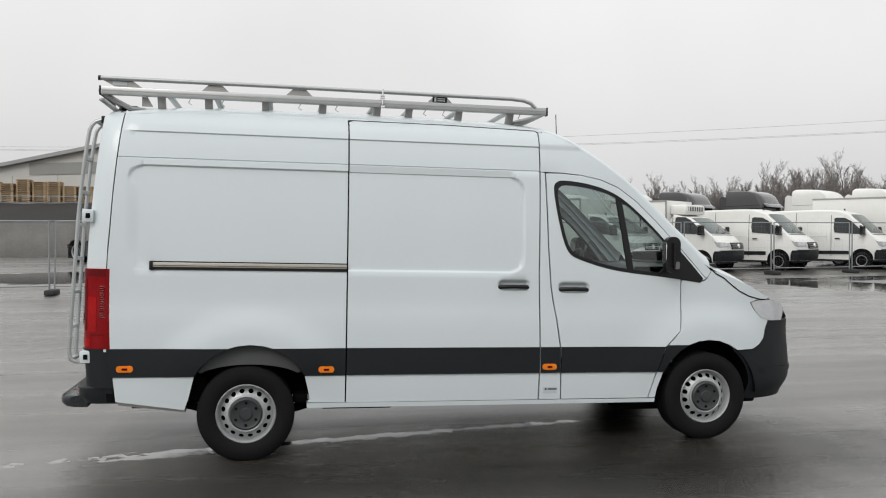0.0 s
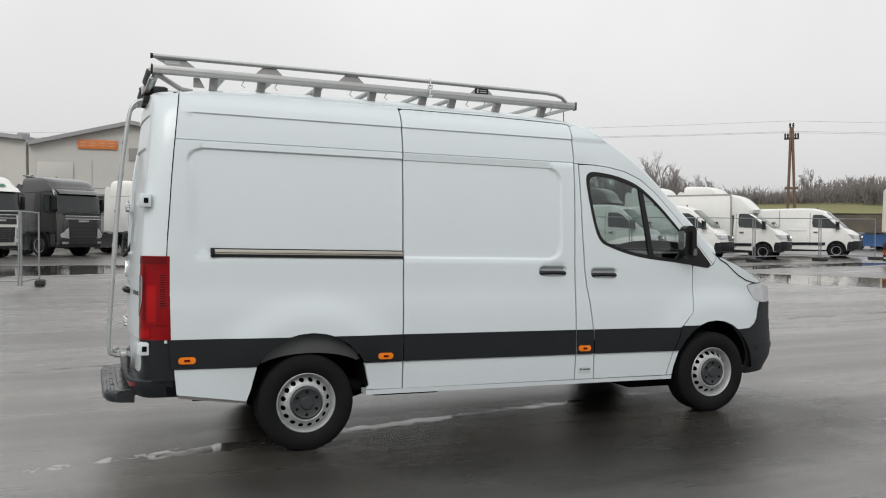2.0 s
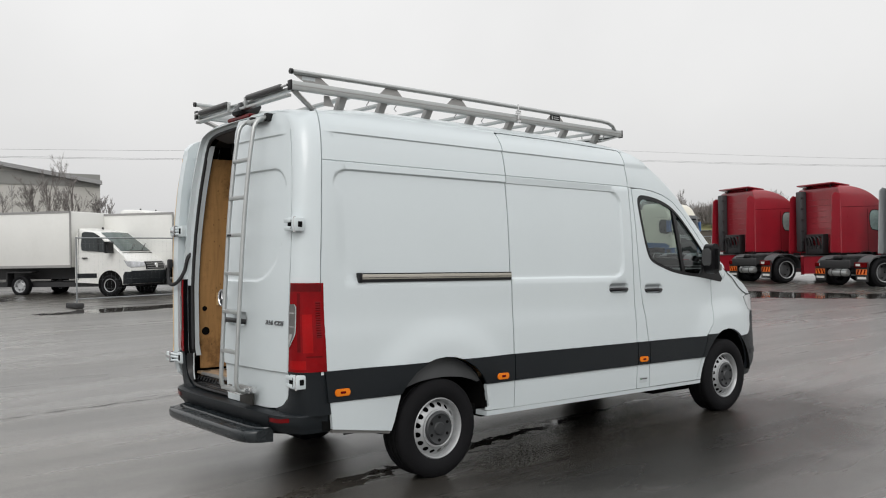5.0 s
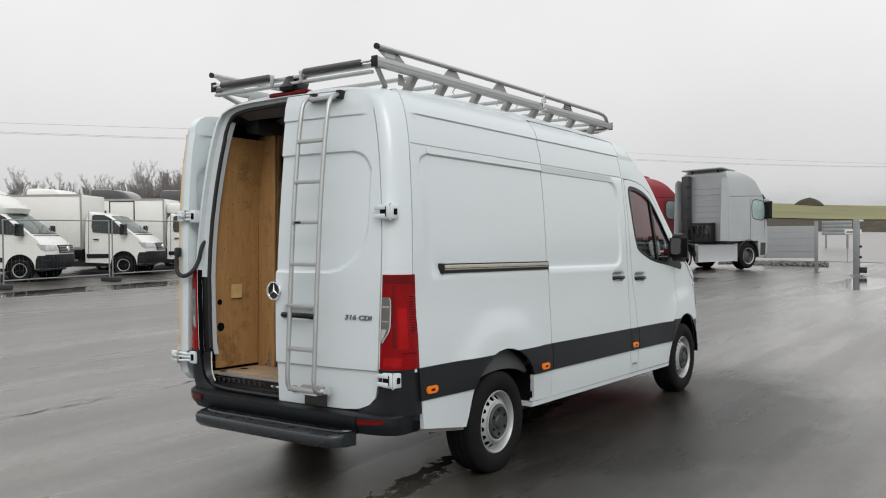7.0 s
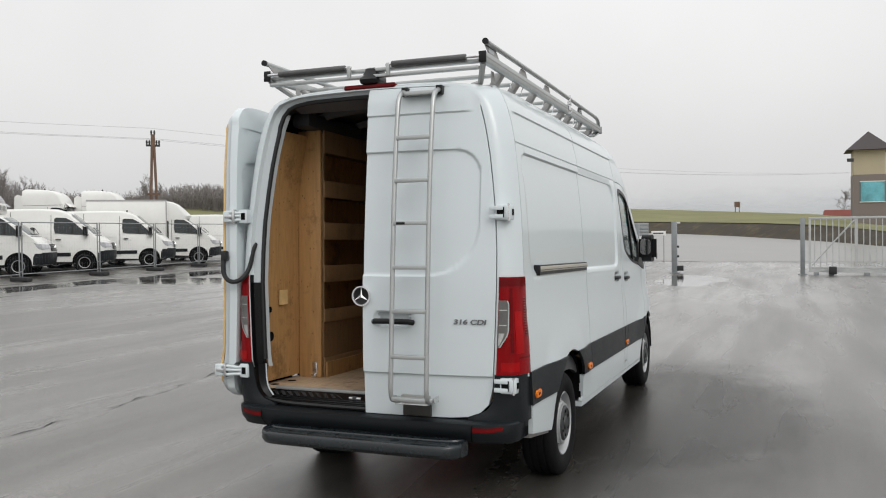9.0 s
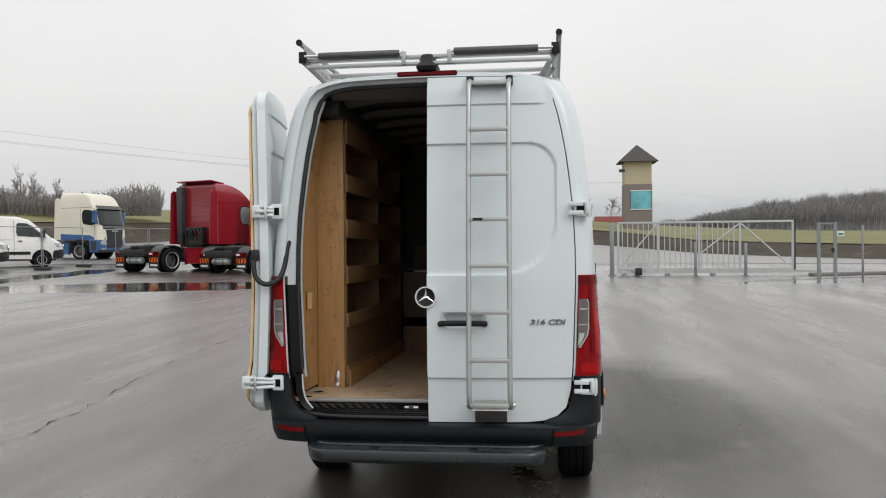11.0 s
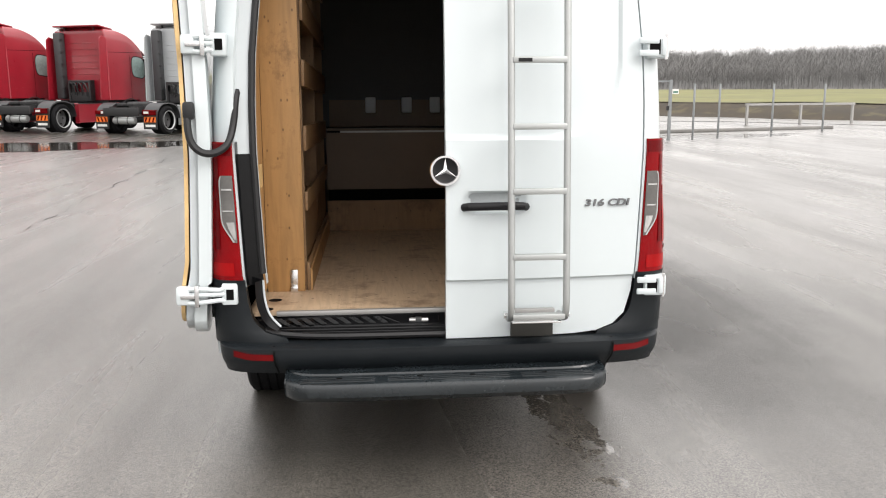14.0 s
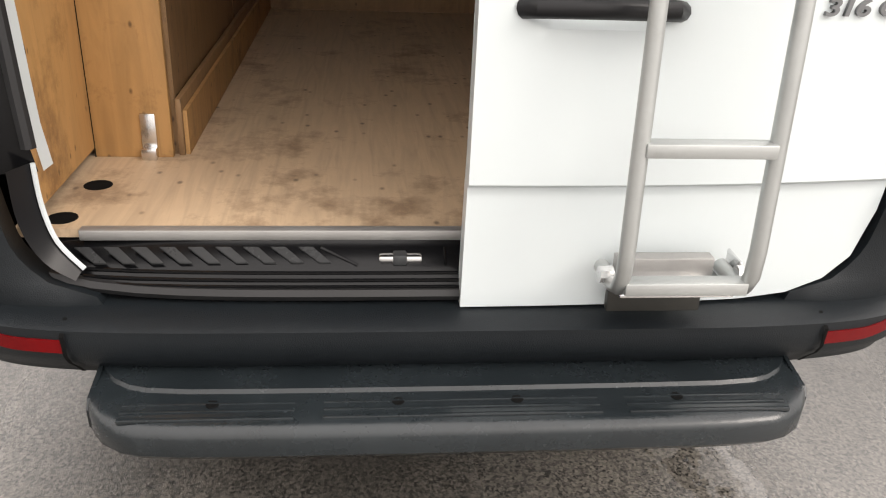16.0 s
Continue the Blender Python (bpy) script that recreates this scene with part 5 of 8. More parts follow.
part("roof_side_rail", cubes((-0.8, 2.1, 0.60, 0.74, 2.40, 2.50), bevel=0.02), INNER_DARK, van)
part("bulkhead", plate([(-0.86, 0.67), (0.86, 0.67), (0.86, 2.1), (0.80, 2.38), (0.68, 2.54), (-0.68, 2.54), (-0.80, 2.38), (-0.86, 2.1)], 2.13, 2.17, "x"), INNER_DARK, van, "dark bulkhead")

rack = new("plywood_rack")
tagged(rack, "scuffed plywood shelf rack along the load space wall", "shelf rack")
rack.matrix_basis = van.matrix_basis.copy()
part("end_board", cubes((-0.615, -0.595, 0.622, 0.799, 0.668, 2.40), bevel=0.002), PLY, rack, "tall plywood end board")
for k, (z0, z1) in enumerate(((0.668, 0.805), (1.055, 1.145), (1.336, 1.452), (1.635, 1.755), (1.932, 2.047), (2.245, 2.40))):
    part("front_slat", cubes((-0.60, 1.42, 0.598, 0.612, z0, z1), bevel=0.002), PLY_SHADED, rack)
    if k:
        part("shelf_board", cubes((-0.59, 1.42, 0.614, 0.80, z0 + 0.01, z0 + 0.025)), PLY_SHADED, rack)
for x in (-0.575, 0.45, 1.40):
    part("upright", cubes((x - 0.012, x + 0.012, 0.614, 0.80, 0.668, 2.38)), PLY_SHADED, rack)
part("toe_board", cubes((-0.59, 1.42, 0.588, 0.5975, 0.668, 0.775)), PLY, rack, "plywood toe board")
part("bin_front", cubes((-0.59, 1.42, 0.616, 0.624, 0.80, 1.06)), PLY_SHADED, rack)
part("end_patch", cubes((-0.89, -0.79, 0.783, 0.7865, 1.19, 1.29)), PLY_EDGE, rack, "pale bare patch on the board")
part("angle_bracket", cubes((-0.640, -0.618, 0.655, 0.690, 0.668, 0.696), (-0.622, -0.6155, 0.655, 0.690, 0.668, 0.775), bevel=0.002), STEEL, rack, "zinc angle bracket")

part("board_joint", cubes((-0.6165, -0.600, 0.799, 0.8005, 0.668, 2.40)), GAP, rack)
for x, z, r in ((-0.985, 1.165, 0.020), (-0.975, 0.985, 0.032)):
    part("lining_hole", lathe([(0.0, -0.002), (r, -0.002), (r, 0.002)], "y", 16, (x, 0.797, z)), GAP, van, "round hole in the plywood lining")

bench = new("front_cabinet")
tagged(bench, "brown plywood cabinet across the front of the load space", "cabinet")
bench.matrix_basis = van.matrix_basis.copy()
part("plinth", cubes((1.43, 1.455, -0.80, 0.60, 0.668, 0.885)), PLY_SHADED, bench, "plywood plinth board")
part("cabinet_front", cubes((1.45, 1.47, -0.80, 0.60, 0.965, 1.365)), mat("brown_board", (0.10, 0.062, 0.035), 0.5, 0, 0.15, 3), bench, "brown cabinet front")
# near-black sheet: shade inside the cabinet's slot put into its colour
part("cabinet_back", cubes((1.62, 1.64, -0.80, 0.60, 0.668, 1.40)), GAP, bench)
part("top_edge", cubes((1.43, 1.465, -0.80, 0.50, 1.366, 1.378)), ALU_DULL, bench, "aluminium top edge")
part("cabinet_top", cubes((1.44, 2.12, -0.80, 0.60, 1.380, 1.395)), mat("dark_board", (0.07, 0.045, 0.028), 0.5, 0, 0.15, 3), bench)
part("upper_board", cubes((2.09, 2.11, -0.80, 0.60, 1.395, 1.60)), bpy.data.materials["brown_board"], bench)
for y in (0.28, 0.0, -0.22):
    part("wall_hook", cubes((2.05, 2.089, y - 0.04, y + 0.04, 1.50, 1.62), bevel=0.01), WHITE_INNER, bench, "white wall fitting")

# ---- cab inside ----
for y in (-0.55, 0.0, 0.50):
    seat = part("seat", cubes((2.42, 2.92, y - 0.24, y + 0.24, 0.98, 1.14), bevel=0.05), DARK_CLOTH, van, "dark cloth cab seat")
    bm = cubes((2.36, 2.50, y - 0.24, y + 0.24, 1.08, 1.72), bevel=0.05)
    for v in bm.verts:
        v.co.x -= (v.co.z - 1.08) * 0.18
    part("seat_back", bm, DARK_CLOTH, seat)
    part("head_rest", cubes((2.22, 2.31, y - 0.13, y + 0.13, 1.74, 1.93), bevel=0.04), DARK_CLOTH, seat)
part("dashboard", grid(lambda y, t: (3.62 - 0.62 * smooth(0, 1, t), y, 1.48 - 0.02 * t - 0.30 * smooth(0.8, 1.6, t)), span(-0.86, 0.86, 8), span(0, 1.6, 9)), BLACK, van, "black dashboard")
bm = bmesh.new()
tube(bm, [(2.98 + 0.16 * math.sin(a) * 0.45, 0.45 + 0.19 * math.cos(a), 1.42 + 0.17 * math.sin(a)) for a in span(0, math.tau * 23 / 24, 24)], 0.016, 6, True)
part("steering_wheel", bm, BLACK, van)
part("cab_floor", cubes((2.17, 3.7, -0.90, 0.90, 0.60, 0.66)), GAP, van)
part("headliner", grid(lambda x, y: (x, y, roof_c(x) - 0.12), span(2.18, 2.80, 5), span(-0.74, 0.74, 5)), GREY_FELT, van, "grey cab headliner")
part("door_trim", patch([[(2.40, 0.7), (3.35, 0.7), (3.36, 1.36), (2.44, 1.50)]], right(-0.06), 0.4, (), (), 0), GREY_FELT, van)
part("door_trim", patch([[(2.40, 0.7), (3.35, 0.7), (3.36, 1.36), (2.44, 1.50)]], left(-0.06), 0.4, (), (), 0), GREY_FELT, van)

# ---- aluminium roof rack ----
rr = new("roof_rack")
tagged(rr, "aluminium roof rack with rear loading rollers on the van", "roof rack")
rr.matrix_basis = van.matrix_basis.copy()
RY = 0.745
rack_z = lambda x: 2.690 + 0.0 * x
for q in (-1, 1):
    y = q * RY
    bm = cubes((-1.08, 2.31, y - 0.022, y + 0.022, 2.668, 2.728), bevel=0.006)
    side = part("side_beam", bm, ALU, rr, "extruded aluminium side beam")
    part("beam_groove", cubes((-1.07, 2.30, y + q * 0.0215, y + q * 0.0235, 2.694, 2.702)), ALU_DULL, side)
    for x in (-1.092, 2.31):
        part("beam_cap", cubes((x, x + 0.012, y - 0.024, y + 0.024, 2.664, 2.732), bevel=0.004), BLACK, side)
    bm = bmesh.new()
    tube(bm, [(-1.085, y + q * 0.02, 2.786), (0.2, y + q * 0.02, 2.790), (2.02, y + q * 0.02, 2.785), (2.12, y + q * 0.02, 2.777), (2.18, y + q * 0.018, 2.758), (2.22, y + q * 0.012, 2.722)], 0.016, 10)
    hr = part("hand_rail", bm, ALU, rr, "round aluminium top rail")
    part("rail_cap", lathe([(0.0, -1.097), (0.019, -1.097), (0.019, -1.08), (0.0, -1.08)], "x", 12, (0, y + q * 0.02, 2.786)), BLACK, hr)
    for k, x in enumerate((-0.96, -0.27, 0.35, 1.44)):
        flat = [(x - 0.10, 2.728), (x + 0.10, 2.728), (x + 0.05, 2.775), (x - 0.05, 2.775)]
        if k == 0:
            flat = [(x - 0.02, 2.728), (x + 0.17, 2.728), (x + 0.10, 2.775), (x - 0.11, 2.775)]
        br = part("rail_bracket", plate(flat, y + q * 0.004, y + q * 0.010), ALU_DULL, rr, "folded rail bracket")
        if k == 3:
            part("bracket_plate", cubes((x - 0.06, x + 0.055, y + q * 0.010, y + q * 0.0125, 2.730, 2.774)), BLACK, br, "black maker's plate with pale bars")
            part("plate_bar", cubes((x - 0.045, x - 0.03, y + q * 0.0125, y + q * 0.014, 2.735, 2.770), (x - 0.02, x + 0.04, y + q * 0.0125, y + q * 0.014, 2.740, 2.747), (x - 0.02, x + 0.04, y + q * 0.0125, y + q * 0.014, 2.756, 2.763)), ALU, br)
        if k == 0:
            part("bracket_sticker", cubes((x - 0.04, x + 0.06, y + q * 0.010, y + q * 0.0115, 2.742, 2.768)), WHITE_INNER, br, "small pale sticker")
    st = part("rail_post", tubes([[(0.985, y + q * 0.03, 2.66), (0.985, y + q * 0.03, 2.810)]], 0.008, 8), STEEL, rr)
    part("post_knob", cubes((0.97, 1.0, y + q * 0.018, y + q * 0.042, 2.735, 2.755), (0.97, 1.0, y + q * 0.018, y + q * 0.042, 2.668, 2.688), bevel=0.004), STEEL, st)
    # feet on the roof
    for x in (-0.66, -0.32, 0.10, 0.53, 0.95, 1.20, 1.60, 2.02):
        lean = 0.03 if x < 0.3 else -0.03
        bm = cubes((x - 0.028, x + 0.028, q * 0.66 - 0.025, q * 0.66 + 0.025, 2.585, 2.675), bevel=0.003)
        for v in bm.verts:
            v.co.y += q * 0.06 * (v.co.z - 2.585) / 0.09
        part("rack_foot", bm, ALU_DULL, rr)
    for x in (-0.45, -0.21, 0.36, 0.64, 1.33, 1.48, 2.1):
        part("tie_hook", tubes([[(x, q * 0.735, 2.668), (x - 0.015, q * 0.725, 2.64), (x + 0.01, q * 0.72, 2.625)]], 0.004, 6), STEEL, rr)
    # rear outriggers: the beams kick down to the roof edge
    part("rear_stay", tubes([[(-1.06, q * 0.74, 2.672), (-0.88, q * 0.66, 2.585), (-0.80, q * 0.58, 2.59)]], 0.018, 6), ALU_DULL, rr)
    part("end_plate", plate([(-0.80, 2.60), (-0.72, 2.60), (-0.76, 2.67), (-0.80, 2.67)], q * 0.70, q * 0.706), ALU_DULL, rr)
    roll = part("loading_roller", lathe([(0.0, 0.16), (0.017, 0.16), (0.020, 0.166), (0.020, 0.64), (0.017, 0.646), (0.0, 0.646)], "y", 16, (-1.098, 0, 2.700)), mat("ribbed_grey_roller", (0.085, 0.085, 0.085), 0.5, 0.1, 0.15, 20, bump=0.4, bscale=80), rr, "grey loading roller")
    if q < 0:
        roll.data.transform(Matrix.Diagonal((1, -1, 1, 1)))
    part("roller_pin", tubes([[(-1.098, q * 0.12, 2.700), (-1.098, q * 0.73, 2.700)]], 0.009, 8), STEEL, rr)
    part("roller_arm", cubes((-1.108, -1.088, q * 0.135 - 0.012, q * 0.135 + 0.012, 2.63, 2.71), bevel=0.003), ALU, rr)
for x in (-1.05, -0.60, -0.26, 0.13, 0.53, 0.93, 1.22, 1.60, 2.0, 2.28):
    part("cross_bar", cubes((x - 0.022, x + 0.022, -0.725, 0.725, 2.672, 2.694), bevel=0.004), ALU, rr)
part("roller_beam", cubes((-1.10, -1.06, -0.72, 0.72, 2.628, 2.648), bevel=0.004), ALU, rr)
bm = grid(lambda y, t: (2.04 + 0.28 * t, y, 2.600 + 0.078 * t), span(-0.76, 0.76, 8), span(0, 1, 3))
turn_in(bm, 0.015, (0.3, 0, 1))
part("wind_deflector", bm, ALU, rr, "aluminium wind deflector plate")
part("deflector_edge", tubes([[(2.322, -0.72, 2.69), (2.322, 0.72, 2.69)]], 0.012, 8), BLACK, rr)

# ---- ground ----


def asphalt(name):
    """Wet asphalt: speckled grain, darker patches, and puddles that mirror the sky."""
    m = bpy.data.materials.new(name)
    m.use_nodes = True
    n, l = m.node_tree.nodes, m.node_tree.links
    b = n["Principled BSDF"]
    tc = n.new("ShaderNodeTexCoord")

    def noise_at(scale, detail, rough=0.5, stretch=(1, 1, 1), turn=0):
        mp, t = n.new("ShaderNodeMapping"), n.new("ShaderNodeTexNoise")
        mp.inputs["Scale"].default_value, mp.inputs["Rotation"].default_value = stretch, (0, 0, radians(-turn))
        l.new(tc.outputs["Object"], mp.inputs["Vector"])
        l.new(mp.outputs[0], t.inputs["Vector"])
        t.inputs["Scale"].default_value, t.inputs["Detail"].default_value, t.inputs["Roughness"].default_value = scale, detail, rough
        return t.outputs[0]

    def ranged(src, a, b_, c, d):
        r = n.new("ShaderNodeMapRange")
        for k, v in zip(("From Min", "From Max", "To Min", "To Max"), (a, b_, c, d)):
            r.inputs[k].default_value = v
        r.interpolation_type = "SMOOTHSTEP"
        l.new(src, r.inputs["Value"])
        return r.outputs[0]

    def math_(op, a, b_):
        k = n.new("ShaderNodeMath")
        k.operation = op
        for i, v in enumerate((a, b_)):
            if isinstance(v, (int, float)):
                k.inputs[i].default_value = v
            else:
                l.new(v, k.inputs[i])
        return k.outputs[0]

    grain = noise_at(90, 3, 0.65)
    stones = noise_at(420, 2)
    vor = n.new("ShaderNodeTexVoronoi")
    vor.inputs["Scale"].default_value = 150
    l.new(tc.outputs["Object"], vor.inputs["Vector"])
    chip = n.new("ShaderNodeSeparateColor")
    l.new(vor.outputs["Color"], chip.inputs[0])
    patchy = noise_at(0.35, 5, 0.6, (1, 1.6, 1))

    def pool(cx, cy, rx, ry, turn, wob=0.5, wscale=0.5, soft=0.15):
        """A puddle of a ragged oval outline."""
        mp, ln, sp, cb = n.new("ShaderNodeMapping"), n.new("ShaderNodeVectorMath"), n.new("ShaderNodeSeparateXYZ"), n.new("ShaderNodeCombineXYZ")
        mp.vector_type = "TEXTURE"
        mp.inputs["Location"].default_value, mp.inputs["Rotation"].default_value, mp.inputs["Scale"].default_value = (cx, cy, 0), (0, 0, radians(turn)), (rx, ry, 1)
        l.new(tc.outputs["Object"], mp.inputs["Vector"])
        l.new(mp.outputs[0], sp.inputs[0])
        l.new(sp.outputs["X"], cb.inputs["X"])
        l.new(sp.outputs["Y"], cb.inputs["Y"])
        ln.operation = "LENGTH"
        l.new(cb.outputs[0], ln.inputs[0])
        return ranged(math_("ADD", ln.outputs["Value"], math_("MULTIPLY", math_("SUBTRACT", noise_at(wscale, 5, 0.65), 0.5), wob * 2)), 1.0 - soft, 1.0, 1.0, 0.0)

    # tyre-swept streaks across the yard, and broad damp areas
    streak = math_("ADD", math_("MULTIPLY", noise_at(1.0, 5, 0.55, (0.10, 0.75, 1), 8), 0.6), math_("MULTIPLY", noise_at(1.0, 4, 0.5, (0.22, 2.6, 1), 14), 0.4))
    film_wet = ranged(noise_at(0.16, 5, 0.55, (0.5, 1.6, 1), 8), 0.45, 0.70, 0.0, 0.20)
    wet = film_wet
    for spec_ in ((18.5, 11.0, 7.5, 2.2, -57, 0.6, 0.3), (9.0, 16.5, 8.0, 0.8, 6, 0.7, 0.5), (22.0, 17.5, 9.0, 0.9, 6, 0.7, 0.5), (-5.0, 22.0, 9.0, 3.0, 5, 0.8, 0.25), (24.5, -11.0, 1.4, 5.5, 20, 0.6, 0.4), (24.0, 0.5, 3.5, 1.2, 0, 0.7, 0.5), (0.9, -0.38, 2.3, 0.075, 8, 2.2, 7.0), (-0.65, -0.70, 0.45, 0.06, 8, 1.6, 6.0)):
        wet = math_("MAXIMUM", wet, pool(*spec_))
    col = n.new("ShaderNodeValToRGB")
    col.color_ramp.elements[0].position, col.color_ramp.elements[0].color = 0.30, (0.012, 0.0117, 0.011, 1)
    col.color_ramp.elements[1].position, col.color_ramp.elements[1].color = 0.74, (0.142, 0.129, 0.112, 1)
    l.new(math_("ADD", math_("ADD", math_("MULTIPLY", grain, 0.45), math_("MULTIPLY", stones, 0.2)), math_("MULTIPLY", chip.outputs[0], 0.35)), col.inputs[0])
    tone = n.new("ShaderNodeMix")
    tone.data_type, tone.blend_type = "RGBA", "MULTIPLY"
    tone.inputs[0].default_value = 1.0
    l.new(col.outputs[0], tone.inputs[6])
    # paler asphalt behind the van's place: sky sheen put into the colour
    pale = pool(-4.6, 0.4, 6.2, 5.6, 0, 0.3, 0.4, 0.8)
    # brown darkening along the van's side: its shade put into colour and gloss
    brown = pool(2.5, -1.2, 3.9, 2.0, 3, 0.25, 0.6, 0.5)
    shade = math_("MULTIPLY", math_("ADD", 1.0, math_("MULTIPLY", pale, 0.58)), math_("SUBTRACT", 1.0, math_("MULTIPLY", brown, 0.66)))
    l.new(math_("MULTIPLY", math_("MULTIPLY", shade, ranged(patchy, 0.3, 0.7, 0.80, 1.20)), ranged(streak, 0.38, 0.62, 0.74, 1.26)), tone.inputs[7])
    l.new(tone.outputs[2], b.inputs["Base Color"])
    film = ranged(streak, 0.36, 0.64, 0.34, 0.25)
    rough = math_("MULTIPLY", film, math_("SUBTRACT", 1.0, math_("MULTIPLY", wet, 0.86)))
    l.new(rough, b.inputs["Roughness"])
    bp = n.new("ShaderNodeBump")
    bp.inputs["Distance"].default_value = 0.004
    l.new(math_("MULTIPLY", math_("SUBTRACT", 1.0, math_("MULTIPLY", wet, 0.93)), 0.62), bp.inputs["Strength"])
    l.new(math_("ADD", grain, math_("MULTIPLY", stones, 0.5)), bp.inputs["Height"])
    l.new(bp.outputs[0], b.inputs["Normal"])
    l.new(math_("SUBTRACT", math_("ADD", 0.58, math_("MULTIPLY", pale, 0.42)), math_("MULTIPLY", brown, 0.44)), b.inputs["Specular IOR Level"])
    # thin water film, heavier along worn lanes
    lanes = ranged(noise_at(0.22, 4, 0.55, (0.35, 1.5, 1), 8), 0.38, 0.64, 0.60, 1.0)
    lanes = math_("MULTIPLY", lanes, ranged(streak, 0.36, 0.64, 0.62, 1.0))
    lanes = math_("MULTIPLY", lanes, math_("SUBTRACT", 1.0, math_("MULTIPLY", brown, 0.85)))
    l.new(lanes, b.inputs["Coat Weight"])
    b.inputs["Coat IOR"].default_value = 1.44
    l.new(ranged(wet, 0.0, 0.8, 0.30, 0.03), b.inputs["Coat Roughness"])
    l.new(bp.outputs[0], b.inputs["Coat Normal"])
    return m


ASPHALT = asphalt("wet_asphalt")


def sheet_axis(far, near, n):
    out = [near * k / 10 for k in range(-10, 11)]
    out += [near * (far / near) ** (k / n) for k in range(1, n + 1)]
    return sorted(out + [-near * (far / near) ** (k / n) for k in range(1, n + 1)])


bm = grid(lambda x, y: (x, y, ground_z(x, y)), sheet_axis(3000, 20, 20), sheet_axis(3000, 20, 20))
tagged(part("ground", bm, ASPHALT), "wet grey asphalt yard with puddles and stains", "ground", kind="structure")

# paving joint with open cracks
JOINT = [(-6.0, 3.2), (-3.0, 3.35), (-0.7, 3.54), (1.4, 3.68), (3.4, 4.02), (5.4, 4.24), (8.0, 4.44), (11.6, 4.65), (16.0, 5.0)]
rnd = random.Random(2)
for k, (a, b) in enumerate(zip(JOINT, JOINT[1:])):
    pts = [(a[0] + (b[0] - a[0]) * f + rnd.uniform(-0.03, 0.03), a[1] + (b[1] - a[1]) * f + rnd.uniform(-0.05, 0.05)) for f in span(0, 1, 12)]
    bm = bmesh.new()
    prev = None
    for x, y in pts:
        w = max(0.0, rnd.uniform(-0.004, 0.012))
        row = [bm.verts.new((x, y - w, ground_z(x, y) + 0.004)), bm.verts.new((x, y + w, ground_z(x, y) + 0.004))]
        if prev:
            bm.faces.new((prev[0], row[0], row[1], prev[1]))
        prev = row
    tagged(part("paving_crack", bm, GAP), "dark open crack along a paving joint", "crack", kind="structure")

# ---- materials of the yard and the distance ----
TRUCK_RED = mat("truck_red", (0.255, 0.010, 0.020), 0.30, 0, 0.08, 1.5, coat=0.7, dirt=(0.10, 0.02, 0.02, 0.25))
TRUCK_SILVER = mat("truck_silver", (0.40, 0.42, 0.43), 0.35, 0.25, 0.06, 1.5, coat=0.4)
TRUCK_WHITE = mat("truck_white", (0.70, 0.70, 0.67), 0.35, 0, 0.04, 1.5, coat=0.4, dirt=(0.45, 0.43, 0.39, 0.2))
CREAM = mat("truck_cream", (0.66, 0.63, 0.53), 0.4, 0, 0.04, 1.5, coat=0.3, dirt=(0.40, 0.37, 0.30, 0.25))
TRUCK_BLACK = mat("truck_black", (0.018, 0.017, 0.017), 0.25, 0, 0.1, 1.5, coat=0.8)
TRUCK_BLUE = mat("truck_blue", (0.035, 0.10, 0.25), 0.35, 0, 0.1, 1.5, coat=0.4)
BOX_WHITE = mat("box_body_white", (0.72, 0.72, 0.69), 0.45, 0, 0.03, 1.0, dirt=(0.5, 0.49, 0.45, 0.15))
FRAME_BLACK = mat("chassis_black", (0.016, 0.016, 0.017), 0.55, 0, 0.2, 3)
GREY_PLASTIC = mat("dark_grey_plastic", (0.035, 0.036, 0.038), 0.5, 0, 0.15, 3)
REFLEX = mat("orange_reflective_plate", (0.80, 0.17, 0.02), 0.4, 0, 0.2, 6)
LAMP_CLEAR = mat("headlamp", (0.42, 0.43, 0.44), 0.12, 0.3, 0.3, 12, coat=1.0)
GALV = mat("galvanised_steel", (0.25, 0.265, 0.27), 0.5, 0.4, 0.12, 5)
CONCRETE = mat("concrete", (0.20, 0.195, 0.185), 0.8, 0, 0.25, 0.8, bump=0.2, bscale=12, dirt=(0.15, 0.145, 0.14, 0.5))
RUBBER_FOOT = mat("black_fence_foot", (0.030, 0.030, 0.031), 0.8, 0, 0.2, 5)
WALL_PALE = mat("pale_hall_cladding", (0.50, 0.49, 0.455), 0.7, 0, 0.04, 0.3, dirt=(0.40, 0.39, 0.36, 0.25))
WALL_BAND = mat("translucent_window_band", (0.25, 0.25, 0.235), 0.4, 0, 0.08, 0.4)
ROOF_EDGE = mat("roof_edge_grey", (0.30, 0.30, 0.30), 0.6, 0, 0.08, 1)
SIGN_ORANGE = mat("orange_sign", (0.62, 0.19, 0.05), 0.5, 0, 0.05, 2)
PALLET = mat("raw_pallet_wood", (0.38, 0.27, 0.16), 0.8, 0, 0.2, 2, pick=0.2)
EARTH_DARK = mat("dark_bank_sheet", (0.024, 0.023, 0.021), 0.9, 0, 0.35, 1.5, bump=0.4, bscale=5)
GRASS = mat("winter_grass", (0.150, 0.148, 0.058), 0.95, 0, 0.28, 0.09, bump=0.5, bscale=2, dirt=(0.20, 0.165, 0.075, 0.6))
SOIL = mat("bare_soil", (0.040, 0.031, 0.020), 0.95, 0, 0.45, 0.35, bump=0.8, bscale=2.2, dirt=(0.115, 0.098, 0.045, 0.85))
BARK = mat("grey_bark", (0.19, 0.172, 0.16), 0.9, 0, 0.2, 3)
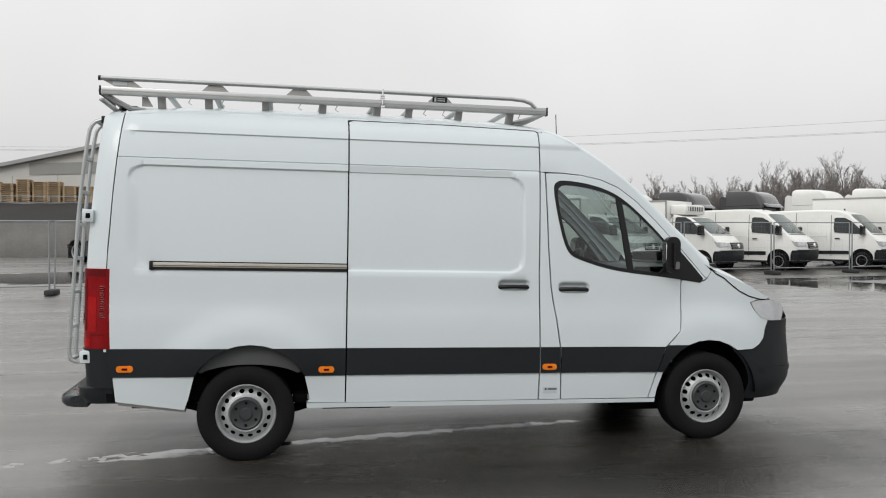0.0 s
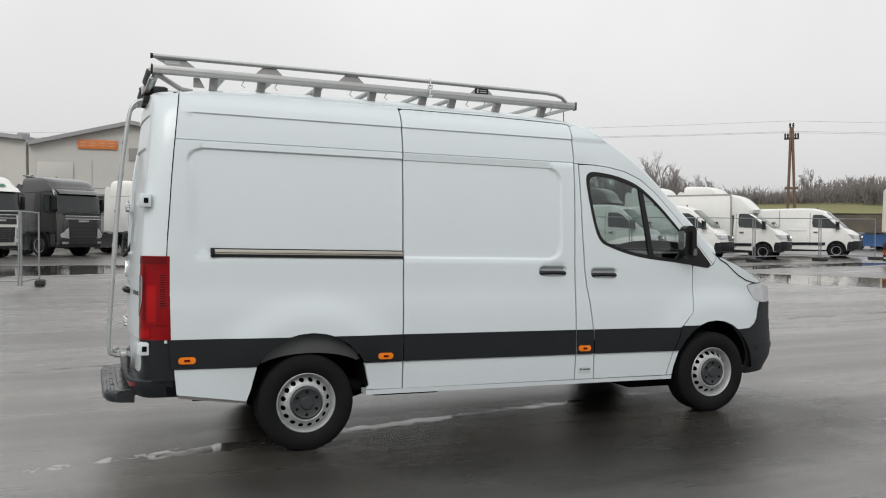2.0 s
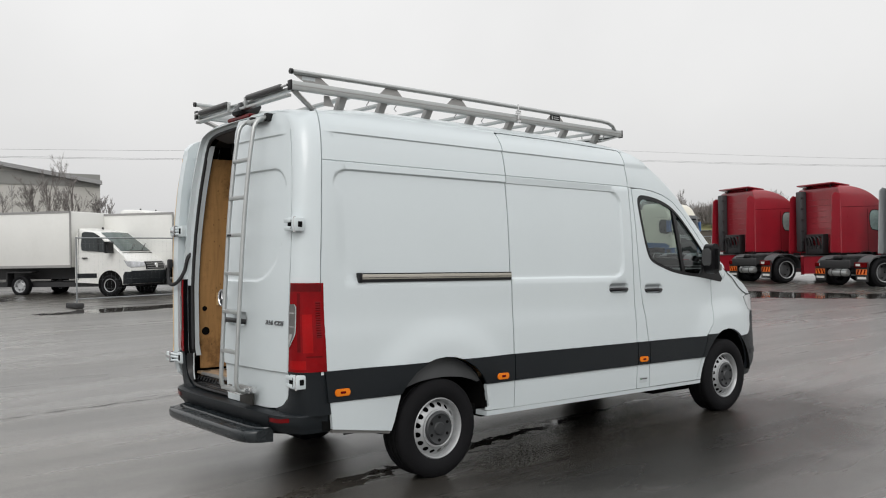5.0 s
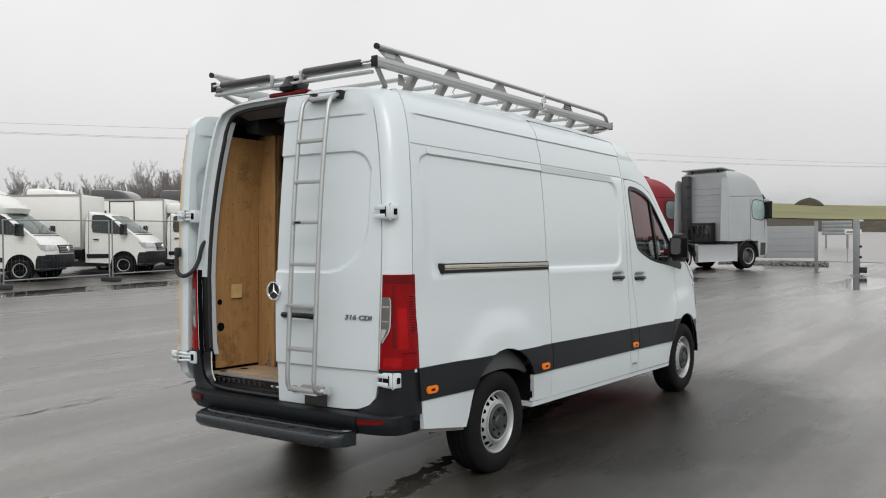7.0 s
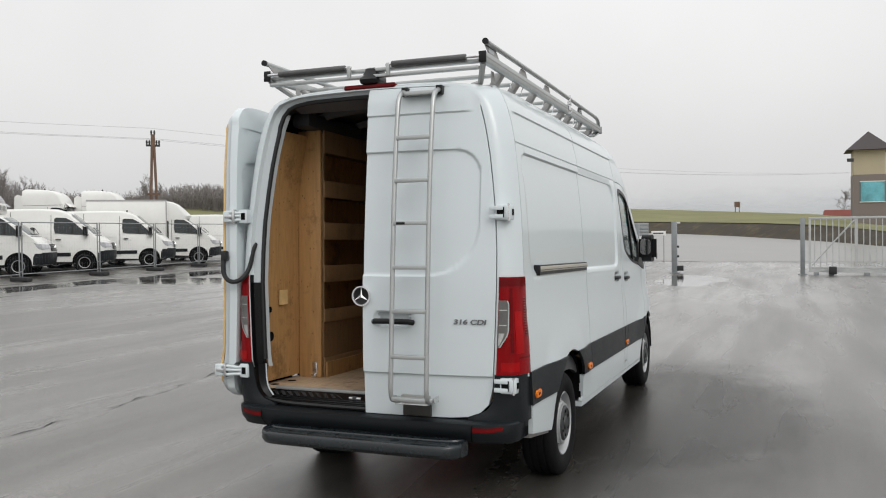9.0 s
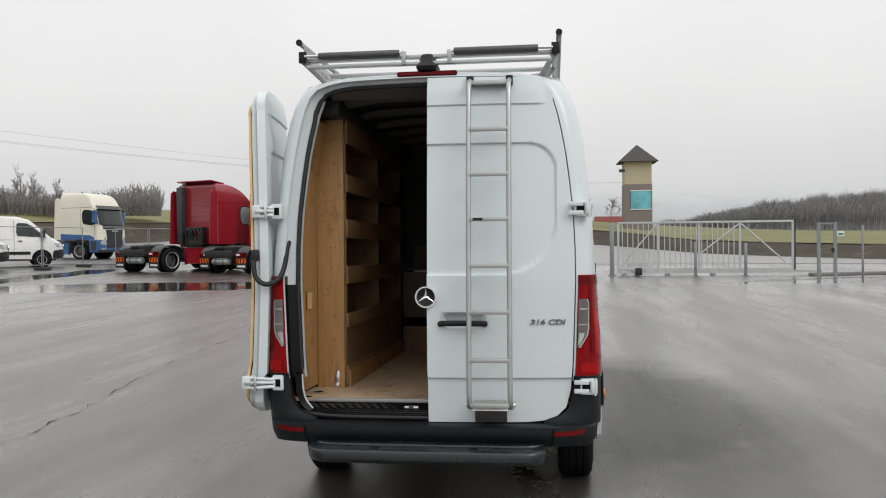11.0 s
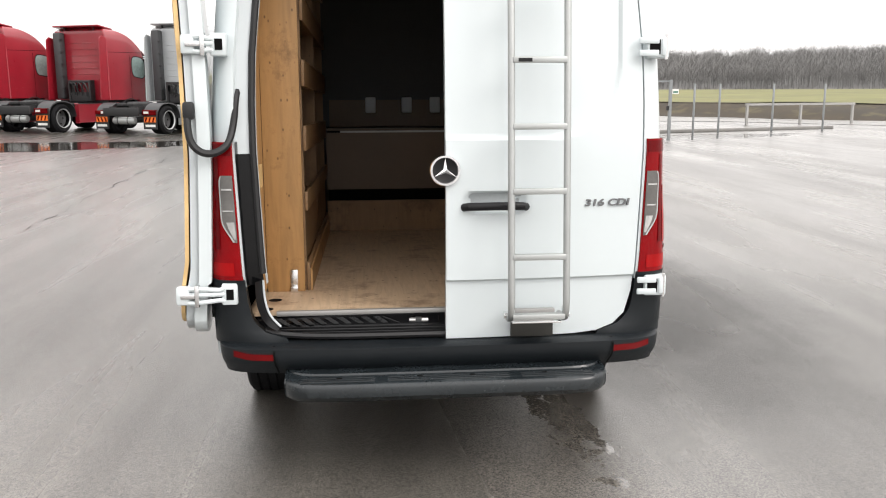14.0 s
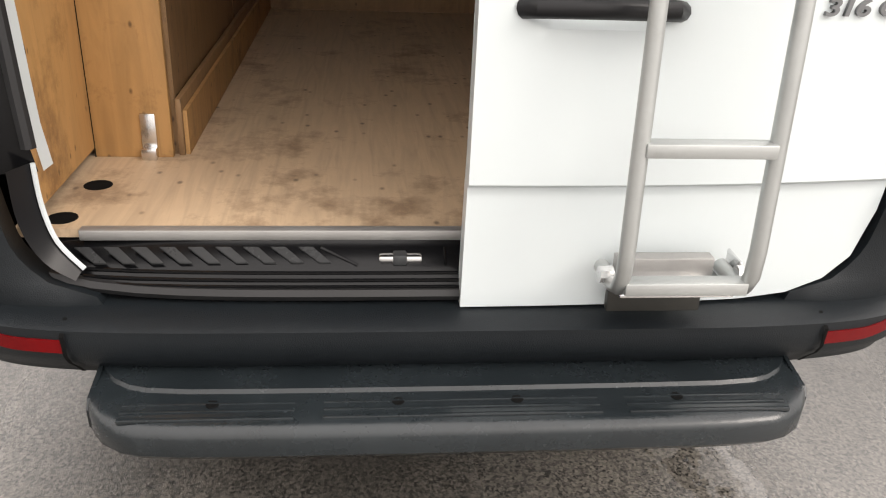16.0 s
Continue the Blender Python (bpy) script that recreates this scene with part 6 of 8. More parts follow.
TWIG = mat("bare_twigs", (0.215, 0.198, 0.188), 0.9, 0, 0.2, 2)
TIMBER = mat("brown_pole_timber", (0.155, 0.095, 0.065), 0.85, 0, 0.2, 3)
# far woods kept pale: distance haze put into the colour
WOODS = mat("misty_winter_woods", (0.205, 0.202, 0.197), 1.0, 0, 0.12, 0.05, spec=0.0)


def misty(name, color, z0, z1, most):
    """A far slope with haze in its colour; alpha fades the top into cloud."""
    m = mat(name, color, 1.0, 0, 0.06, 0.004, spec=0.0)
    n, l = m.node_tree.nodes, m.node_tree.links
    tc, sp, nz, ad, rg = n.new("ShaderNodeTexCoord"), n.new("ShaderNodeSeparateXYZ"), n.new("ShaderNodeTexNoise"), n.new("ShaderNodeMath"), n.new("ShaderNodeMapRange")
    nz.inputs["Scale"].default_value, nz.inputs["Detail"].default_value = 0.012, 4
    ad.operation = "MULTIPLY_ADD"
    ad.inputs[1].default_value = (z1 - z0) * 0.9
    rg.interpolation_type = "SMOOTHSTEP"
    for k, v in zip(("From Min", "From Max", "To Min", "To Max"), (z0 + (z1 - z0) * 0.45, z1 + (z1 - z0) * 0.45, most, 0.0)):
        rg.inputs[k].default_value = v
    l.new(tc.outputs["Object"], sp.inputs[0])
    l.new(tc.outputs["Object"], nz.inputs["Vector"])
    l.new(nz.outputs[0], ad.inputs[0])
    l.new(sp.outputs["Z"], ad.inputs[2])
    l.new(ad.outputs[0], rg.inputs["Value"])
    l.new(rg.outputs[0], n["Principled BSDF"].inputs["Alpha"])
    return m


# greys of the far slopes carry the distance haze in their colour
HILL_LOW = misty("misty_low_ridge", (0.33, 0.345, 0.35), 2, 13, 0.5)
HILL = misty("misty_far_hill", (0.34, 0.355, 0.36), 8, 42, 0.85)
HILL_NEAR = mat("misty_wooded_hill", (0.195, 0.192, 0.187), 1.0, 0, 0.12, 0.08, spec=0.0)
PLASTER = mat("beige_plaster", (0.44, 0.38, 0.27), 0.85, 0, 0.05, 0.5)
PLASTER_DARK = mat("brown_grey_plaster", (0.20, 0.17, 0.155), 0.85, 0, 0.06, 0.5)
TILES = mat("dark_roof_tiles", (0.055, 0.045, 0.045), 0.7, 0, 0.15, 1)
POSTER = mat("turquoise_poster", (0.12, 0.36, 0.42), 0.4, 0, 0.45, 0.6)
RED_ROOF = mat("faded_red_roof", (0.30, 0.10, 0.09), 0.8, 0, 0.1, 0.5)
STONES = mat("pale_gravel", (0.13, 0.126, 0.12), 0.9, 0, 0.3, 4)
ROAD = mat("wet_pale_road", (0.20, 0.195, 0.185), 0.35, 0, 0.12, 0.2)


PALE_WINDOW = mat("pale_green_glass", (0.28, 0.37, 0.35), 0.10, 0, 0.4, 1.2, spec=0.5)
DARK_RIM = mat("dark_truck_rim", (0.075, 0.076, 0.078), 0.45, 0.3, 0.2, 6)


def small_wheel(parent, x, y, q, r=0.345, w=0.22, rim=RIM):
    wheel = part("wheel", lathe([(0.0, q * 0.05), (r * 0.30, q * 0.06), (r * 0.36, q * 0.04), (r * 0.52, q * 0.03), (r * 0.58, q * 0.09), (r * 0.64, q * 0.095)], "y", 22, close=False), rim, parent)
    wheel.location = (x, y, r)
    part("tyre", lathe([(r * 0.62, -w * 0.4), (r * 0.86, -w * 0.5), (r, -w * 0.36), (r, w * 0.36), (r * 0.86, w * 0.5), (r * 0.62, w * 0.4)], "y", 26, close=False), TYRE, wheel)
    for k in range(6):
        a = k * math.tau / 6
        part("rim_hole", lathe([(0.0, q * 0.058), (r * 0.05, q * 0.058), (r * 0.05, q * 0.02)], "y", 8, (math.cos(a) * r * 0.44, 0, math.sin(a) * r * 0.44)), GAP, wheel)
    return wheel


def rounded_body(outline, w, taper, bow, crown=0.03):
    """A van body from its side outline: bowed in front, crowned on top, edges drawn in."""
    bm = bmesh.new()
    cx = sum(p[0] for p in outline) / len(outline)
    loops = []
    for s_, inset in ((-1.0, 0.075), (-0.985, 0.03), (-0.93, 0.0), (-0.75, 0.0), (-0.4, 0.0), (0.0, 0.0), (0.4, 0.0), (0.75, 0.0), (0.93, 0.0), (0.985, 0.03), (1.0, 0.075)):
        row = []
        for x, z in outline:
            dx = inset if x < cx - 1 else -inset
            top = smooth(1.5, 2.1, z)
            zz = z - crown * s_ * s_ * top - inset * top
            xx = (x + dx if abs(x - cx) > 1.2 else x) - bow(x) * abs(s_) ** 3
            row.append(bm.verts.new((xx, s_ * w / 2 * taper(z), zz)))
        loops.append(row)
    n = len(outline)
    for p, q in zip(loops, loops[1:]):
        for k in range(n):
            bm.faces.new((p[k], p[(k + 1) % n], q[(k + 1) % n], q[k]))
    bm.faces.new(loops[0][::-1])
    bm.faces.new(loops[-1])
    bmesh.ops.recalc_face_normals(bm, faces=bm.faces)
    return bm


def far_van(m, label, paint=TRUCK_WHITE, height=2.34, rear=-4.55, box=None, dark_bumper=True, spoiler=False, cooler=False, wb=3.55, nose=0.98, group="parked vans", band=True):
    """A delivery van, or a chassis cab with a box; own axes: front axle at 0, x ahead."""
    v = thing("delivery_van" if not box else "box_van", label, "van", group, m)
    cab_rear = rear if not box else -1.25
    cab_h = height if not box else min(height, 2.32)
    tap = curve_of([(0.3, 0.97), (0.8, 1.0), (1.3, 0.99), (2.0, 0.93), (2.6, 0.86)])
    bow = curve_of([(-1.2, 0.0), (-0.5, 0.03), (0.4, 0.10), (0.9, 0.26), (1.1, 0.28)])
    wt, wbm = (-0.50, min(2.16, cab_h - 0.12)), (0.42, 1.34)
    prof = [(cab_rear, 0.42), (cab_rear, 1.3), (cab_rear + 0.02, cab_h - 0.16), (cab_rear + 0.10, cab_h - 0.03), (-1.7 if not box else -1.15, cab_h), (-1.0, cab_h - 0.02), (-0.72, cab_h - 0.10), wt, (-0.05, (wt[1] + wbm[1]) / 2 + 0.02), wbm, (0.60, 1.25), (nose - 0.20, 1.13), (nose - 0.06, 1.02), (nose, 0.84), (nose, 0.52), (nose - 0.06, 0.36), (0.45, 0.34)]
    part("body", rounded_body(prof, 1.98, tap, bow), paint, v)
    hw = lambda z: 0.99 * tap(z)

    def face(y, z, off=0.012):
        """A point of the van's front."""
        x = curve_of([(0.34, nose - 0.06), (0.52, nose), (0.84, nose), (1.02, nose - 0.06), (1.13, nose - 0.20), (1.25, 0.60), (1.34, 0.42)])(z)
        return (x + off - bow(x) * abs(y / 0.98) ** 3, y, z + off * 0.4)

    for q in (-1, 1):
        for x in (0, -wb):
            if box and x < 0:
                continue
            part("wheel_arch", lathe([(0.0, q * 0.004), (0.42, q * 0.004), (0.42, -q * 0.05)], "y", 22, (x, q * 0.985, 0.37)), GAP, v)
        for x in (0, -wb):
            small_wheel(v, x, q * 0.91, q, 0.325)
        win = [(-1.00, 1.42), (-1.04, 1.60), (-1.02, 1.96), (-0.94, 2.00), (-0.62, 1.98), (-0.40, 1.86), (-0.10, 1.58), (0.12, 1.34), (-0.3, 1.36)]
        part("side_window", patch([win], lambda x, z: (x, q * (hw(z) + 0.006), z), 0.4, (), (), 0.006, (0, -q, 0)), DARK_WINDOW, v, "dark side window")
        part("window_bar", patch([[(-0.42, 1.38), (-0.38, 1.38), (-0.42, 1.86), (-0.46, 1.88)]], lambda x, z: (x, q * (hw(z) + 0.010), z), 0.4, (), (), 0), BLACK, v)
        part("mirror", cubes((0.00, 0.13, q * 1.02, q * 1.21, 1.36, 1.64), bevel=0.04), BLACK, v)
        if band:
            part("side_strip", patch([[(cab_rear + 0.05, 0.56), (-0.47, 0.56), (-0.47, 0.70), (cab_rear + 0.05, 0.70)]], lambda x, z: (x, q * (hw(z) + 0.008), z), 1.0, (), (), 0.01, (0, -q, 0)), PLASTIC, v, "dark side strip")
        part("door_handle", cubes((-0.98, -0.80, q * (hw(1.2)), q * (hw(1.2) + 0.03), 1.16, 1.20)), BLACK, v)
        part("headlight", grid(lambda t, u: face(q * (0.97 - 0.44 * t), 0.86 + 0.05 * t + (0.20 - 0.08 * t) * u), span(0, 1, 6), span(0, 1, 4), 0.02, (-1, 0, 0)), LAMP_CLEAR, v, "clear headlight")
        part("headlight_lens", patch([[(nose - 0.50, 1.10), (nose - 0.36, 0.90), (nose - 0.24, 0.86), (nose - 0.24, 1.02)]], lambda x, z: (x, q * (hw(z) + 0.006), z), 0.4, (), (), 0.01, (0, -q, 0)), LAMP_CLEAR, v)
        part("bumper_side", patch([[(0.44, 0.36), (nose - 0.22, 0.36), (nose - 0.24, 0.74), (0.52, 0.74), (0.46, 0.62)]], lambda x, z: (x, q * (hw(z) + 0.008), z), 0.4, (), (), 0.01, (0, -q, 0)), PLASTIC, v, "dark bumper end")
        part("door_line", patch([[(-1.14, 0.5), (-1.125, 0.5), (-1.125, 2.1), (-1.14, 2.1)]], lambda x, z: (x, q * (hw(z) + 0.002), z), 0.4, (), (), 0), GAP, v)
        if not box:
            part("door_line", patch([[(-2.50, 0.5), (-2.485, 0.5), (-2.485, 2.2), (-2.50, 2.2)]], lambda x, z: (x, q * (hw(z) + 0.002), z), 0.4, (), (), 0), GAP, v)
            # pressed crease as a flat greyer strip: its shade put into the colour
            part("pressed_line", patch([[(cab_rear + 0.3, 1.24), (-1.25, 1.24), (-1.25, 1.26), (cab_rear + 0.3, 1.26)]], lambda x, z: (x, q * (hw(z) + 0.003), z), 1.0, (), (), 0), WHITE_INNER, v)
    dn = Vector((wt[1] - wbm[1], 0, wbm[0] - wt[0])).normalized() * 0.03
    part("windscreen", grid(lambda s_, t: (wt[0] + 0.05 + (wbm[0] - wt[0] - 0.10) * t + dn.x - bow(wt[0] + (wbm[0] - wt[0]) * t) * abs(s_) ** 3 * 0.75, s_ * (0.76 + 0.10 * t), wt[1] - 0.05 - (wt[1] - wbm[1] - 0.09) * t + dn.z - 0.02 * s_ * s_), span(-1, 1, 9), span(0, 1, 5)), GREEN_WINDOW, v, "green tinted windscreen")
    part("wiper", tubes([[(0.44, -0.55, 1.42), (0.22, 0.05, 1.62)], [(0.44, 0.1, 1.42), (0.22, 0.6, 1.62)]], 0.012, 5), BLACK, v)
    part("bumper", grid(lambda y, z: face(y, z, 0.02), span(-0.97, 0.97, 13), span(0.36, 0.76 if dark_bumper else 0.55, 4), 0.05, (-1, 0, 0)), PLASTIC, v, "dark plastic bumper")
    part("grille", grid(lambda y, z: face(y, z, 0.016), span(-0.50, 0.50, 7), span(0.80, 1.04, 4), 0.02, (-1, 0, 0)), BLACK, v, "black grille")
    for k in range(3):
        part("grille_bar", grid(lambda y, z: face(y, z, 0.030), span(-0.48, 0.48, 7), (0.83 + 0.07 * k, 0.85 + 0.07 * k)), ALU_DULL, v)
    part("grille_badge", lathe([(0.0, nose + 0.050), (0.075, nose + 0.050), (0.08, nose + 0.02)], "x", 18, (-0.02, 0, 0.93)), CHROME, v)
    part("bonnet_line", grid(lambda y, z: face(y, z, 0.004), span(-0.88, 0.88, 9), (1.315, 1.335)), GAP, v)
    part("roof_lamp", cubes((-0.95, -0.90, -0.02, 0.02, cab_h - 0.05, cab_h + 0.03)), BLACK, v)
    part("underbody", cubes((rear if not box else -wb - 1.0, 0.6, -0.80, 0.80, 0.28, 0.44)), FRAME_BLACK, v)
    if box:
        bl, bh, b0 = box
        body = part("box_body", cubes((-1.34 - bl, -1.34, -1.06, 1.06, b0, bh), bevel=0.03), BOX_WHITE, v, "plain white box body")
        part("box_edge", cubes((-1.37, -1.32, -1.072, -1.03, b0, bh + 0.01)), ALU_DULL, body, "grey box edge profile")
        part("box_edge", cubes((-1.34 - bl, -1.34, -1.072, -1.05, bh - 0.06, bh + 0.012)), ALU_DULL, body, "grey box edge profile")
        part("box_edge", cubes((-1.34 - bl, -1.34, -1.072, -1.05, b0 - 0.01, b0 + 0.07)), ALU_DULL, body, "grey box edge profile")
        part("chassis", cubes((-1.3 - bl, -0.9, -0.45, 0.45, 0.52, b0)), FRAME_BLACK, v)
        part("rear_guard", cubes((-wb - 0.45, -wb + 0.45, -1.02, -0.70, 0.74, 0.78), (-wb - 0.5, -wb - 0.45, -1.02, -0.70, 0.30, 0.78)), FRAME_BLACK, v)
    if spoiler:
        bh = box[1]
        out = [(-1.33, cab_h - 0.12), (-1.33, bh - 0.03), (-1.08, bh - 0.07), (-0.82, bh - 0.19), (-0.58, bh - 0.40), (-0.40, cab_h + 0.14), (-0.30, cab_h + 0.03), (-0.36, cab_h - 0.12)]
        part("roof_spoiler", rounded_body(out, 1.98, curve_of([(cab_h - 0.2, 0.92), (bh, 1.0)]), curve_of([(-1.3, 0.0), (-0.9, 0.05), (-0.3, 0.28)]), 0.02), paint, v, "white roof wind spoiler")
    if cooler:
        unit = part("cooling_unit", cubes((-1.33, -0.66, -0.80, 0.80, cab_h - 0.04, cab_h + 0.34), bevel=0.10), BOX_WHITE, v, "white roof cooling unit")
        part("cooling_grille", cubes((-0.68, -0.650, -0.62, 0.62, cab_h + 0.10, cab_h + 0.26)), GREY_PLASTIC, unit)
        for k in range(7):
            part("grille_bar", cubes((-0.652, -0.642, -0.60 + 0.19 * k, -0.54 + 0.19 * k, cab_h + 0.09, cab_h + 0.27)), BOX_WHITE, unit)
        for c in ((-2.42, -2.38, -1.075, -1.06, 0.95, 2.55), (-3.30, -3.26, -1.075, -1.06, 0.95, 2.55), (-3.26, -2.42, -1.075, -1.06, 2.52, 2.55)):
            part("side_door_frame", cubes(c), FRAME_BLACK, v, "dark side door frame")
    return v


def tractor(m, label, paint, chassis_paint=FRAME_BLACK, roof_h=3.75, flap=True, skirt=None, low=None, bars=None, group="parked tractor units", mirror=BLACK, visor=False, light=False, split=False, boxy=True):
    """A two-axle tractor unit; own axes: rear axle at 0, x ahead, front axle at 3.7."""
    v = thing("tractor_unit", label, "truck", group, m)
    F, cr, cf = 3.7, 2.55, 5.05
    rh = roof_h
    fx = curve_of([(0.40, cf - 0.10), (0.55, cf), (0.8, cf + 0.04), (1.6, cf + 0.03), (1.9, cf), (2.4, cf - 0.10), (2.85, cf - 0.21), (3.02, cf - 0.30), *(((rh - 0.45, cf - 0.44), (rh - 0.24, cf - 0.62), (rh - 0.10, cf - 0.90), (rh - 0.03, cf - 1.30), (rh, cf - 1.90)) if boxy else ((rh - 0.45, cf - 0.62), (rh - 0.24, cf - 0.98), (rh - 0.10, cf - 1.40), (rh - 0.03, cf - 1.80), (rh, cf - 2.10)))])
    wz = curve_of([(0.40, 1.20), (0.6, 1.235), (1.2, 1.245), (2.7, 1.235), (rh - 0.50, 1.20), (rh - 0.25, 1.165), (rh - 0.08, 1.09), (rh - 0.02, 1.02), (rh, 0.93)])

    def front(y, z, off=0.012):
        """A point of the cab's front, bowed and rounded at its corners."""
        f = min(1.0, abs(y) / wz(z))
        return (fx(z) + off - 0.05 * f * f - 0.20 * f**11, y * (1 + off / 2), z)

    YS = [-1, -0.985, -0.96, -0.92, -0.86, -0.76, -0.6, -0.3, 0, 0.3, 0.6, 0.76, 0.86, 0.92, 0.96, 0.985, 1]

    def shell(zs, back):
        """A closed shell from rear edge to front between heights."""
        bm = bmesh.new()
        rows = []
        for z in zs:
            w, b = wz(z), back + 0.12 * smooth(rh - 0.12, rh, z)
            side = [b + 0.02, (b + fx(z)) / 2 - 0.2]
            pts = [(b, -w + 0.03), *[(x, -w) for x in side]] + [front(y * w, z, 0)[:2] for y in YS] + [(x, w) for x in side[::-1]] + [(b, w - 0.03)]
            rows.append([bm.verts.new((x, y, z)) for x, y in pts])
        n_ = len(rows[0])
        for a, b in zip(rows, rows[1:]):
            for k in range(n_):
                bm.faces.new((a[k], a[(k + 1) % n_], b[(k + 1) % n_], b[k]))
        bm.faces.new(rows[0][::-1])
        bm.faces.new(rows[-1])
        bmesh.ops.recalc_face_normals(bm, faces=bm.faces)
        return bm

    cab = part("cab", shell([1.10, 1.3, 1.6, 1.9, 2.2, 2.5, 2.85, 3.02, 3.15, rh - 0.45, rh - 0.34, rh - 0.24, rh - 0.16, rh - 0.10, rh - 0.06, rh - 0.03, rh - 0.01, rh], cr), paint, v, shade=30)
    part("lower_front", shell([0.42, 0.55, 0.8, 1.10], 4.30), low or paint, v, "lower cab front and step", shade=30)
    part("cab_floor", cubes((cr + 0.05, cf - 0.3, -1.1, 1.1, 0.98, 1.10)), FRAME_BLACK, v, "dark cab underside")
    # rear wall: pressings, hatch, intake column, air lines
    for k in range(6):
        for y0, y1 in ((-0.78, -0.12), (-0.02, 0.52)):
            part("rear_pressing", cubes((cr - 0.014, cr + 0.01, y0, y1, 2.05 + 0.23 * k, 2.075 + 0.23 * k), bevel=0.006), paint, cab)
    part("rear_hatch", cubes((cr - 0.012, cr + 0.01, -1.02, -0.86, 1.72, 2.06), bevel=0.006), paint, cab)
    intake = part("air_intake", cubes((cr - 0.30, cr - 0.01, 0.62, 0.94, 1.15, rh - 0.16), bevel=0.05), GREY_PLASTIC, v, "black upright air intake")
    for k in range(5):
        part("intake_clip", cubes((cr - 0.315, cr - 0.20, 0.58, 0.64, 1.5 + 0.45 * k, 1.58 + 0.45 * k), bevel=0.01), FRAME_BLACK, intake)
    rackp = part("line_rack", cubes((2.22, 2.5, -0.62, -0.54, 1.05, 1.80), (2.22, 2.5, 0.30, 0.38, 1.05, 1.80), (2.22, 2.5, -0.62, 0.38, 1.74, 1.84), (2.26, 2.5, -0.50, 0.28, 1.05, 1.40), bevel=0.02), FRAME_BLACK, v, "black rack of coiled air lines")
    for c in (-0.38, -0.16, 0.06, 0.20):
        part("air_line", tubes([[(2.22 - 0.05 * math.sin(a), c + 0.10 * math.cos(a), 1.50 + 0.24 * math.sin(a)) for a in span(0, math.tau, 17)]], 0.028, 5), FRAME_BLACK, rackp)
    for q in (-1, 1):
        part("side_fairing", plate([(cr - 0.46, 1.12), (cr + 0.02, 1.12), (cr + 0.02, rh - 0.36), (cr - 0.22, rh - 0.30), (cr - 0.36, rh - 0.42)], q * 1.17, q * 1.215, "y", 0.012), paint, v, "cab side fairing")
        skin = lambda x, z, o=0.004: (x, q * (wz(z) + o), z)
        win = chaikin([(cr + 1.38, 2.02), (cr + 1.36, 2.72), (cr + 1.75, 2.74), (cf - 0.42, 2.66), (cf - 0.34, 2.34), (cf - 0.36, 2.06), (cf - 0.52, 1.93), (cr + 1.7, 1.97)])
        part("window_surround", patch([win], lambda x, z: (cf - 0.72 + (x - cf + 0.72) * 1.07, q * (wz(z) + 0.003), 2.34 + (z - 2.34) * 1.09), 0.5, (), (), 0.004, (0, -q, 0)), BLACK, v)
        part("side_window", patch([win], lambda x, z: skin(x, z, 0.008), 0.5, (), (), 0.004, (0, -q, 0)), PALE_WINDOW if light else DARK_WINDOW, v, "tinted cab door window")
        for ring in ([(cr + 1.26, 1.15), (cr + 1.275, 1.15), (cr + 1.275, 2.80), (cr + 1.26, 2.80)], [(cr + 0.05, 2.86), (cf - 0.5, 2.90), (cf - 0.5, 2.915), (cr + 0.05, 2.875)], [(cf - 0.42, 1.15), (cf - 0.405, 1.15), (cf - 0.36, 2.0), (cf - 0.375, 2.0)]):
            part("cab_line", patch([ring], skin, 0.6, (), (), 0), GAP, v)
        part("pressed_swoosh", patch([[(cr + 0.25, 1.42), (cf - 0.55, 1.60), (cf - 0.55, 1.63), (cr + 0.25, 1.46)]], skin, 0.6, (), (), 0.01, (0, -q, 0)), paint, cab)
        mir = part("mirror", cubes((cf - 0.38, cf - 0.22, q * 1.28, q * 1.44, 2.06, 2.64), bevel=0.05), mirror, v, "tall door mirror")
        for za, zb in ((2.74, 2.60), (2.00, 2.10)):
            part("mirror_arm", tubes([[(cf - 0.45, q * 1.20, za), (cf - 0.30, q * 1.37, za), (cf - 0.30, q * 1.37, zb)]], 0.022, 6), BLACK, mir)
        for x, r in ((F, 0.50), (0, 0.50)):
            wh = small_wheel(v, x, q * (1.08 if x else 1.0), q, r, 0.32 if x else 0.55, DARK_RIM)
            yo = q * (0.165 if x else 0.285)
            part("rim_ring", lathe([(r * 0.60, yo - q * 0.03), (r * 0.655, yo - q * 0.02), (r * 0.665, yo + q * 0.004), (r * 0.62, yo - q * 0.006), (r * 0.60, yo - q * 0.03)], "y", 30, close=False), RIM, wh, "bright steel rim edge")
        part("front_arch", grid(lambda a, y: (F + 0.60 * math.cos(a), y, 0.54 + 0.62 * math.sin(a)), span(radians(-6), radians(186), 17), (q * 0.85, q * 1.262), 0.03, (0, 0, -1)), GREY_PLASTIC, v, "dark front wheel arch")
        part("arch_back", lathe([(0.0, 0.0), (0.60, 0.0)], "y", 20, (F, q * 0.86, 0.55), close=False), GAP, v)
        part("rear_mudguard", grid(lambda a, y: (0.66 * math.copysign(abs(math.cos(a)) ** 0.8, math.cos(a)), y, 0.50 + 0.60 * abs(math.sin(a)) ** 0.75), span(radians(4), radians(178), 19), (q * 0.70, q * 1.27), 0.04, (0, 0, -1)), GREY_PLASTIC, v, "black rear mudguard")
        part("mud_flap", cubes((-0.70, -0.67, q * 0.72, q * 1.26, 0.20, 0.84)), FRAME_BLACK, v)
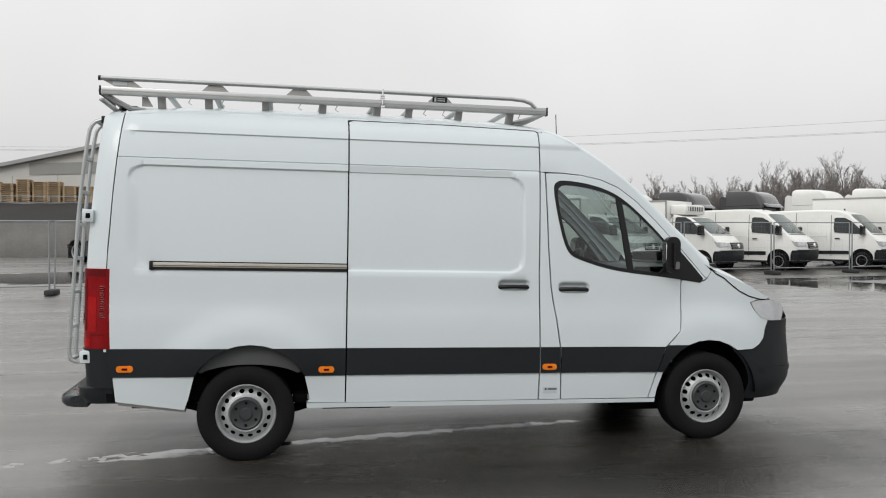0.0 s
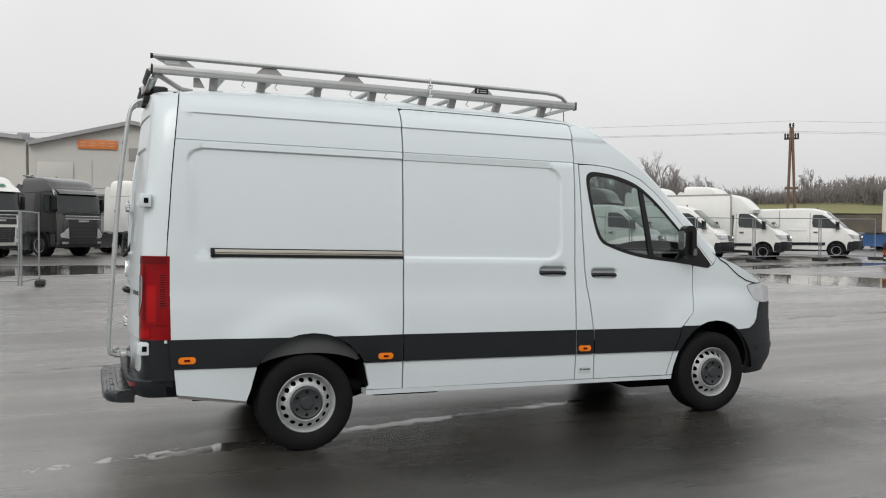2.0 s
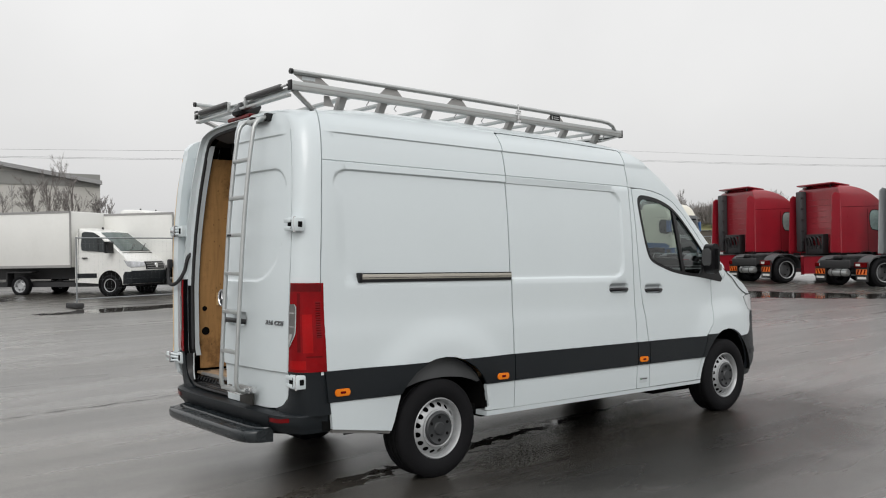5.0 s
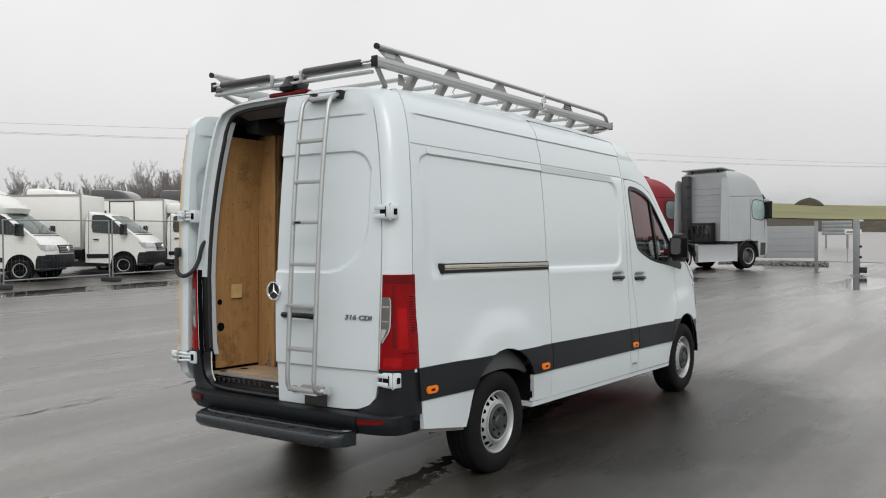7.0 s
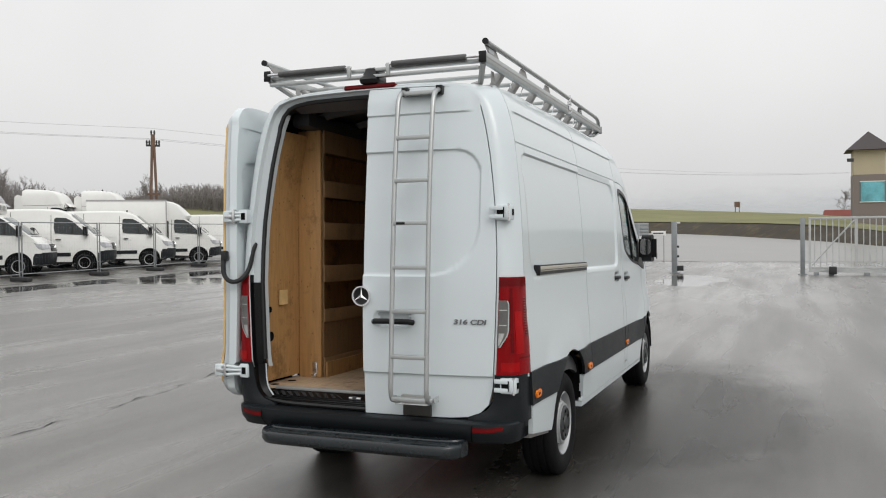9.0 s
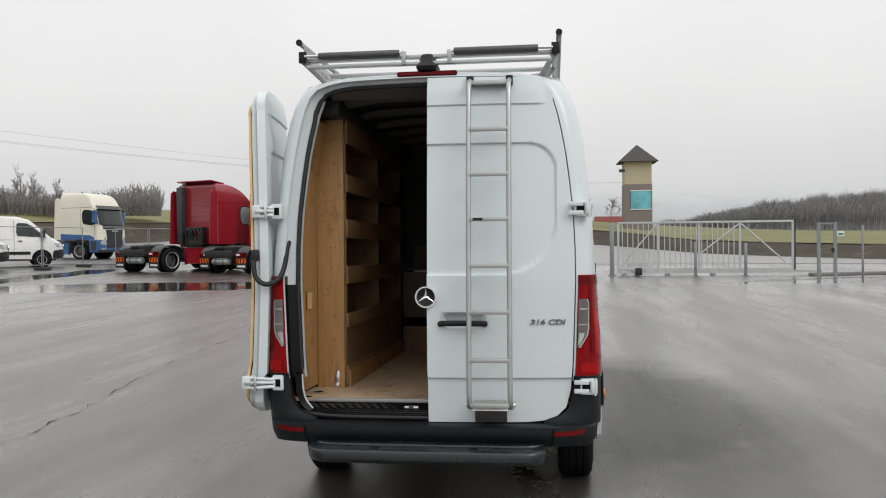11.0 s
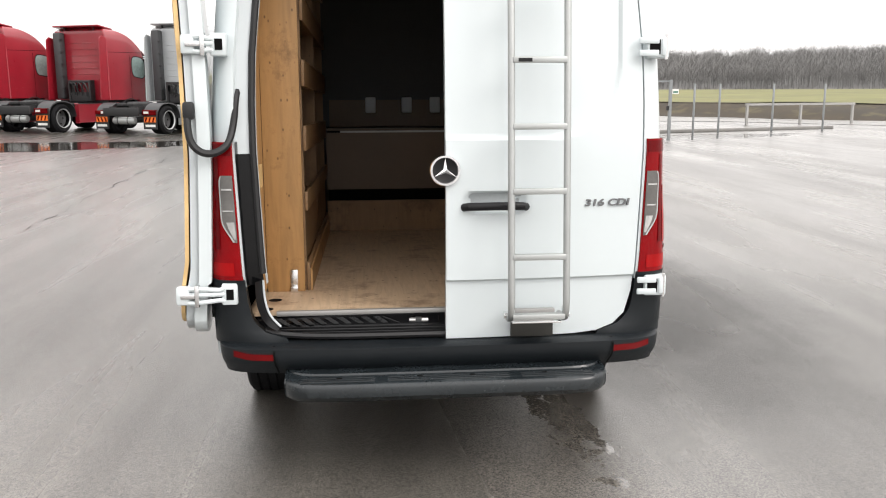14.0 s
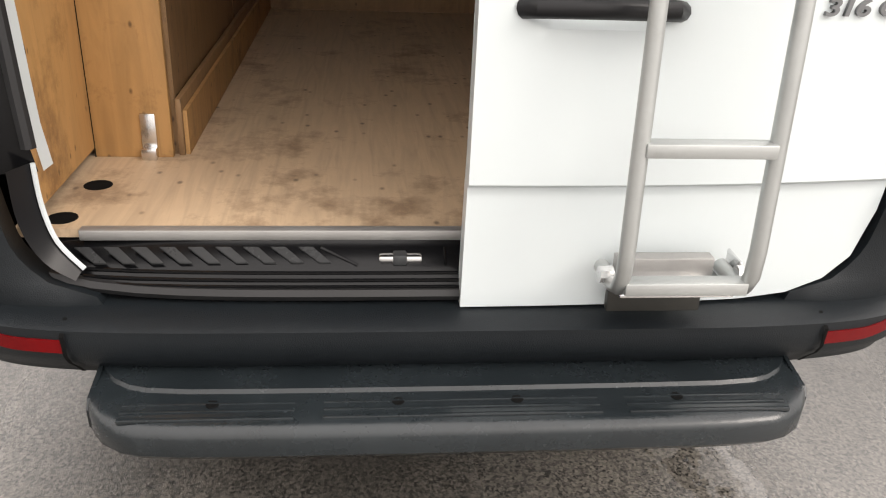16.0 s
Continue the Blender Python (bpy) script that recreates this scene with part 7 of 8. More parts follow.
        tail = part("tail_lamp", cubes((-0.75, -0.66, q * 0.74, q * 1.24, 0.70, 0.84), bevel=0.02), DARK_RED_LENS, v, "red tail lamp")
        part("lamp_field", cubes((-0.756, -0.75, q * 0.78, q * 0.98, 0.73, 0.81)), BOX_WHITE, tail)
        plate_ = part("reflective_plate", cubes((-0.715, -0.70, q * 0.76, q * 1.23, 0.44, 0.62)), REFLEX, v, "orange and red hazard plate")
        for k in range(3):
            part("plate_stripe", plate([(q * (0.78 + 0.15 * k), 0.45), (q * (0.84 + 0.15 * k), 0.45), (q * (0.90 + 0.15 * k), 0.61), (q * (0.84 + 0.15 * k), 0.61)], -0.719, -0.715, "x"), DARK_RED_LENS, plate_)
        part("flap_bar", cubes((-0.706, -0.70, q * 0.80, q * 1.20, 0.28, 0.36)), BOX_WHITE, v, "pale bar on the flap")
        part("side_skirt", cubes((0.80, 3.02, q * 1.12, q * 1.23, 0.32, 0.98), bevel=0.03), skirt or GREY_PLASTIC, v, "side skirt over the tank")
        part("step_well", patch([[(4.42, 0.52), (4.72, 0.52), (4.74, 1.02), (4.42, 1.02)]], lambda x, z: (x, q * (wz(z) + 0.004), z), 0.6, (), (), 0), GREY_PLASTIC, v)
        if low:
            part("lower_paint", patch([[(2.56, 1.11), (cf - 0.40, 1.11), (cf - 0.40, 1.22), (4.4, 1.36), (2.56, 1.45)]], skin, 0.6, (), (), 0), low, v, "coloured lower cab")
    # front face
    MASK = FRAME_BLACK if visor or bars else paint
    ws = part("windscreen", grid(lambda f, z: front(f * (wz(z) - 0.075), z, 0.016), span(-1, 1, 13), span(1.92, 2.80, 6)), DARK_WINDOW, v, "dark windscreen")
    part("screen_surround", grid(lambda f, z: front(f * (wz(z) - 0.03), z, 0.009), span(-1, 1, 13), span(1.84, 2.88, 6)), BLACK, v, "black windscreen surround")
    part("sun_visor", grid(lambda f, t: (front(f * 1.12, 2.80 + 0.20 * t, 0.04)[0] + 0.13 * (1 - t), f * 1.14, 2.80 + 0.20 * t), span(-1, 1, 11), span(0, 1, 4), 0.02, (-1, 0, 0)), GREY_PLASTIC if visor else paint, v, "visor over the windscreen")
    for y0, y1 in ((-0.9, -0.1), (0.0, 0.8)):
        part("wiper", tubes([[front(y0, 1.94, 0.03), front(y1, 2.02, 0.03)]], 0.014, 5), BLACK, v)
    low_top = 1.30 if split else 1.66
    gr = part("grille", grid(lambda f, z: front(f * (0.66 + 0.10 * (z - 0.6)), z, 0.018), span(-1, 1, 9), span(0.66, low_top, 6), 0.02, (-1, 0, 0)), FRAME_BLACK, v, "black slatted grille")
    for k in range(6):
        z = 0.72 + (low_top - 0.78) * k / 5.5
        part("grille_slat", grid(lambda f, t: front(f * 0.64, z + 0.03 * t, 0.034), span(-1, 1, 7), (0, 1), 0.015, (-1, 0, 0)), GREY_PLASTIC, gr)
    part("front_panel", grid(lambda f, z: front(f * (0.80 if split else 1.0), z, 0.016), span(-1, 1, 9), span(1.42 if split else 1.70, 1.80, 3), 0.01, (-1, 0, 0)), FRAME_BLACK if split else MASK, v)
    part("badge_bar", grid(lambda f, z: front(f * 0.95, z, 0.03), span(-1, 1, 9), (1.80, 1.83)), ALU, v)
    part("badge_bar", grid(lambda f, z: front(f * 0.95, z, 0.03), span(-1, 1, 9), (1.665, 1.70)), ALU, v)
    part("badge_bar", grid(lambda f, z: front(f * 0.28, z, 0.034), span(-1, 1, 5), (1.55, 1.62)), ALU, v)
    for q in (-1, 1):
        part("headlight", patch([[(q * 0.78, 0.80), (q * 1.14, 0.86), (q * 1.15, 1.00), (q * 1.02, 1.10), (q * 0.86, 1.26), (q * 0.80, 1.26)]], lambda y, z: front(y, z, 0.016), 0.12, (), (), 0.015, (-1, 0, 0)), LAMP_CLEAR, v, "clear swept headlight")
        part("fog_lamp", grid(lambda y, z: front(q * y, z, 0.02), span(0.80, 1.08, 4), (0.56, 0.66), 0.015, (-1, 0, 0)), LAMP_CLEAR, v)
    part("bumper", grid(lambda f, z: front(f * wz(z) * 0.97, z, 0.02), span(-1, 1, 13), span(0.40, 0.52, 3), 0.06, (-1, 0, 0)), GREY_PLASTIC, v, "dark lower bumper")
    if bars:
        part("name_bar", grid(lambda f, z: front(f * 0.50, z, 0.10), span(-1, 1, 5), (3.02, 3.14)), bars, v, "plain bar in place of a name")
    if flap:
        bm = cubes((cr - 0.16, cr + 0.62, -1.04, 1.04, rh - 0.05, rh + 0.01), bevel=0.02)
        for p in bm.verts:
            p.co.z += 0.10 * (cr + 0.62 - p.co.x) / 0.78
        part("roof_flap", bm, paint, v, "raised roof air deflector")
        for y in (-0.7, 0.62):
            part("flap_strut", cubes((cr + 0.02, cr + 0.07, y, y + 0.05, rh - 0.35, rh + 0.12)), FRAME_BLACK, v)
    else:
        for y in (-0.75, 0.70):
            part("roof_lamp", cubes((cr + 1.0, cr + 1.08, y, y + 0.05, rh - 0.06, rh + 0.05), bevel=0.01), BLACK, v)
    # chassis
    for y in (-0.46, 0.36):
        part("chassis_rail", cubes((-0.95, 4.4, y, y + 0.10, 0.72, 0.98)), chassis_paint, v)
    part("rear_cross", cubes((-0.97, -0.88, -0.72, 0.72, 0.66, 0.94), bevel=0.02), FRAME_BLACK, v)
    part("fifth_wheel", lathe([(0.0, 1.13), (0.40, 1.13), (0.46, 1.07), (0.46, 0.98)], "z", 20, (0.15, 0, 0)), FRAME_BLACK, v, "black fifth wheel plate")
    for y in (-0.34, 0.10):
        part("fifth_wheel_ramp", cubes((-0.70, 0.0, y, y + 0.24, 0.98, 1.09), bevel=0.02), FRAME_BLACK, v)
    part("air_tank", lathe([(0.0, -0.46), (0.10, -0.44), (0.135, -0.38), (0.135, 0.38), (0.10, 0.44), (0.0, 0.46)], "y", 18, (-0.76, 0, 0.50)), ALU, v, "aluminium air tank")
    for y in (-0.22, 0.19):
        part("tank_strap", lathe([(0.139, 0.0), (0.145, 0.005), (0.145, 0.03), (0.139, 0.035)], "y", 18, (-0.76, y, 0.50), close=False), FRAME_BLACK, v)
    part("catwalk", cubes((0.9, 2.5, -1.0, 1.0, 0.94, 1.0), bevel=0.01), chassis_paint, v)
    for x in (0, F):
        part("axle", tubes([[(x, -1.0, 0.5), (x, 1.0, 0.5)]], 0.09, 8), FRAME_BLACK, v)
    return v


def parked(px, py, heading, side=0.0):
    """A pose on the yard from the place of the right-hand wheel that shows; side: half the track."""
    h = radians(heading)
    x, y = px - math.sin(h) * side, py + math.cos(h) * side
    return pose(x, y, ground_z(x, y), 0, 0, heading)


# ---- the row of white vans behind the fence ----
VH = -53
far_van(parked(5.1, 21.3, VH, 0.9), "white older box van with a dark grille behind the fence", box=(3.2, 2.66, 0.90), height=2.14, wb=3.25)
far_van(parked(8.0, 20.3, VH, 0.9), "white box van with a swept roof spoiler and black bumper", box=(4.2, 2.64, 0.86), spoiler=True, height=2.12)
far_van(parked(11.8, 20.9, VH, 0.9), "white box van with a wide chrome-barred grille", box=(4.2, 2.66, 0.86), height=2.12)
far_van(parked(15.3, 21.3, VH, 0.9), "white refrigerated van with a roof cooling unit", box=(3.6, 2.62, 0.80), height=2.12, cooler=True)
far_van(parked(18.7, 21.8, VH, 0.9), "white panel van with dark strip along its side")
far_van(parked(22.3, 21.9, VH, 0.9), "white panel van with dark strip along its side")
far_van(parked(25.6, 22.0, VH, 0.9), "white box van with a tall cab spoiler", box=(3.3, 2.86, 0.86), spoiler=True, height=2.14)
far_van(parked(30.4, 22.5, VH, 0.9), "white high panel van with a black bumper", height=2.32)

# ---- tractor units ----
tractor(parked(26.5, 7.45, -23, 1.0), "silver tractor unit seen from behind with raised roof flap", TRUCK_SILVER, skirt=TRUCK_SILVER, light=True, roof_h=3.92, boxy=False)
tractor(parked(26.7, 11.1, -23, 1.0), "dark red tractor unit with raised roof flap", TRUCK_RED, skirt=TRUCK_RED, light=True, boxy=False)
tractor(parked(26.7, 14.7, -23, 1.0), "dark red tractor unit with raised roof flap", TRUCK_RED, skirt=TRUCK_RED, light=True, boxy=False)


def front_wheel(px, py, heading):
    h = radians(heading)
    return parked(px - 3.7 * math.cos(h), py - 3.7 * math.sin(h), heading, 1.08)


tractor(front_wheel(38.3, 25.2, -95), "cream and blue tractor unit behind the fence", CREAM, flap=False, low=TRUCK_BLUE, mirror=TRUCK_BLUE, skirt=TRUCK_BLUE, visor=True)
STAR_GREEN = mat("dark_green_print", (0.02, 0.14, 0.09), 0.5)
tractor(front_wheel(-6.7, 33.2, -48), "white tractor unit with a green name bar over the screen", TRUCK_WHITE, flap=False, bars=STAR_GREEN, roof_h=3.55, split=True)
tractor(front_wheel(-3.5, 35.4, -48), "black tractor unit with chrome grille bars", TRUCK_BLACK, flap=True, roof_h=3.6)
tractor(front_wheel(0.3, 38.5, -48), "white tractor unit with a black front mask", TRUCK_WHITE, flap=False, visor=True, bars=BOX_WHITE, roof_h=3.7)
tractor(front_wheel(4.0, 39.3, -40), "cream white tractor unit with a high roof", TRUCK_WHITE, flap=False, roof_h=3.85)
for px, py, paint, lab in ((13.4, 41.8, TRUCK_WHITE, "white"), (16.4, 40.6, TRUCK_WHITE, "white"), (19.6, 39.1, TRUCK_WHITE, "white"), (22.3, 37.5, TRUCK_BLACK, "black"), (25.6, 35.9, TRUCK_BLACK, "black"), (28.6, 34.2, TRUCK_WHITE, "white"), (31.2, 32.7, TRUCK_WHITE, "white")):
    tractor(front_wheel(px, py, -55), lab + " tractor unit in the row behind the vans", paint, flap=False, roof_h=3.75, skirt=paint)

# ---- mobile fence panels ----


def fence_panel(a, b, group, h=1.70, mesh=True, lean=0.0):
    """A tubular panel from a to b, with wire mesh."""
    dx, dy = b[0] - a[0], b[1] - a[1]
    ln = math.hypot(dx, dy) - 0.12
    p = thing("mobile_fence", "galvanised mobile fence panel with wire mesh", "fence", group, pose(a[0], a[1], ground_z(*a) + 0.12, lean, 0, math.degrees(math.atan2(dy, dx))))
    for x in (0.06, 0.06 + ln):
        part("post", tubes([[(x, 0, 0), (x, 0, h)]], 0.021, 8), GALV, p)
    for z in (0.10, h - 0.02):
        part("rail", tubes([[(0.06, 0, z), (0.06 + ln, 0, z)]], 0.017, 8), GALV, p)
    bm = bmesh.new()
    for k in range(1, int(ln / 0.12)):
        x = 0.06 + k * 0.12
        tube(bm, [(x, 0, 0.1), (x, 0, h - 0.02)], 0.0009, 3)
    for k in range(1, 7):
        tube(bm, [(0.06, 0, 0.1 + k * 0.24), (0.06 + ln, 0, 0.1 + k * 0.24)], 0.0009, 3)
    tagged(part("wire_mesh", bm, GALV, p, "thin wire mesh"), kind="stuff")
    return p


def fence_foot(x, y, heading):
    f = part("rubber_block", cubes((-0.34, 0.34, -0.11, 0.11, 0, 0.13), bevel=0.03), RUBBER_FOOT)
    f.matrix_basis = pose(x, y, ground_z(x, y), 0, 0, heading)
    tagged(f, "black recycled rubber block under a fence post", "fence foot", "fence feet")


LINE = [(-0.6, 16.6), (2.8, 17.2), (6.2, 17.9), (9.8, 18.6), (13.5, 19.2), (17.0, 19.5), (20.4, 20.0), (23.8, 20.6), (27.3, 20.5), (30.8, 20.7)]
for a, b in zip(LINE[1:], LINE[2:]):
    fence_panel(a, b, "fence along the vans")
for x, y in LINE[1:]:
    fence_foot(x, y, 95)
LINE2 = [(-22.6, 12.4), (-19.1, 12.8), (-15.6, 13.3), (-12.2, 13.9), (-8.7, 14.4), (-5.2, 14.8)]
for a, b in zip(LINE2, LINE2[1:]):
    fence_panel(a, b, "fence before the halls")
fence_panel((-5.2, 14.8), (-2.9, 14.3), "fence before the halls", lean=-4)
fence_panel((-2.9, 14.2), (-2.6, 15.9), "fence before the halls")
for x, y in LINE2 + [(-2.6, 16.0)]:
    fence_foot(x, y, 90)
LINE3 = [(34.0, 20.9), (36.2, 20.2), (38.6, 19.4), (41.0, 18.4)]
for a, b in zip(LINE3, LINE3[1:]):
    fence_panel(a, b, "fence at the yard's end")

# ---- halls, bank and retaining wall ----


def hall(name, label, x0, y0, x1, y1, gable, band, deep, z0):
    """A hall whose gable wall runs from (x0, y0) to (x1, y1); gable: (fraction, height) points."""
    ang = math.atan2(y1 - y0, x1 - x0)
    ln = math.hypot(x1 - x0, y1 - y0)
    h = thing(name, label, "building", "", pose(x0, y0, z0, 0, 0, math.degrees(ang)))
    outline = [(0, 0), (ln, 0)] + [(f * ln, z) for f, z in gable[::-1]]
    part("gable_wall", plate(outline, 0, 0.3, "y"), WALL_PALE, h, "pale clad gable wall")
    part("side_wall", cubes((ln - 0.3, ln, 0.3, deep, 0, gable[-1][1])), WALL_PALE, h)
    part("side_wall", cubes((0, 0.3, 0.3, deep, 0, gable[0][1])), WALL_PALE, h)
    for (fa, za), (fb, zb) in zip(gable, gable[1:]):
        bm = bmesh.new()
        vs = [bm.verts.new(p) for p in ((fa * ln, -0.5, za), (fb * ln, -0.5, zb), (fb * ln, deep, zb), (fa * ln, deep, za))]
        up = [bm.verts.new(v.co + Vector((0, 0, 0.28))) for v in vs]
        bm.faces.new(vs)
        bm.faces.new(up[::-1])
        for k in range(4):
            bm.faces.new((vs[k], up[k], up[(k + 1) % 4], vs[(k + 1) % 4]))
        part("roof", bm, ROOF_EDGE, h, "shallow grey hall roof", smooth=False)
    for fa, fb, za, zb in band:
        part("window_band", cubes((fa * ln, fb * ln, -0.06, 0.0, za, zb)), WALL_BAND, h, "long translucent window band")
    for k in range(1, int(ln / 4)):
        part("cladding_joint", cubes((k * 4, k * 4 + 0.04, -0.02, 0.0, 0.1, min(gable[0][1], gable[-1][1]) - 0.2)), ROOF_EDGE, h)
    return h


hall_a = hall("hall_west", "pale low-gabled factory hall with window band", -24.0, 66.0, -5.6, 58.4, [(0.0, 6.3), (0.66, 8.3), (1.0, 7.5)], [(0.28, 0.90, 6.15, 7.05)], 30, 0.5)
hall_b = hall("hall_east", "pale low-gabled hall with an orange sign", -5.4, 58.0, 16.5, 58.0, [(0.0, 7.1), (0.30, 8.8), (1.0, 6.4)], [(0.295, 1.0, 6.25, 7.15)], 30, 0.5)
sign = part("name_sign", cubes((-2.30, 0.30, 57.88, 57.94, 7.50, 8.14), bevel=0.02), SIGN_ORANGE)
tagged(sign, "orange block sign on the hall wall", "sign")
SIGN_PALE = mat("pale_sign_gap", (0.50, 0.40, 0.30), 0.6, 0, 0.05, 2)
for k in range(4):
    part("sign_bar", cubes((-2.14 + 0.62 * k, -1.78 + 0.62 * k, 57.862, 57.88, 7.70, 7.75), (-2.14 + 0.62 * k, -1.78 + 0.62 * k, 57.862, 57.88, 7.89, 7.94)), SIGN_PALE, sign)
dr = part("hall_door", cubes((-4.9, -2.6, 57.9, 57.97, 4.7, 6.5), bevel=0.01), WALL_PALE)
tagged(dr, "pale upper loading hatch in the hall wall", "door")
for x, y, z, s in ((-12.6, 61.0, 8.6, 0.5), (-9.6, 60.4, 8.75, 0.6), (-5.9, 59.0, 8.0, 0.5)):
    bm = cubes((-s * 0.5, s * 0.5, -s * 0.5, s * 0.5, -0.6, s * 0.8), (-s * 0.5, s, -s * 0.5, s * 0.5, s * 0.5, s * 1.1), bevel=0.08)
    ob = part("roof_vent", bm, ROOF_EDGE)
    ob.matrix_basis = pose(x, y, z, 0, 0, 20)
    tagged(ob, "dark hooded vent on the hall roof", "roof vent", "roof vents")
# retaining wall, dark bank above it
for k in range(9):
    x = -42 + 6.0 * k
    w = part("concrete_panel", cubes((x, x + 5.96, 50.8, 51.1, 0.3, 2.75), bevel=0.03), CONCRETE)
    tagged(w, "grey concrete retaining wall panel", "retaining wall", "retaining wall panels", "structure")
bm = grid(lambda x, t: (x, 51.0 + 3.2 * t, 2.7 + 1.45 * t + 0.12 * noise.noise((x * 0.7, t * 3, 0))), span(-42, 13, 80), span(0, 1, 8))
tagged(part("bank", bm, EARTH_DARK), "dark sheeted bank above the retaining wall", "bank", kind="structure")
tagged(part("terrace", cubes((-42, 13, 54.0, 58.0, 3.8, 4.16)), CONCRETE), "concrete terrace before the halls", "terrace", kind="structure")
tagged(part("terrace_rail", cubes((-42, 13, 53.9, 53.96, 4.5, 4.56), *[(x, x + 0.06, 53.9, 53.96, 4.16, 4.5) for x in range(-42, 13, 3)]), GALV), "grey rail along the terrace edge", "rail", kind="structure")
tagged(part("wall_rail", cubes((-42, 12, 50.75, 50.82, 2.78, 2.86)), GALV), "metal rail on the retaining wall", "rail", kind="structure")
for k in range(9):
    st = thing("pallet_stack", "stack of raw wooden pallets on the terrace", "pallets", "pallet stacks", pose(-21.5 + 1.0 * k, 55.2 + 0.15 * (k % 3), 4.16, 0, 0, 2 * (k % 3)))
    rnd = random.Random(k)
    top = 1.65 - 0.10 * (k % 4) if k < 7 else 1.2
    n = int(top / 0.145)
    for j in range(n):
        part("pallet", cubes((0.02 + rnd.uniform(-0.02, 0.02), 0.92, 0, 1.1, j * 0.145 + 0.02, j * 0.145 + 0.05), (0.02, 0.92, 0.0, 1.1, j * 0.145 + 0.11, j * 0.145 + 0.135), (0.05, 0.15, 0.0, 1.1, j * 0.145 + 0.05, j * 0.145 + 0.11), (0.75, 0.9, 0.0, 1.1, j * 0.145 + 0.05, j * 0.145 + 0.11)), PALLET, st)

# ---- bare trees ----


def tree_mesh(seed, h, spread=0.5, twigs=5, depth=4):
    """Trunk and crown of a leafless tree as two meshes."""
    rnd = random.Random(seed)
    trunk, crown = bmesh.new(), bmesh.new()

    def limb(p, d, ln, r, lev):
        mid = p + d * ln * 0.5 + Vector((rnd.uniform(-1, 1), rnd.uniform(-1, 1), 0)) * ln * 0.05
        end = p + d * ln
        bm_ = trunk if lev < 2 else crown
        tube(bm_, [p, mid, end] if lev < 3 else [p, end], r, 5 if lev < 2 else 3)
        if lev >= depth:
            return
        for k in range(twigs + (9 if lev == 0 else 0)):
            f = rnd.uniform(0.34, 1.0)
            a = rnd.uniform(0, math.tau)
            out = Vector((math.cos(a), math.sin(a), 0)) * rnd.uniform(0.6, 1.0) * spread * 1.3
            nd = (d + out + Vector((0, 0, rnd.uniform(0.0, 0.45)))).normalized()
            limb(p + (end - p) * f, nd, ln * (rnd.uniform(0.20, 0.42) * (1.25 - 0.5 * f) if lev == 0 else rnd.uniform(0.38, 0.58)), max(0.010, r * 0.32), lev + 1)

    limb(Vector((0, 0, 0)), Vector((0, 0, 1)), h * 0.86, h * 0.009, 0)
    return trunk, crown


def bare_tree(seed, h, label, spread=0.5, twigs=4):
    t = thing("bare_tree", label, "tree", "bare trees")
    a, b = tree_mesh(seed, h, spread, twigs)
    part("trunk", a, BARK, t)
    part("crown", b, TWIG, t, "bare branching crown")
    return t


trees = [bare_tree(11, 13, "tall leafless tree with upswept bare branches", 0.42, 5), bare_tree(12, 12, "tall leafless tree with upswept bare branches", 0.36, 5), bare_tree(13, 10, "spreading leafless tree with fine twigs", 0.60, 5)]
rnd = random.Random(5)
spots = []
for k in range(180):
    a = 65.5 - 15.0 * k / 179 + rnd.uniform(-0.2, 0.2)
    d = rnd.uniform(105, 132)
    spots.append((0.2 + d * math.cos(radians(a)), -7 + d * math.sin(radians(a)), rnd.uniform(0.41, 0.57) * (1.0 + 0.22 * smooth(51.5, 53.5, a) * smooth(59.5, 57.5, a)), rnd.choice((0, 0, 1, 1, 2))))
spots += [(2.2, 49.3, 0.50, 2), (5.0, 48.8, 0.52, 2), (7.6, 49.0, 0.50, 0), (9.6, 48.6, 0.54, 2), (10.8, 49.5, 0.48, 1), (12.0, 49.2, 0.46, 0), (13.6, 49.5, 0.48, 2)]
for k in range(16):
    a, d = rnd.choice((41.5, 42.0, 33.5, 34.5, 35.5)) + rnd.uniform(-0.8, 0.8), rnd.uniform(97, 104)
    spots.append((-5 + d * math.cos(radians(a)), -3 + d * math.sin(radians(a)), rnd.uniform(0.24, 0.34), rnd.choice((0, 1, 2))))
spots += [(24, 100, 0.55, 2), (30, 98, 0.6, 1), (38, 96, 0.5, 2), (44, 95, 0.55, 0), (18, 102, 0.5, 1)]
first = set()
for k, (x, y, s, w) in enumerate(spots):
    m = pose(x, y, 0.4 if s > 0.36 else 4.3, 0, 0, rnd.uniform(0, 360)) @ Matrix.Diagonal((s, s, s, 1))
    if w not in first:
        first.add(w)
        trees[w].matrix_basis = m
    else:
        c = copy_thing(trees[w], pose(0, 0, 0))
        c.matrix_basis = m

# brush along the grassy bank
bm = bmesh.new()
rnd = random.Random(8)
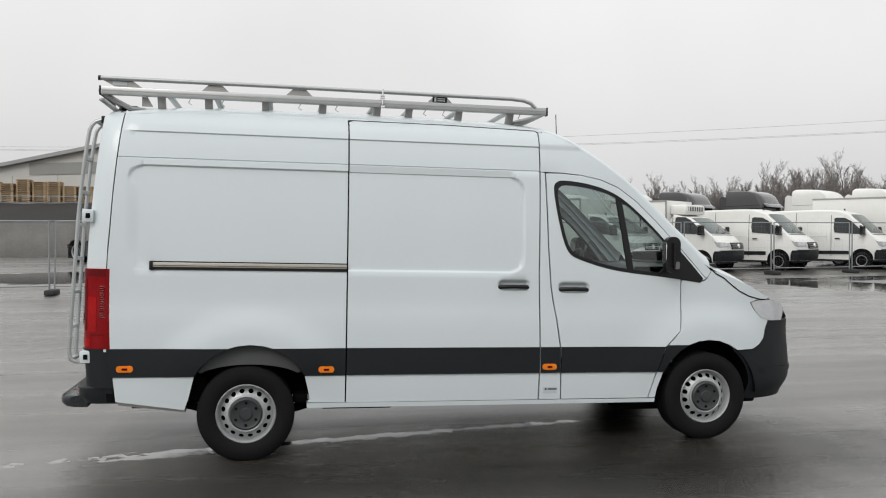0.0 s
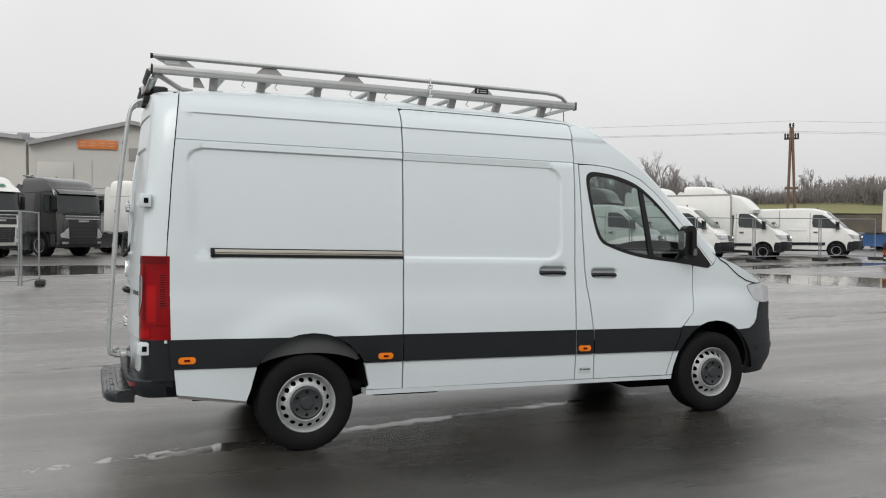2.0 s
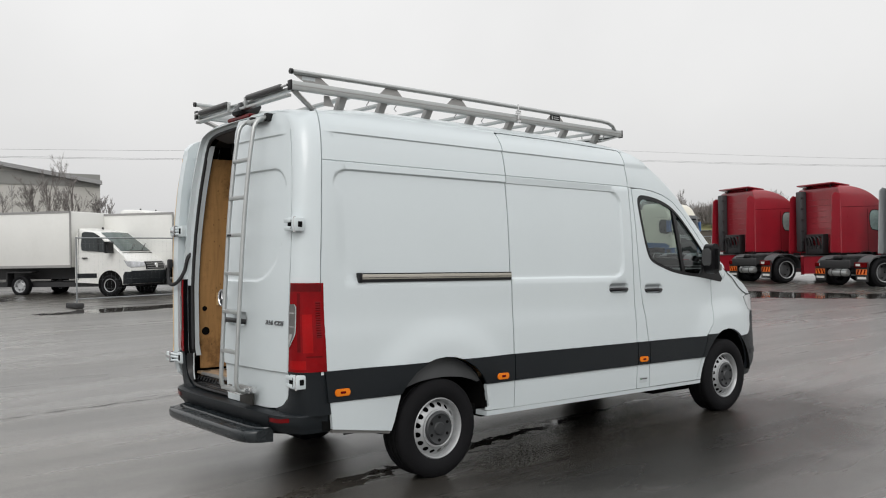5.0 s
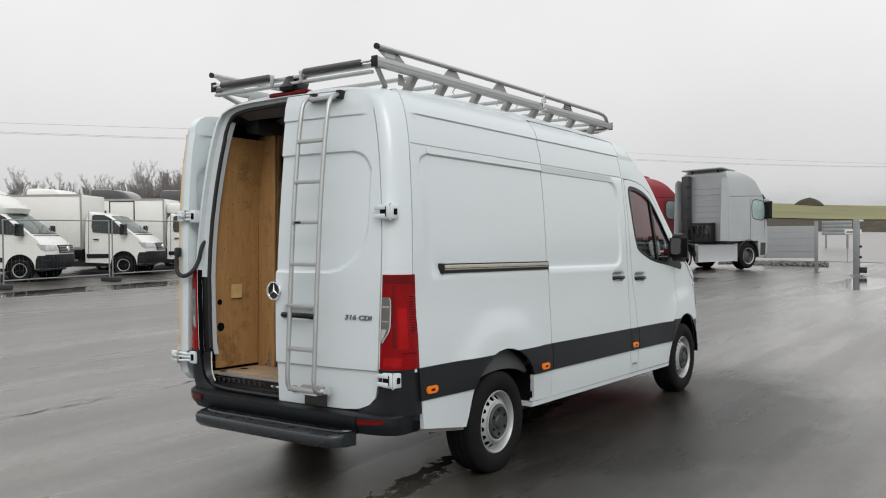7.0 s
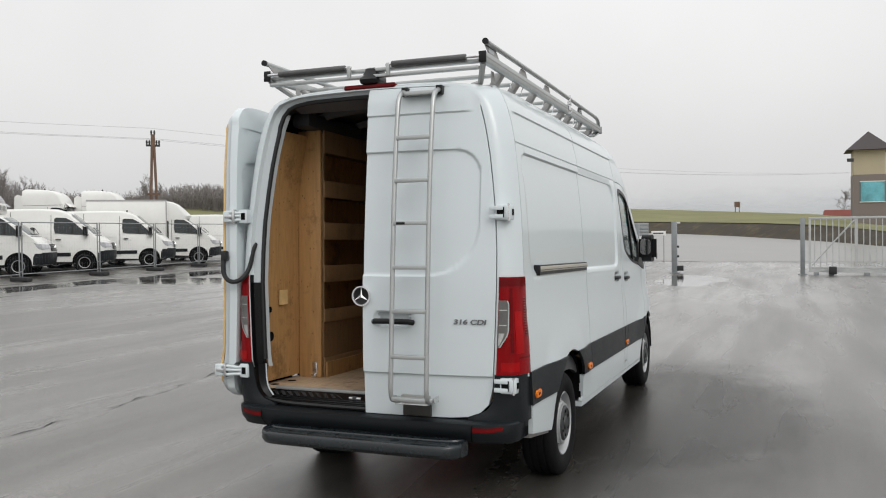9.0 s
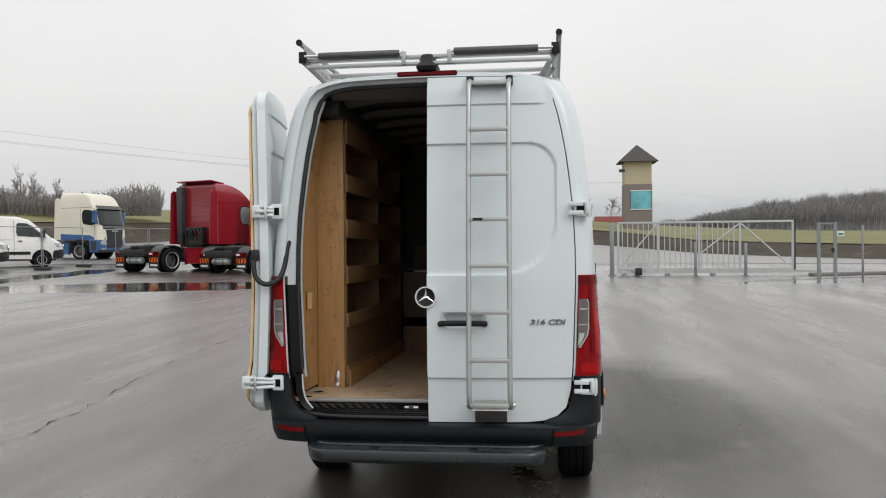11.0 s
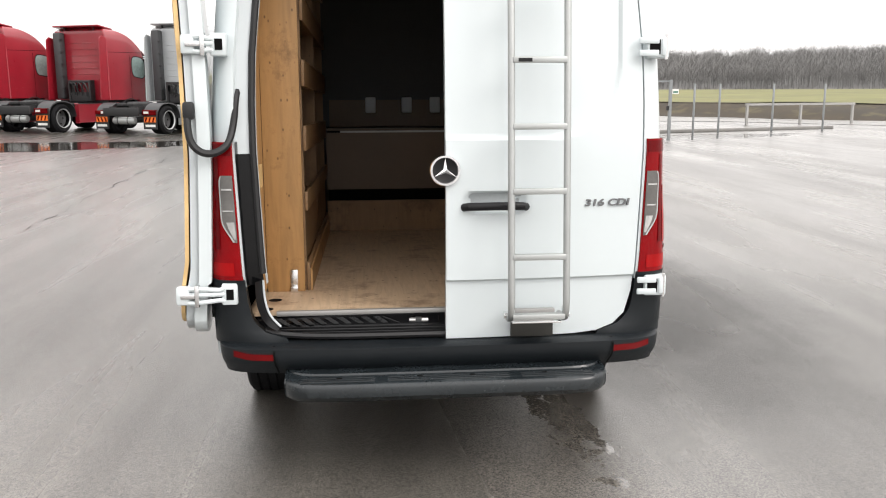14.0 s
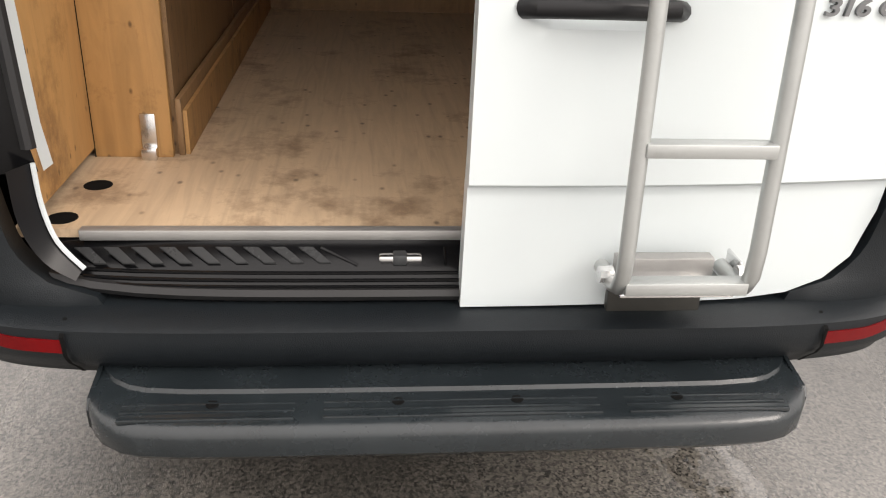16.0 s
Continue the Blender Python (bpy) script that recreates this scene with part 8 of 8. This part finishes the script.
for k in range(7000):
    a = 65 - 38 * rnd.random()
    near = a < 47.5
    d = rnd.uniform(96, 106) if near else rnd.uniform(104, 126)
    x, y = -5 + d * math.cos(radians(a)), -3 + d * math.sin(radians(a))
    h = rnd.uniform(1.2, 2.6) * (1.0 + 0.7 * noise.noise((x * 0.11, y * 0.11, 0))) * (1.0 if near else 1.6)
    lean = Vector((rnd.uniform(-0.3, 0.3), rnd.uniform(-0.3, 0.3), 1)) * h
    p = Vector((x, y, 4.3 if near else 2.3))
    tube(bm, [p, p + lean * 0.6, p + lean], 0.024, 3)
    for j in range(4):
        q = p + lean * rnd.uniform(0.3, 0.9)
        tube(bm, [q, q + Vector((rnd.uniform(-0.5, 0.5), rnd.uniform(-0.5, 0.5), rnd.uniform(0.3, 0.8)))], 0.016, 3)
tagged(part("brushwood", bm, TWIG), "dense leafless brush along the grassy bank", "bushes", kind="stuff")

# ---- bank, field, hills ----


BASE_D = curve_of([(-45, 42), (-19, 50), (-8.6, 64), (-1, 84), (10, 112), (20, 105), (32, 84), (45, 76), (65, 76)])
BASE_Z = curve_of([(-45, -0.05), (-19, 0.0), (-8.6, 0.08), (-1, 0.6), (10, 1.4), (20, 1.6), (32, 1.2), (65, 1.0)])
SOIL_Z = curve_of([(-45, 0.8), (-19, 0.83), (-8.6, 1.0), (-1, 2.1), (10, 3.0), (20, 3.6), (32, 3.4), (65, 3.4)])
TOP_D = curve_of([(-45, 220), (10, 200), (22, 170), (34, 110), (40, 98), (65, 98)])
TOP_Z = curve_of([(-45, 1.7), (-19, 1.7), (-8.6, 3.0), (-1, 5.0), (10, 6.8), (15, 7.4), (22, 7.0), (34, 5.2), (40, 4.8), (65, 4.6)])


def land(name, label, category, a0, a1, near, far, material, n, rough, seed, steps=8):
    """A strip of land between two edges; near, far: distance and height for a bearing."""
    def at(a, t):
        (d0, z0), (d1, z1) = near(a), far(a)
        d, z = d0 + (d1 - d0) * t, z0 + (z1 - z0) * t
        k = noise.noise((d * math.cos(radians(a)) * 0.15, d * math.sin(radians(a)) * 0.15, seed)) * rough
        return (-5 + d * math.cos(radians(a)), -3 + d * math.sin(radians(a)), z + k * math.sin(math.pi * min(1.0, t + 0.1)))

    return tagged(part(name, grid(at, span(a0, a1, n), span(0, 1, steps)), material), label, category, kind="structure")


def yard_edge(a):
    d = min(46.0, BASE_D(a) - 4)
    return (d, ground_z(-5 + d * math.cos(radians(a)), -3 + d * math.sin(radians(a))) + 0.015)


land("road", "wet pale road beyond the gate", "road", -44, 40, yard_edge, lambda a: (BASE_D(a) + 0.3, BASE_Z(a)), ROAD, 90, 0.02, 2)
land("soil_bank", "bare brown soil bank along the road", "bank", -44, 64, lambda a: (BASE_D(a), BASE_Z(a) - 0.4), lambda a: (BASE_D(a) + 8, SOIL_Z(a)), SOIL, 240, 0.5, 3)
land("grass_field", "yellow green winter field rising behind the road", "field", -44, 64, lambda a: (BASE_D(a) + 7.6, SOIL_Z(a) - 0.02), lambda a: (TOP_D(a), TOP_Z(a)), GRASS, 240, 0.3, 7, 16)
mound = grid(lambda a, t: (180.6 + 3.0 * t * math.cos(a), 36.5 + 3.0 * t * math.sin(a), 6.6 + 1.6 * (1 - t * t) * (1 + 0.12 * noise.noise((a, t * 2, 1)))), span(0, math.tau, 25), span(0.0, 1, 7))
tagged(part("soil_mound", mound, SOIL), "round heap of brown soil on the field", "mound", kind="structure")


def hills(label, d, heights, material, rough, seed):
    top = curve_of(heights)

    def at(a, t):
        k = noise.noise((a * 0.20 + seed, seed, 0)) * rough + noise.noise((a * 0.9, seed, 1)) * rough * 0.3
        r = d * (1 + 0.35 * t)
        return (-5 + r * math.cos(radians(a)), -3 + r * math.sin(radians(a)), -6 + (top(a) + 6 + k) * math.sin(t * math.pi / 2))

    tagged(part("far_hill", grid(at, span(-44, 66, 260), span(0, 1, 8)), material), label, "hill", kind="structure")


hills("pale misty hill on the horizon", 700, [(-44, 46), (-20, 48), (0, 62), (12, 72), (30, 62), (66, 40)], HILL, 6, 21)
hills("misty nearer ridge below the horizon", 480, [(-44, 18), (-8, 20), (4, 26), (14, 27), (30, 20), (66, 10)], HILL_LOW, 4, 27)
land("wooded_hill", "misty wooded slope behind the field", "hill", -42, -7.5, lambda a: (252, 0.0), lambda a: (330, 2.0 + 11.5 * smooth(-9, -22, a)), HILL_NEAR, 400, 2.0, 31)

bm = bmesh.new()
rnd = random.Random(3)
for k in range(6400):
    a = -39 + 32.5 * rnd.random()
    far = rnd.random()
    d = 250 + 80 * far
    base = 1.5 + 8.0 * far * smooth(-6, -20, a)
    x, y = -5 + d * math.cos(radians(a)), -3 + d * math.sin(radians(a))
    h = rnd.uniform(5.5, 8) * (0.5 + 0.5 * smooth(-6, -13, a)) * (1 + 0.25 * noise.noise((a * 0.9, far * 2, 0)))
    p = Vector((x, y, base))
    tube(bm, [p, p + Vector((0, 0, h * 0.8))], 0.045, 3)
    for j in range(12):
        q = p + Vector((0, 0, h * rnd.uniform(0.25, 0.75)))
        aa = rnd.uniform(0, math.tau)
        l = h * rnd.uniform(0.12, 0.30)
        tube(bm, [q, q + Vector((math.cos(aa) * l * 0.8, math.sin(aa) * l * 0.8, l))], 0.032, 3)
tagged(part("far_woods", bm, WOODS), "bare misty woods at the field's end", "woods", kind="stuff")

# ---- gate, posts, small fence ----
gate = thing("sliding_gate", "galvanised sliding gate with upright bars and braces", "gate", m=pose(27.9, -3.2, 0, 0, 0, -90))
GL = 6.6
GATE_PALE = mat("pale_galvanised_gate", (0.46, 0.47, 0.465), 0.5, 0.15, 0.10, 5)
for z in (0.26, 2.06):
    part("gate_rail", cubes((0, GL, -0.04, 0.04, z - 0.04, z + 0.04), bevel=0.006), GATE_PALE, gate)
for x in (0.04, 1.55, 3.1, 4.62, GL - 0.04):
    part("gate_post", cubes((x - 0.04, x + 0.04, -0.041, 0.041, 0.30, 2.02)), GATE_PALE, gate)
for k in range(1, 23):
    part("gate_bar", cubes((k * 0.2 - 0.016, k * 0.2 + 0.016, -0.014, 0.014, 0.30, 2.02)), GATE_PALE, gate)
for a, b in (((0.1, 0.35), (1.5, 1.98)), ((3.14, 0.85), (4.58, 1.98)), ((4.66, 1.98), (6.3, 0.50))):
    part("gate_brace", tubes([[(a[0], -0.03, a[1]), (b[0], -0.03, b[1])]], 0.03, 6), GATE_PALE, gate)
part("track_beam", cubes((0.0, GL + 1.0, -0.07, 0.07, 0.10, 0.21)), GATE_PALE, gate)
for x in (0.25, 0.75, 1.9, 3.6):
    part("roller_stand", cubes((x - 0.09, x + 0.09, -0.10, 0.10, 0.0, 0.10)), GALV, gate, "short steel roller stand")
part("end_stile", cubes((GL, GL + 0.05, -0.05, 0.05, 0.1, 2.12)), FRAME_BLACK, gate)
motor = part("gate_motor", cubes((0.66, 0.92, 0.10, 0.30, 0.14, 0.42), bevel=0.03), FRAME_BLACK)
motor.matrix_basis = pose(27.9, -3.2, 0, 0, 0, -90) @ pose(0, -0.45, -0.10)
tagged(motor, "black gate drive box beside the sliding gate", "gate motor")
for x, y, h, w in ((28.4, 1.6, 2.02, 0.10), (29.6, 3.2, 1.95, 0.06), (27.95, -3.0, 2.08, 0.08), (27.5, -6.1, 1.3, 0.05), (27.3, -7.9, 1.25, 0.05)):
    p = thing("gate_column", "square galvanised post at the gateway", "post", "gate posts", pose(x, y, ground_z(x, y)))
    part("post", cubes((-w, w, -w, w, 0, h), bevel=0.008), GALV, p)
    part("foot_plate", cubes((-w * 2, w * 2, -w * 2, w * 2, 0, 0.03)), GALV, p)
    if x == 28.4:
        part("catch", cubes((-0.05, 0.05, -0.34, -0.10, 0.10, 0.30), (-0.04, 0.04, -0.18, -0.10, 1.0, 1.08), (-0.04, 0.04, -0.18, -0.10, 0.62, 0.70), bevel=0.01), FRAME_BLACK, p, "dark gate catch")
        part("signal_lamp", cubes((-0.04, 0.04, -0.22, 0.0, 1.94, 2.0)), BOX_WHITE, p)
lf = thing("small_gate", "narrow galvanised pedestrian gate frame", "gate", m=pose(25.7, -10.05, 0, 0, 0, -90))
for x in (0, 0.56):
    part("gate_post", cubes((x - 0.05, x + 0.05, -0.05, 0.05, 0, 1.98)), GALV, lf)
part("gate_head", cubes((0, 0.56, -0.03, 0.03, 1.90, 1.96)), GALV, lf)
part("gate_lock", cubes((0.44, 0.52, -0.05, 0.05, 0.90, 1.06)), FRAME_BLACK, lf)
sgn_ = part("notice", cubes((0.62, 0.86, -0.02, 0.0, 1.48, 1.66)), BOX_WHITE, lf, "small pale notice with green print")
part("notice_bar", cubes((0.65, 0.83, -0.024, -0.02, 1.52, 1.58)), STAR_GREEN, sgn_)
for x, y in ((26.2, -11.7), (27.0, -13.0), (27.6, -15.4), (28.2, -17.8)):
    p = part("steel_post", cubes((-0.032, 0.032, -0.032, 0.032, 0, 1.85), bevel=0.008), GALV)
    p.matrix_basis = pose(x, y, 0)
    tagged(p, "square galvanised fence post standing alone", "post", "fence posts")
kerb = part("kerb_strip", cubes((-0.15, 0.15, -9.5, 0, 0, 0.12), bevel=0.02), CONCRETE)
kerb.matrix_basis = pose(27.2, -10.2, 0, 0, 0, 18)
tagged(kerb, "low concrete kerb at the yard's edge", "kerb", kind="structure")
barrier = thing("timber_barrier", "low brown timber barrier on the soil", "barrier", m=pose(34.0, -17.2, 0, 0, 0, -80))
part("top_rail", cubes((0, 6, -0.05, 0.05, 0.9, 1.0)), ALU_DULL, barrier)
for x in (0.1, 3.0, 5.9):
    part("post", cubes((x - 0.05, x + 0.05, -0.05, 0.05, 0, 0.95)), ALU_DULL, barrier)

# stacked panels and gravel behind the gateway
st = thing("panel_stack", "stack of grey ribbed cladding panels", "panel stack", m=pose(36.6, 7.0, 0.1, 0, 0, -72))
for k in range(5):
    part("panel", cubes((0, 2.35, 0, 0.5, 0.25 + 0.30 * k, 0.545 + 0.30 * k), bevel=0.01), mat("grey_cladding_%s" % "abcde"[k], (0.30 + 0.01 * k, 0.31 + 0.01 * k, 0.32 + 0.01 * k), 0.5, 0.3, 0.06, 2), st, smooth=False)
st2 = thing("panel_stack", "low stack of grey ribbed boards", "panel stack", m=pose(56.0, 8.4, 0.35, 0, 0, -75))
for k in range(4):
    part("panel", cubes((0, 1.8, 0, 0.5, 0.95 + 0.24 * k, 1.17 + 0.24 * k), bevel=0.02), GALV, st2)
for x in (0.2, 1.5):
    part("trestle", cubes((x, x + 0.1, 0, 0.5, -0.3, 0.95)), GALV, st2)
ns = thing("notice_board", "small pale notice board on two thin legs", "sign", m=pose(40.5, 4.2, 0.08, 0, 0, -80))
part("board", cubes((0, 0.75, 0, 0.04, 1.34, 1.58), bevel=0.01), BOX_WHITE, ns, "pale board")
part("board_bar", cubes((0.10, 0.62, -0.004, 0.0, 1.43, 1.49)), FRAME_BLACK, ns)
for x in (0.1, 0.62):
    part("leg", cubes((x, x + 0.04, 0, 0.04, 0, 1.34)), GALV, ns)
bm = bmesh.new()
rnd = random.Random(4)
for k in range(520):
    t, w = rnd.random(), rnd.gauss(0, 0.5)
    r = bmesh.ops.create_icosphere(bm, subdivisions=1, radius=rnd.uniform(0.04, 0.09))
    bmesh.ops.transform(bm, matrix=pose(34.4 + 1.0 * t + w, 8.4 - 4.4 * t + w * 0.3, 0.10 + 0.12 * math.exp(-w * w * 3), rnd.uniform(0, 90), rnd.uniform(0, 90), 0), verts=r["verts"])
tagged(part("gravel_strip", bm, STONES, smooth=False), "strip of pale gravel by the gateway", "gravel", kind="stuff")

# ---- tower house, red roof, hide on the field ----
house = thing("tower_house", "beige and brown tower house with dark hipped roof", "house", m=pose(112, -12.0, 0))
part("upper_wall", cubes((-2.2, 2.2, -1.75, 1.75, 8.2, 11.2)), PLASTER, house, "beige upper wall")
part("lower_wall", cubes((-2.25, 2.25, -1.8, 1.8, 0, 8.2)), PLASTER_DARK, house, "brown grey lower wall")
bm = bmesh.new()
q = [bm.verts.new(p) for p in ((-3, -2.6, 11.2), (3, -2.6, 11.2), (3, 2.6, 11.2), (-3, 2.6, 11.2))]
t0, t1 = bm.verts.new((-0.5, 0, 13.6)), bm.verts.new((0.5, 0, 13.6))
for f in ((q[0], q[1], t1, t0), (q[1], q[2], t1), (q[2], q[3], t0, t1), (q[3], q[0], t0), (q[3], q[2], q[1], q[0])):
    bm.faces.new(f)
part("roof", bm, TILES, house, "dark tiled hipped roof", smooth=False)
po = part("poster", cubes((-2.34, -2.28, -1.6, 1.0, 4.9, 7.3)), POSTER, house, "turquoise poster board")
part("poster_frame", cubes((-2.36, -2.30, -1.7, 1.1, 7.3, 7.4), (-2.36, -2.30, -1.7, 1.1, 4.8, 4.9)), BOX_WHITE, po)
part("lamp_arm", cubes((-2.5, -2.2, 1.75, 2.5, 9.8, 10.2)), GREY_PLASTIC, house)
red = part("low_red_roof", plate([(-9, 0), (9, 0), (8, 2.2), (-8, 2.2)], -3, 3, "x"), RED_ROOF)
red.matrix_basis = pose(190, -13.5, 4.0) @ Matrix.Diagonal((0.6, 0.42, 0.7, 1))
tagged(red, "long faded red roof beyond the field", "roof", kind="structure")
hide = thing("raised_hide", "small raised wooden hide on the field", "hide", m=pose(189, 7.1, 5.6) @ Matrix.Diagonal((0.8, 0.8, 0.8, 1)))
part("cabin", cubes((-0.8, 0.8, -0.7, 0.7, 1.2, 2.6)), TIMBER, hide)
for y in (-0.6, 0.4):
    part("leg", cubes((-0.1, 0.1, y, y + 0.2, -0.5, 1.2)), TIMBER, hide)
for x, y, s in ((108, -14.6, 3.0), (109, -17.5, 3.4)):
    c = copy_thing(trees[2], pose(0, 0, 0))
    c.matrix_basis = pose(x + 90, y, 2.5) @ Matrix.Diagonal((0.8, 0.8, 0.7, 1))

# ---- timber pole and wires ----
pole = thing("timber_power_pole", "brown A-frame timber power pole with insulators", "pole", m=pose(50.6, 45.8, 0.5, 0, 0, -48))
part("leg", tubes([[(-0.36, 0, 0), (-0.05, 0, 9.6)]], 0.11, 8), TIMBER, pole)
part("leg", tubes([[(0.36, 0, 0), (0.05, 0, 9.6)]], 0.11, 8), TIMBER, pole)
part("brace", cubes((-0.5, 0.5, -0.12, 0.12, 4.6, 4.78)), TIMBER, pole)
part("cross_arm", cubes((-0.55, 0.55, -0.08, 0.08, 8.6, 8.73)), FRAME_BLACK, pole)
for x, z in ((-0.48, 8.73), (-0.28, 8.73), (0.28, 8.73), (0.48, 8.73), (-0.12, 9.55), (0.12, 9.55)):
    part("insulator", lathe([(0.0, 0.0), (0.08, 0.02), (0.06, 0.14), (0.09, 0.18), (0.06, 0.36), (0.0, 0.40)], "z", 10, (x, 0, z)), FRAME_BLACK, pole)
for k, (x, z, n) in enumerate(((-0.45, 9.4, 0), (0.45, 9.4, 0), (0.1, 10.3, 0))):
    bm = bmesh.new()
    a = Vector((50.6, 45.8, 0.5 + z - 0.2))
    for end in (Vector((-60, 92, 12)), Vector((160, -18, 11.5))):
        tube(bm, [a.lerp(end, f) - Vector((0, 0, 4 * 1.6 * f * (1 - f))) + Vector((0, x, 0)) for f in span(0, 1, 15)], 0.007, 4)
    tagged(part("power_line", bm, FRAME_BLACK), "thin dark overhead power line from the pole", "wire", "power lines")
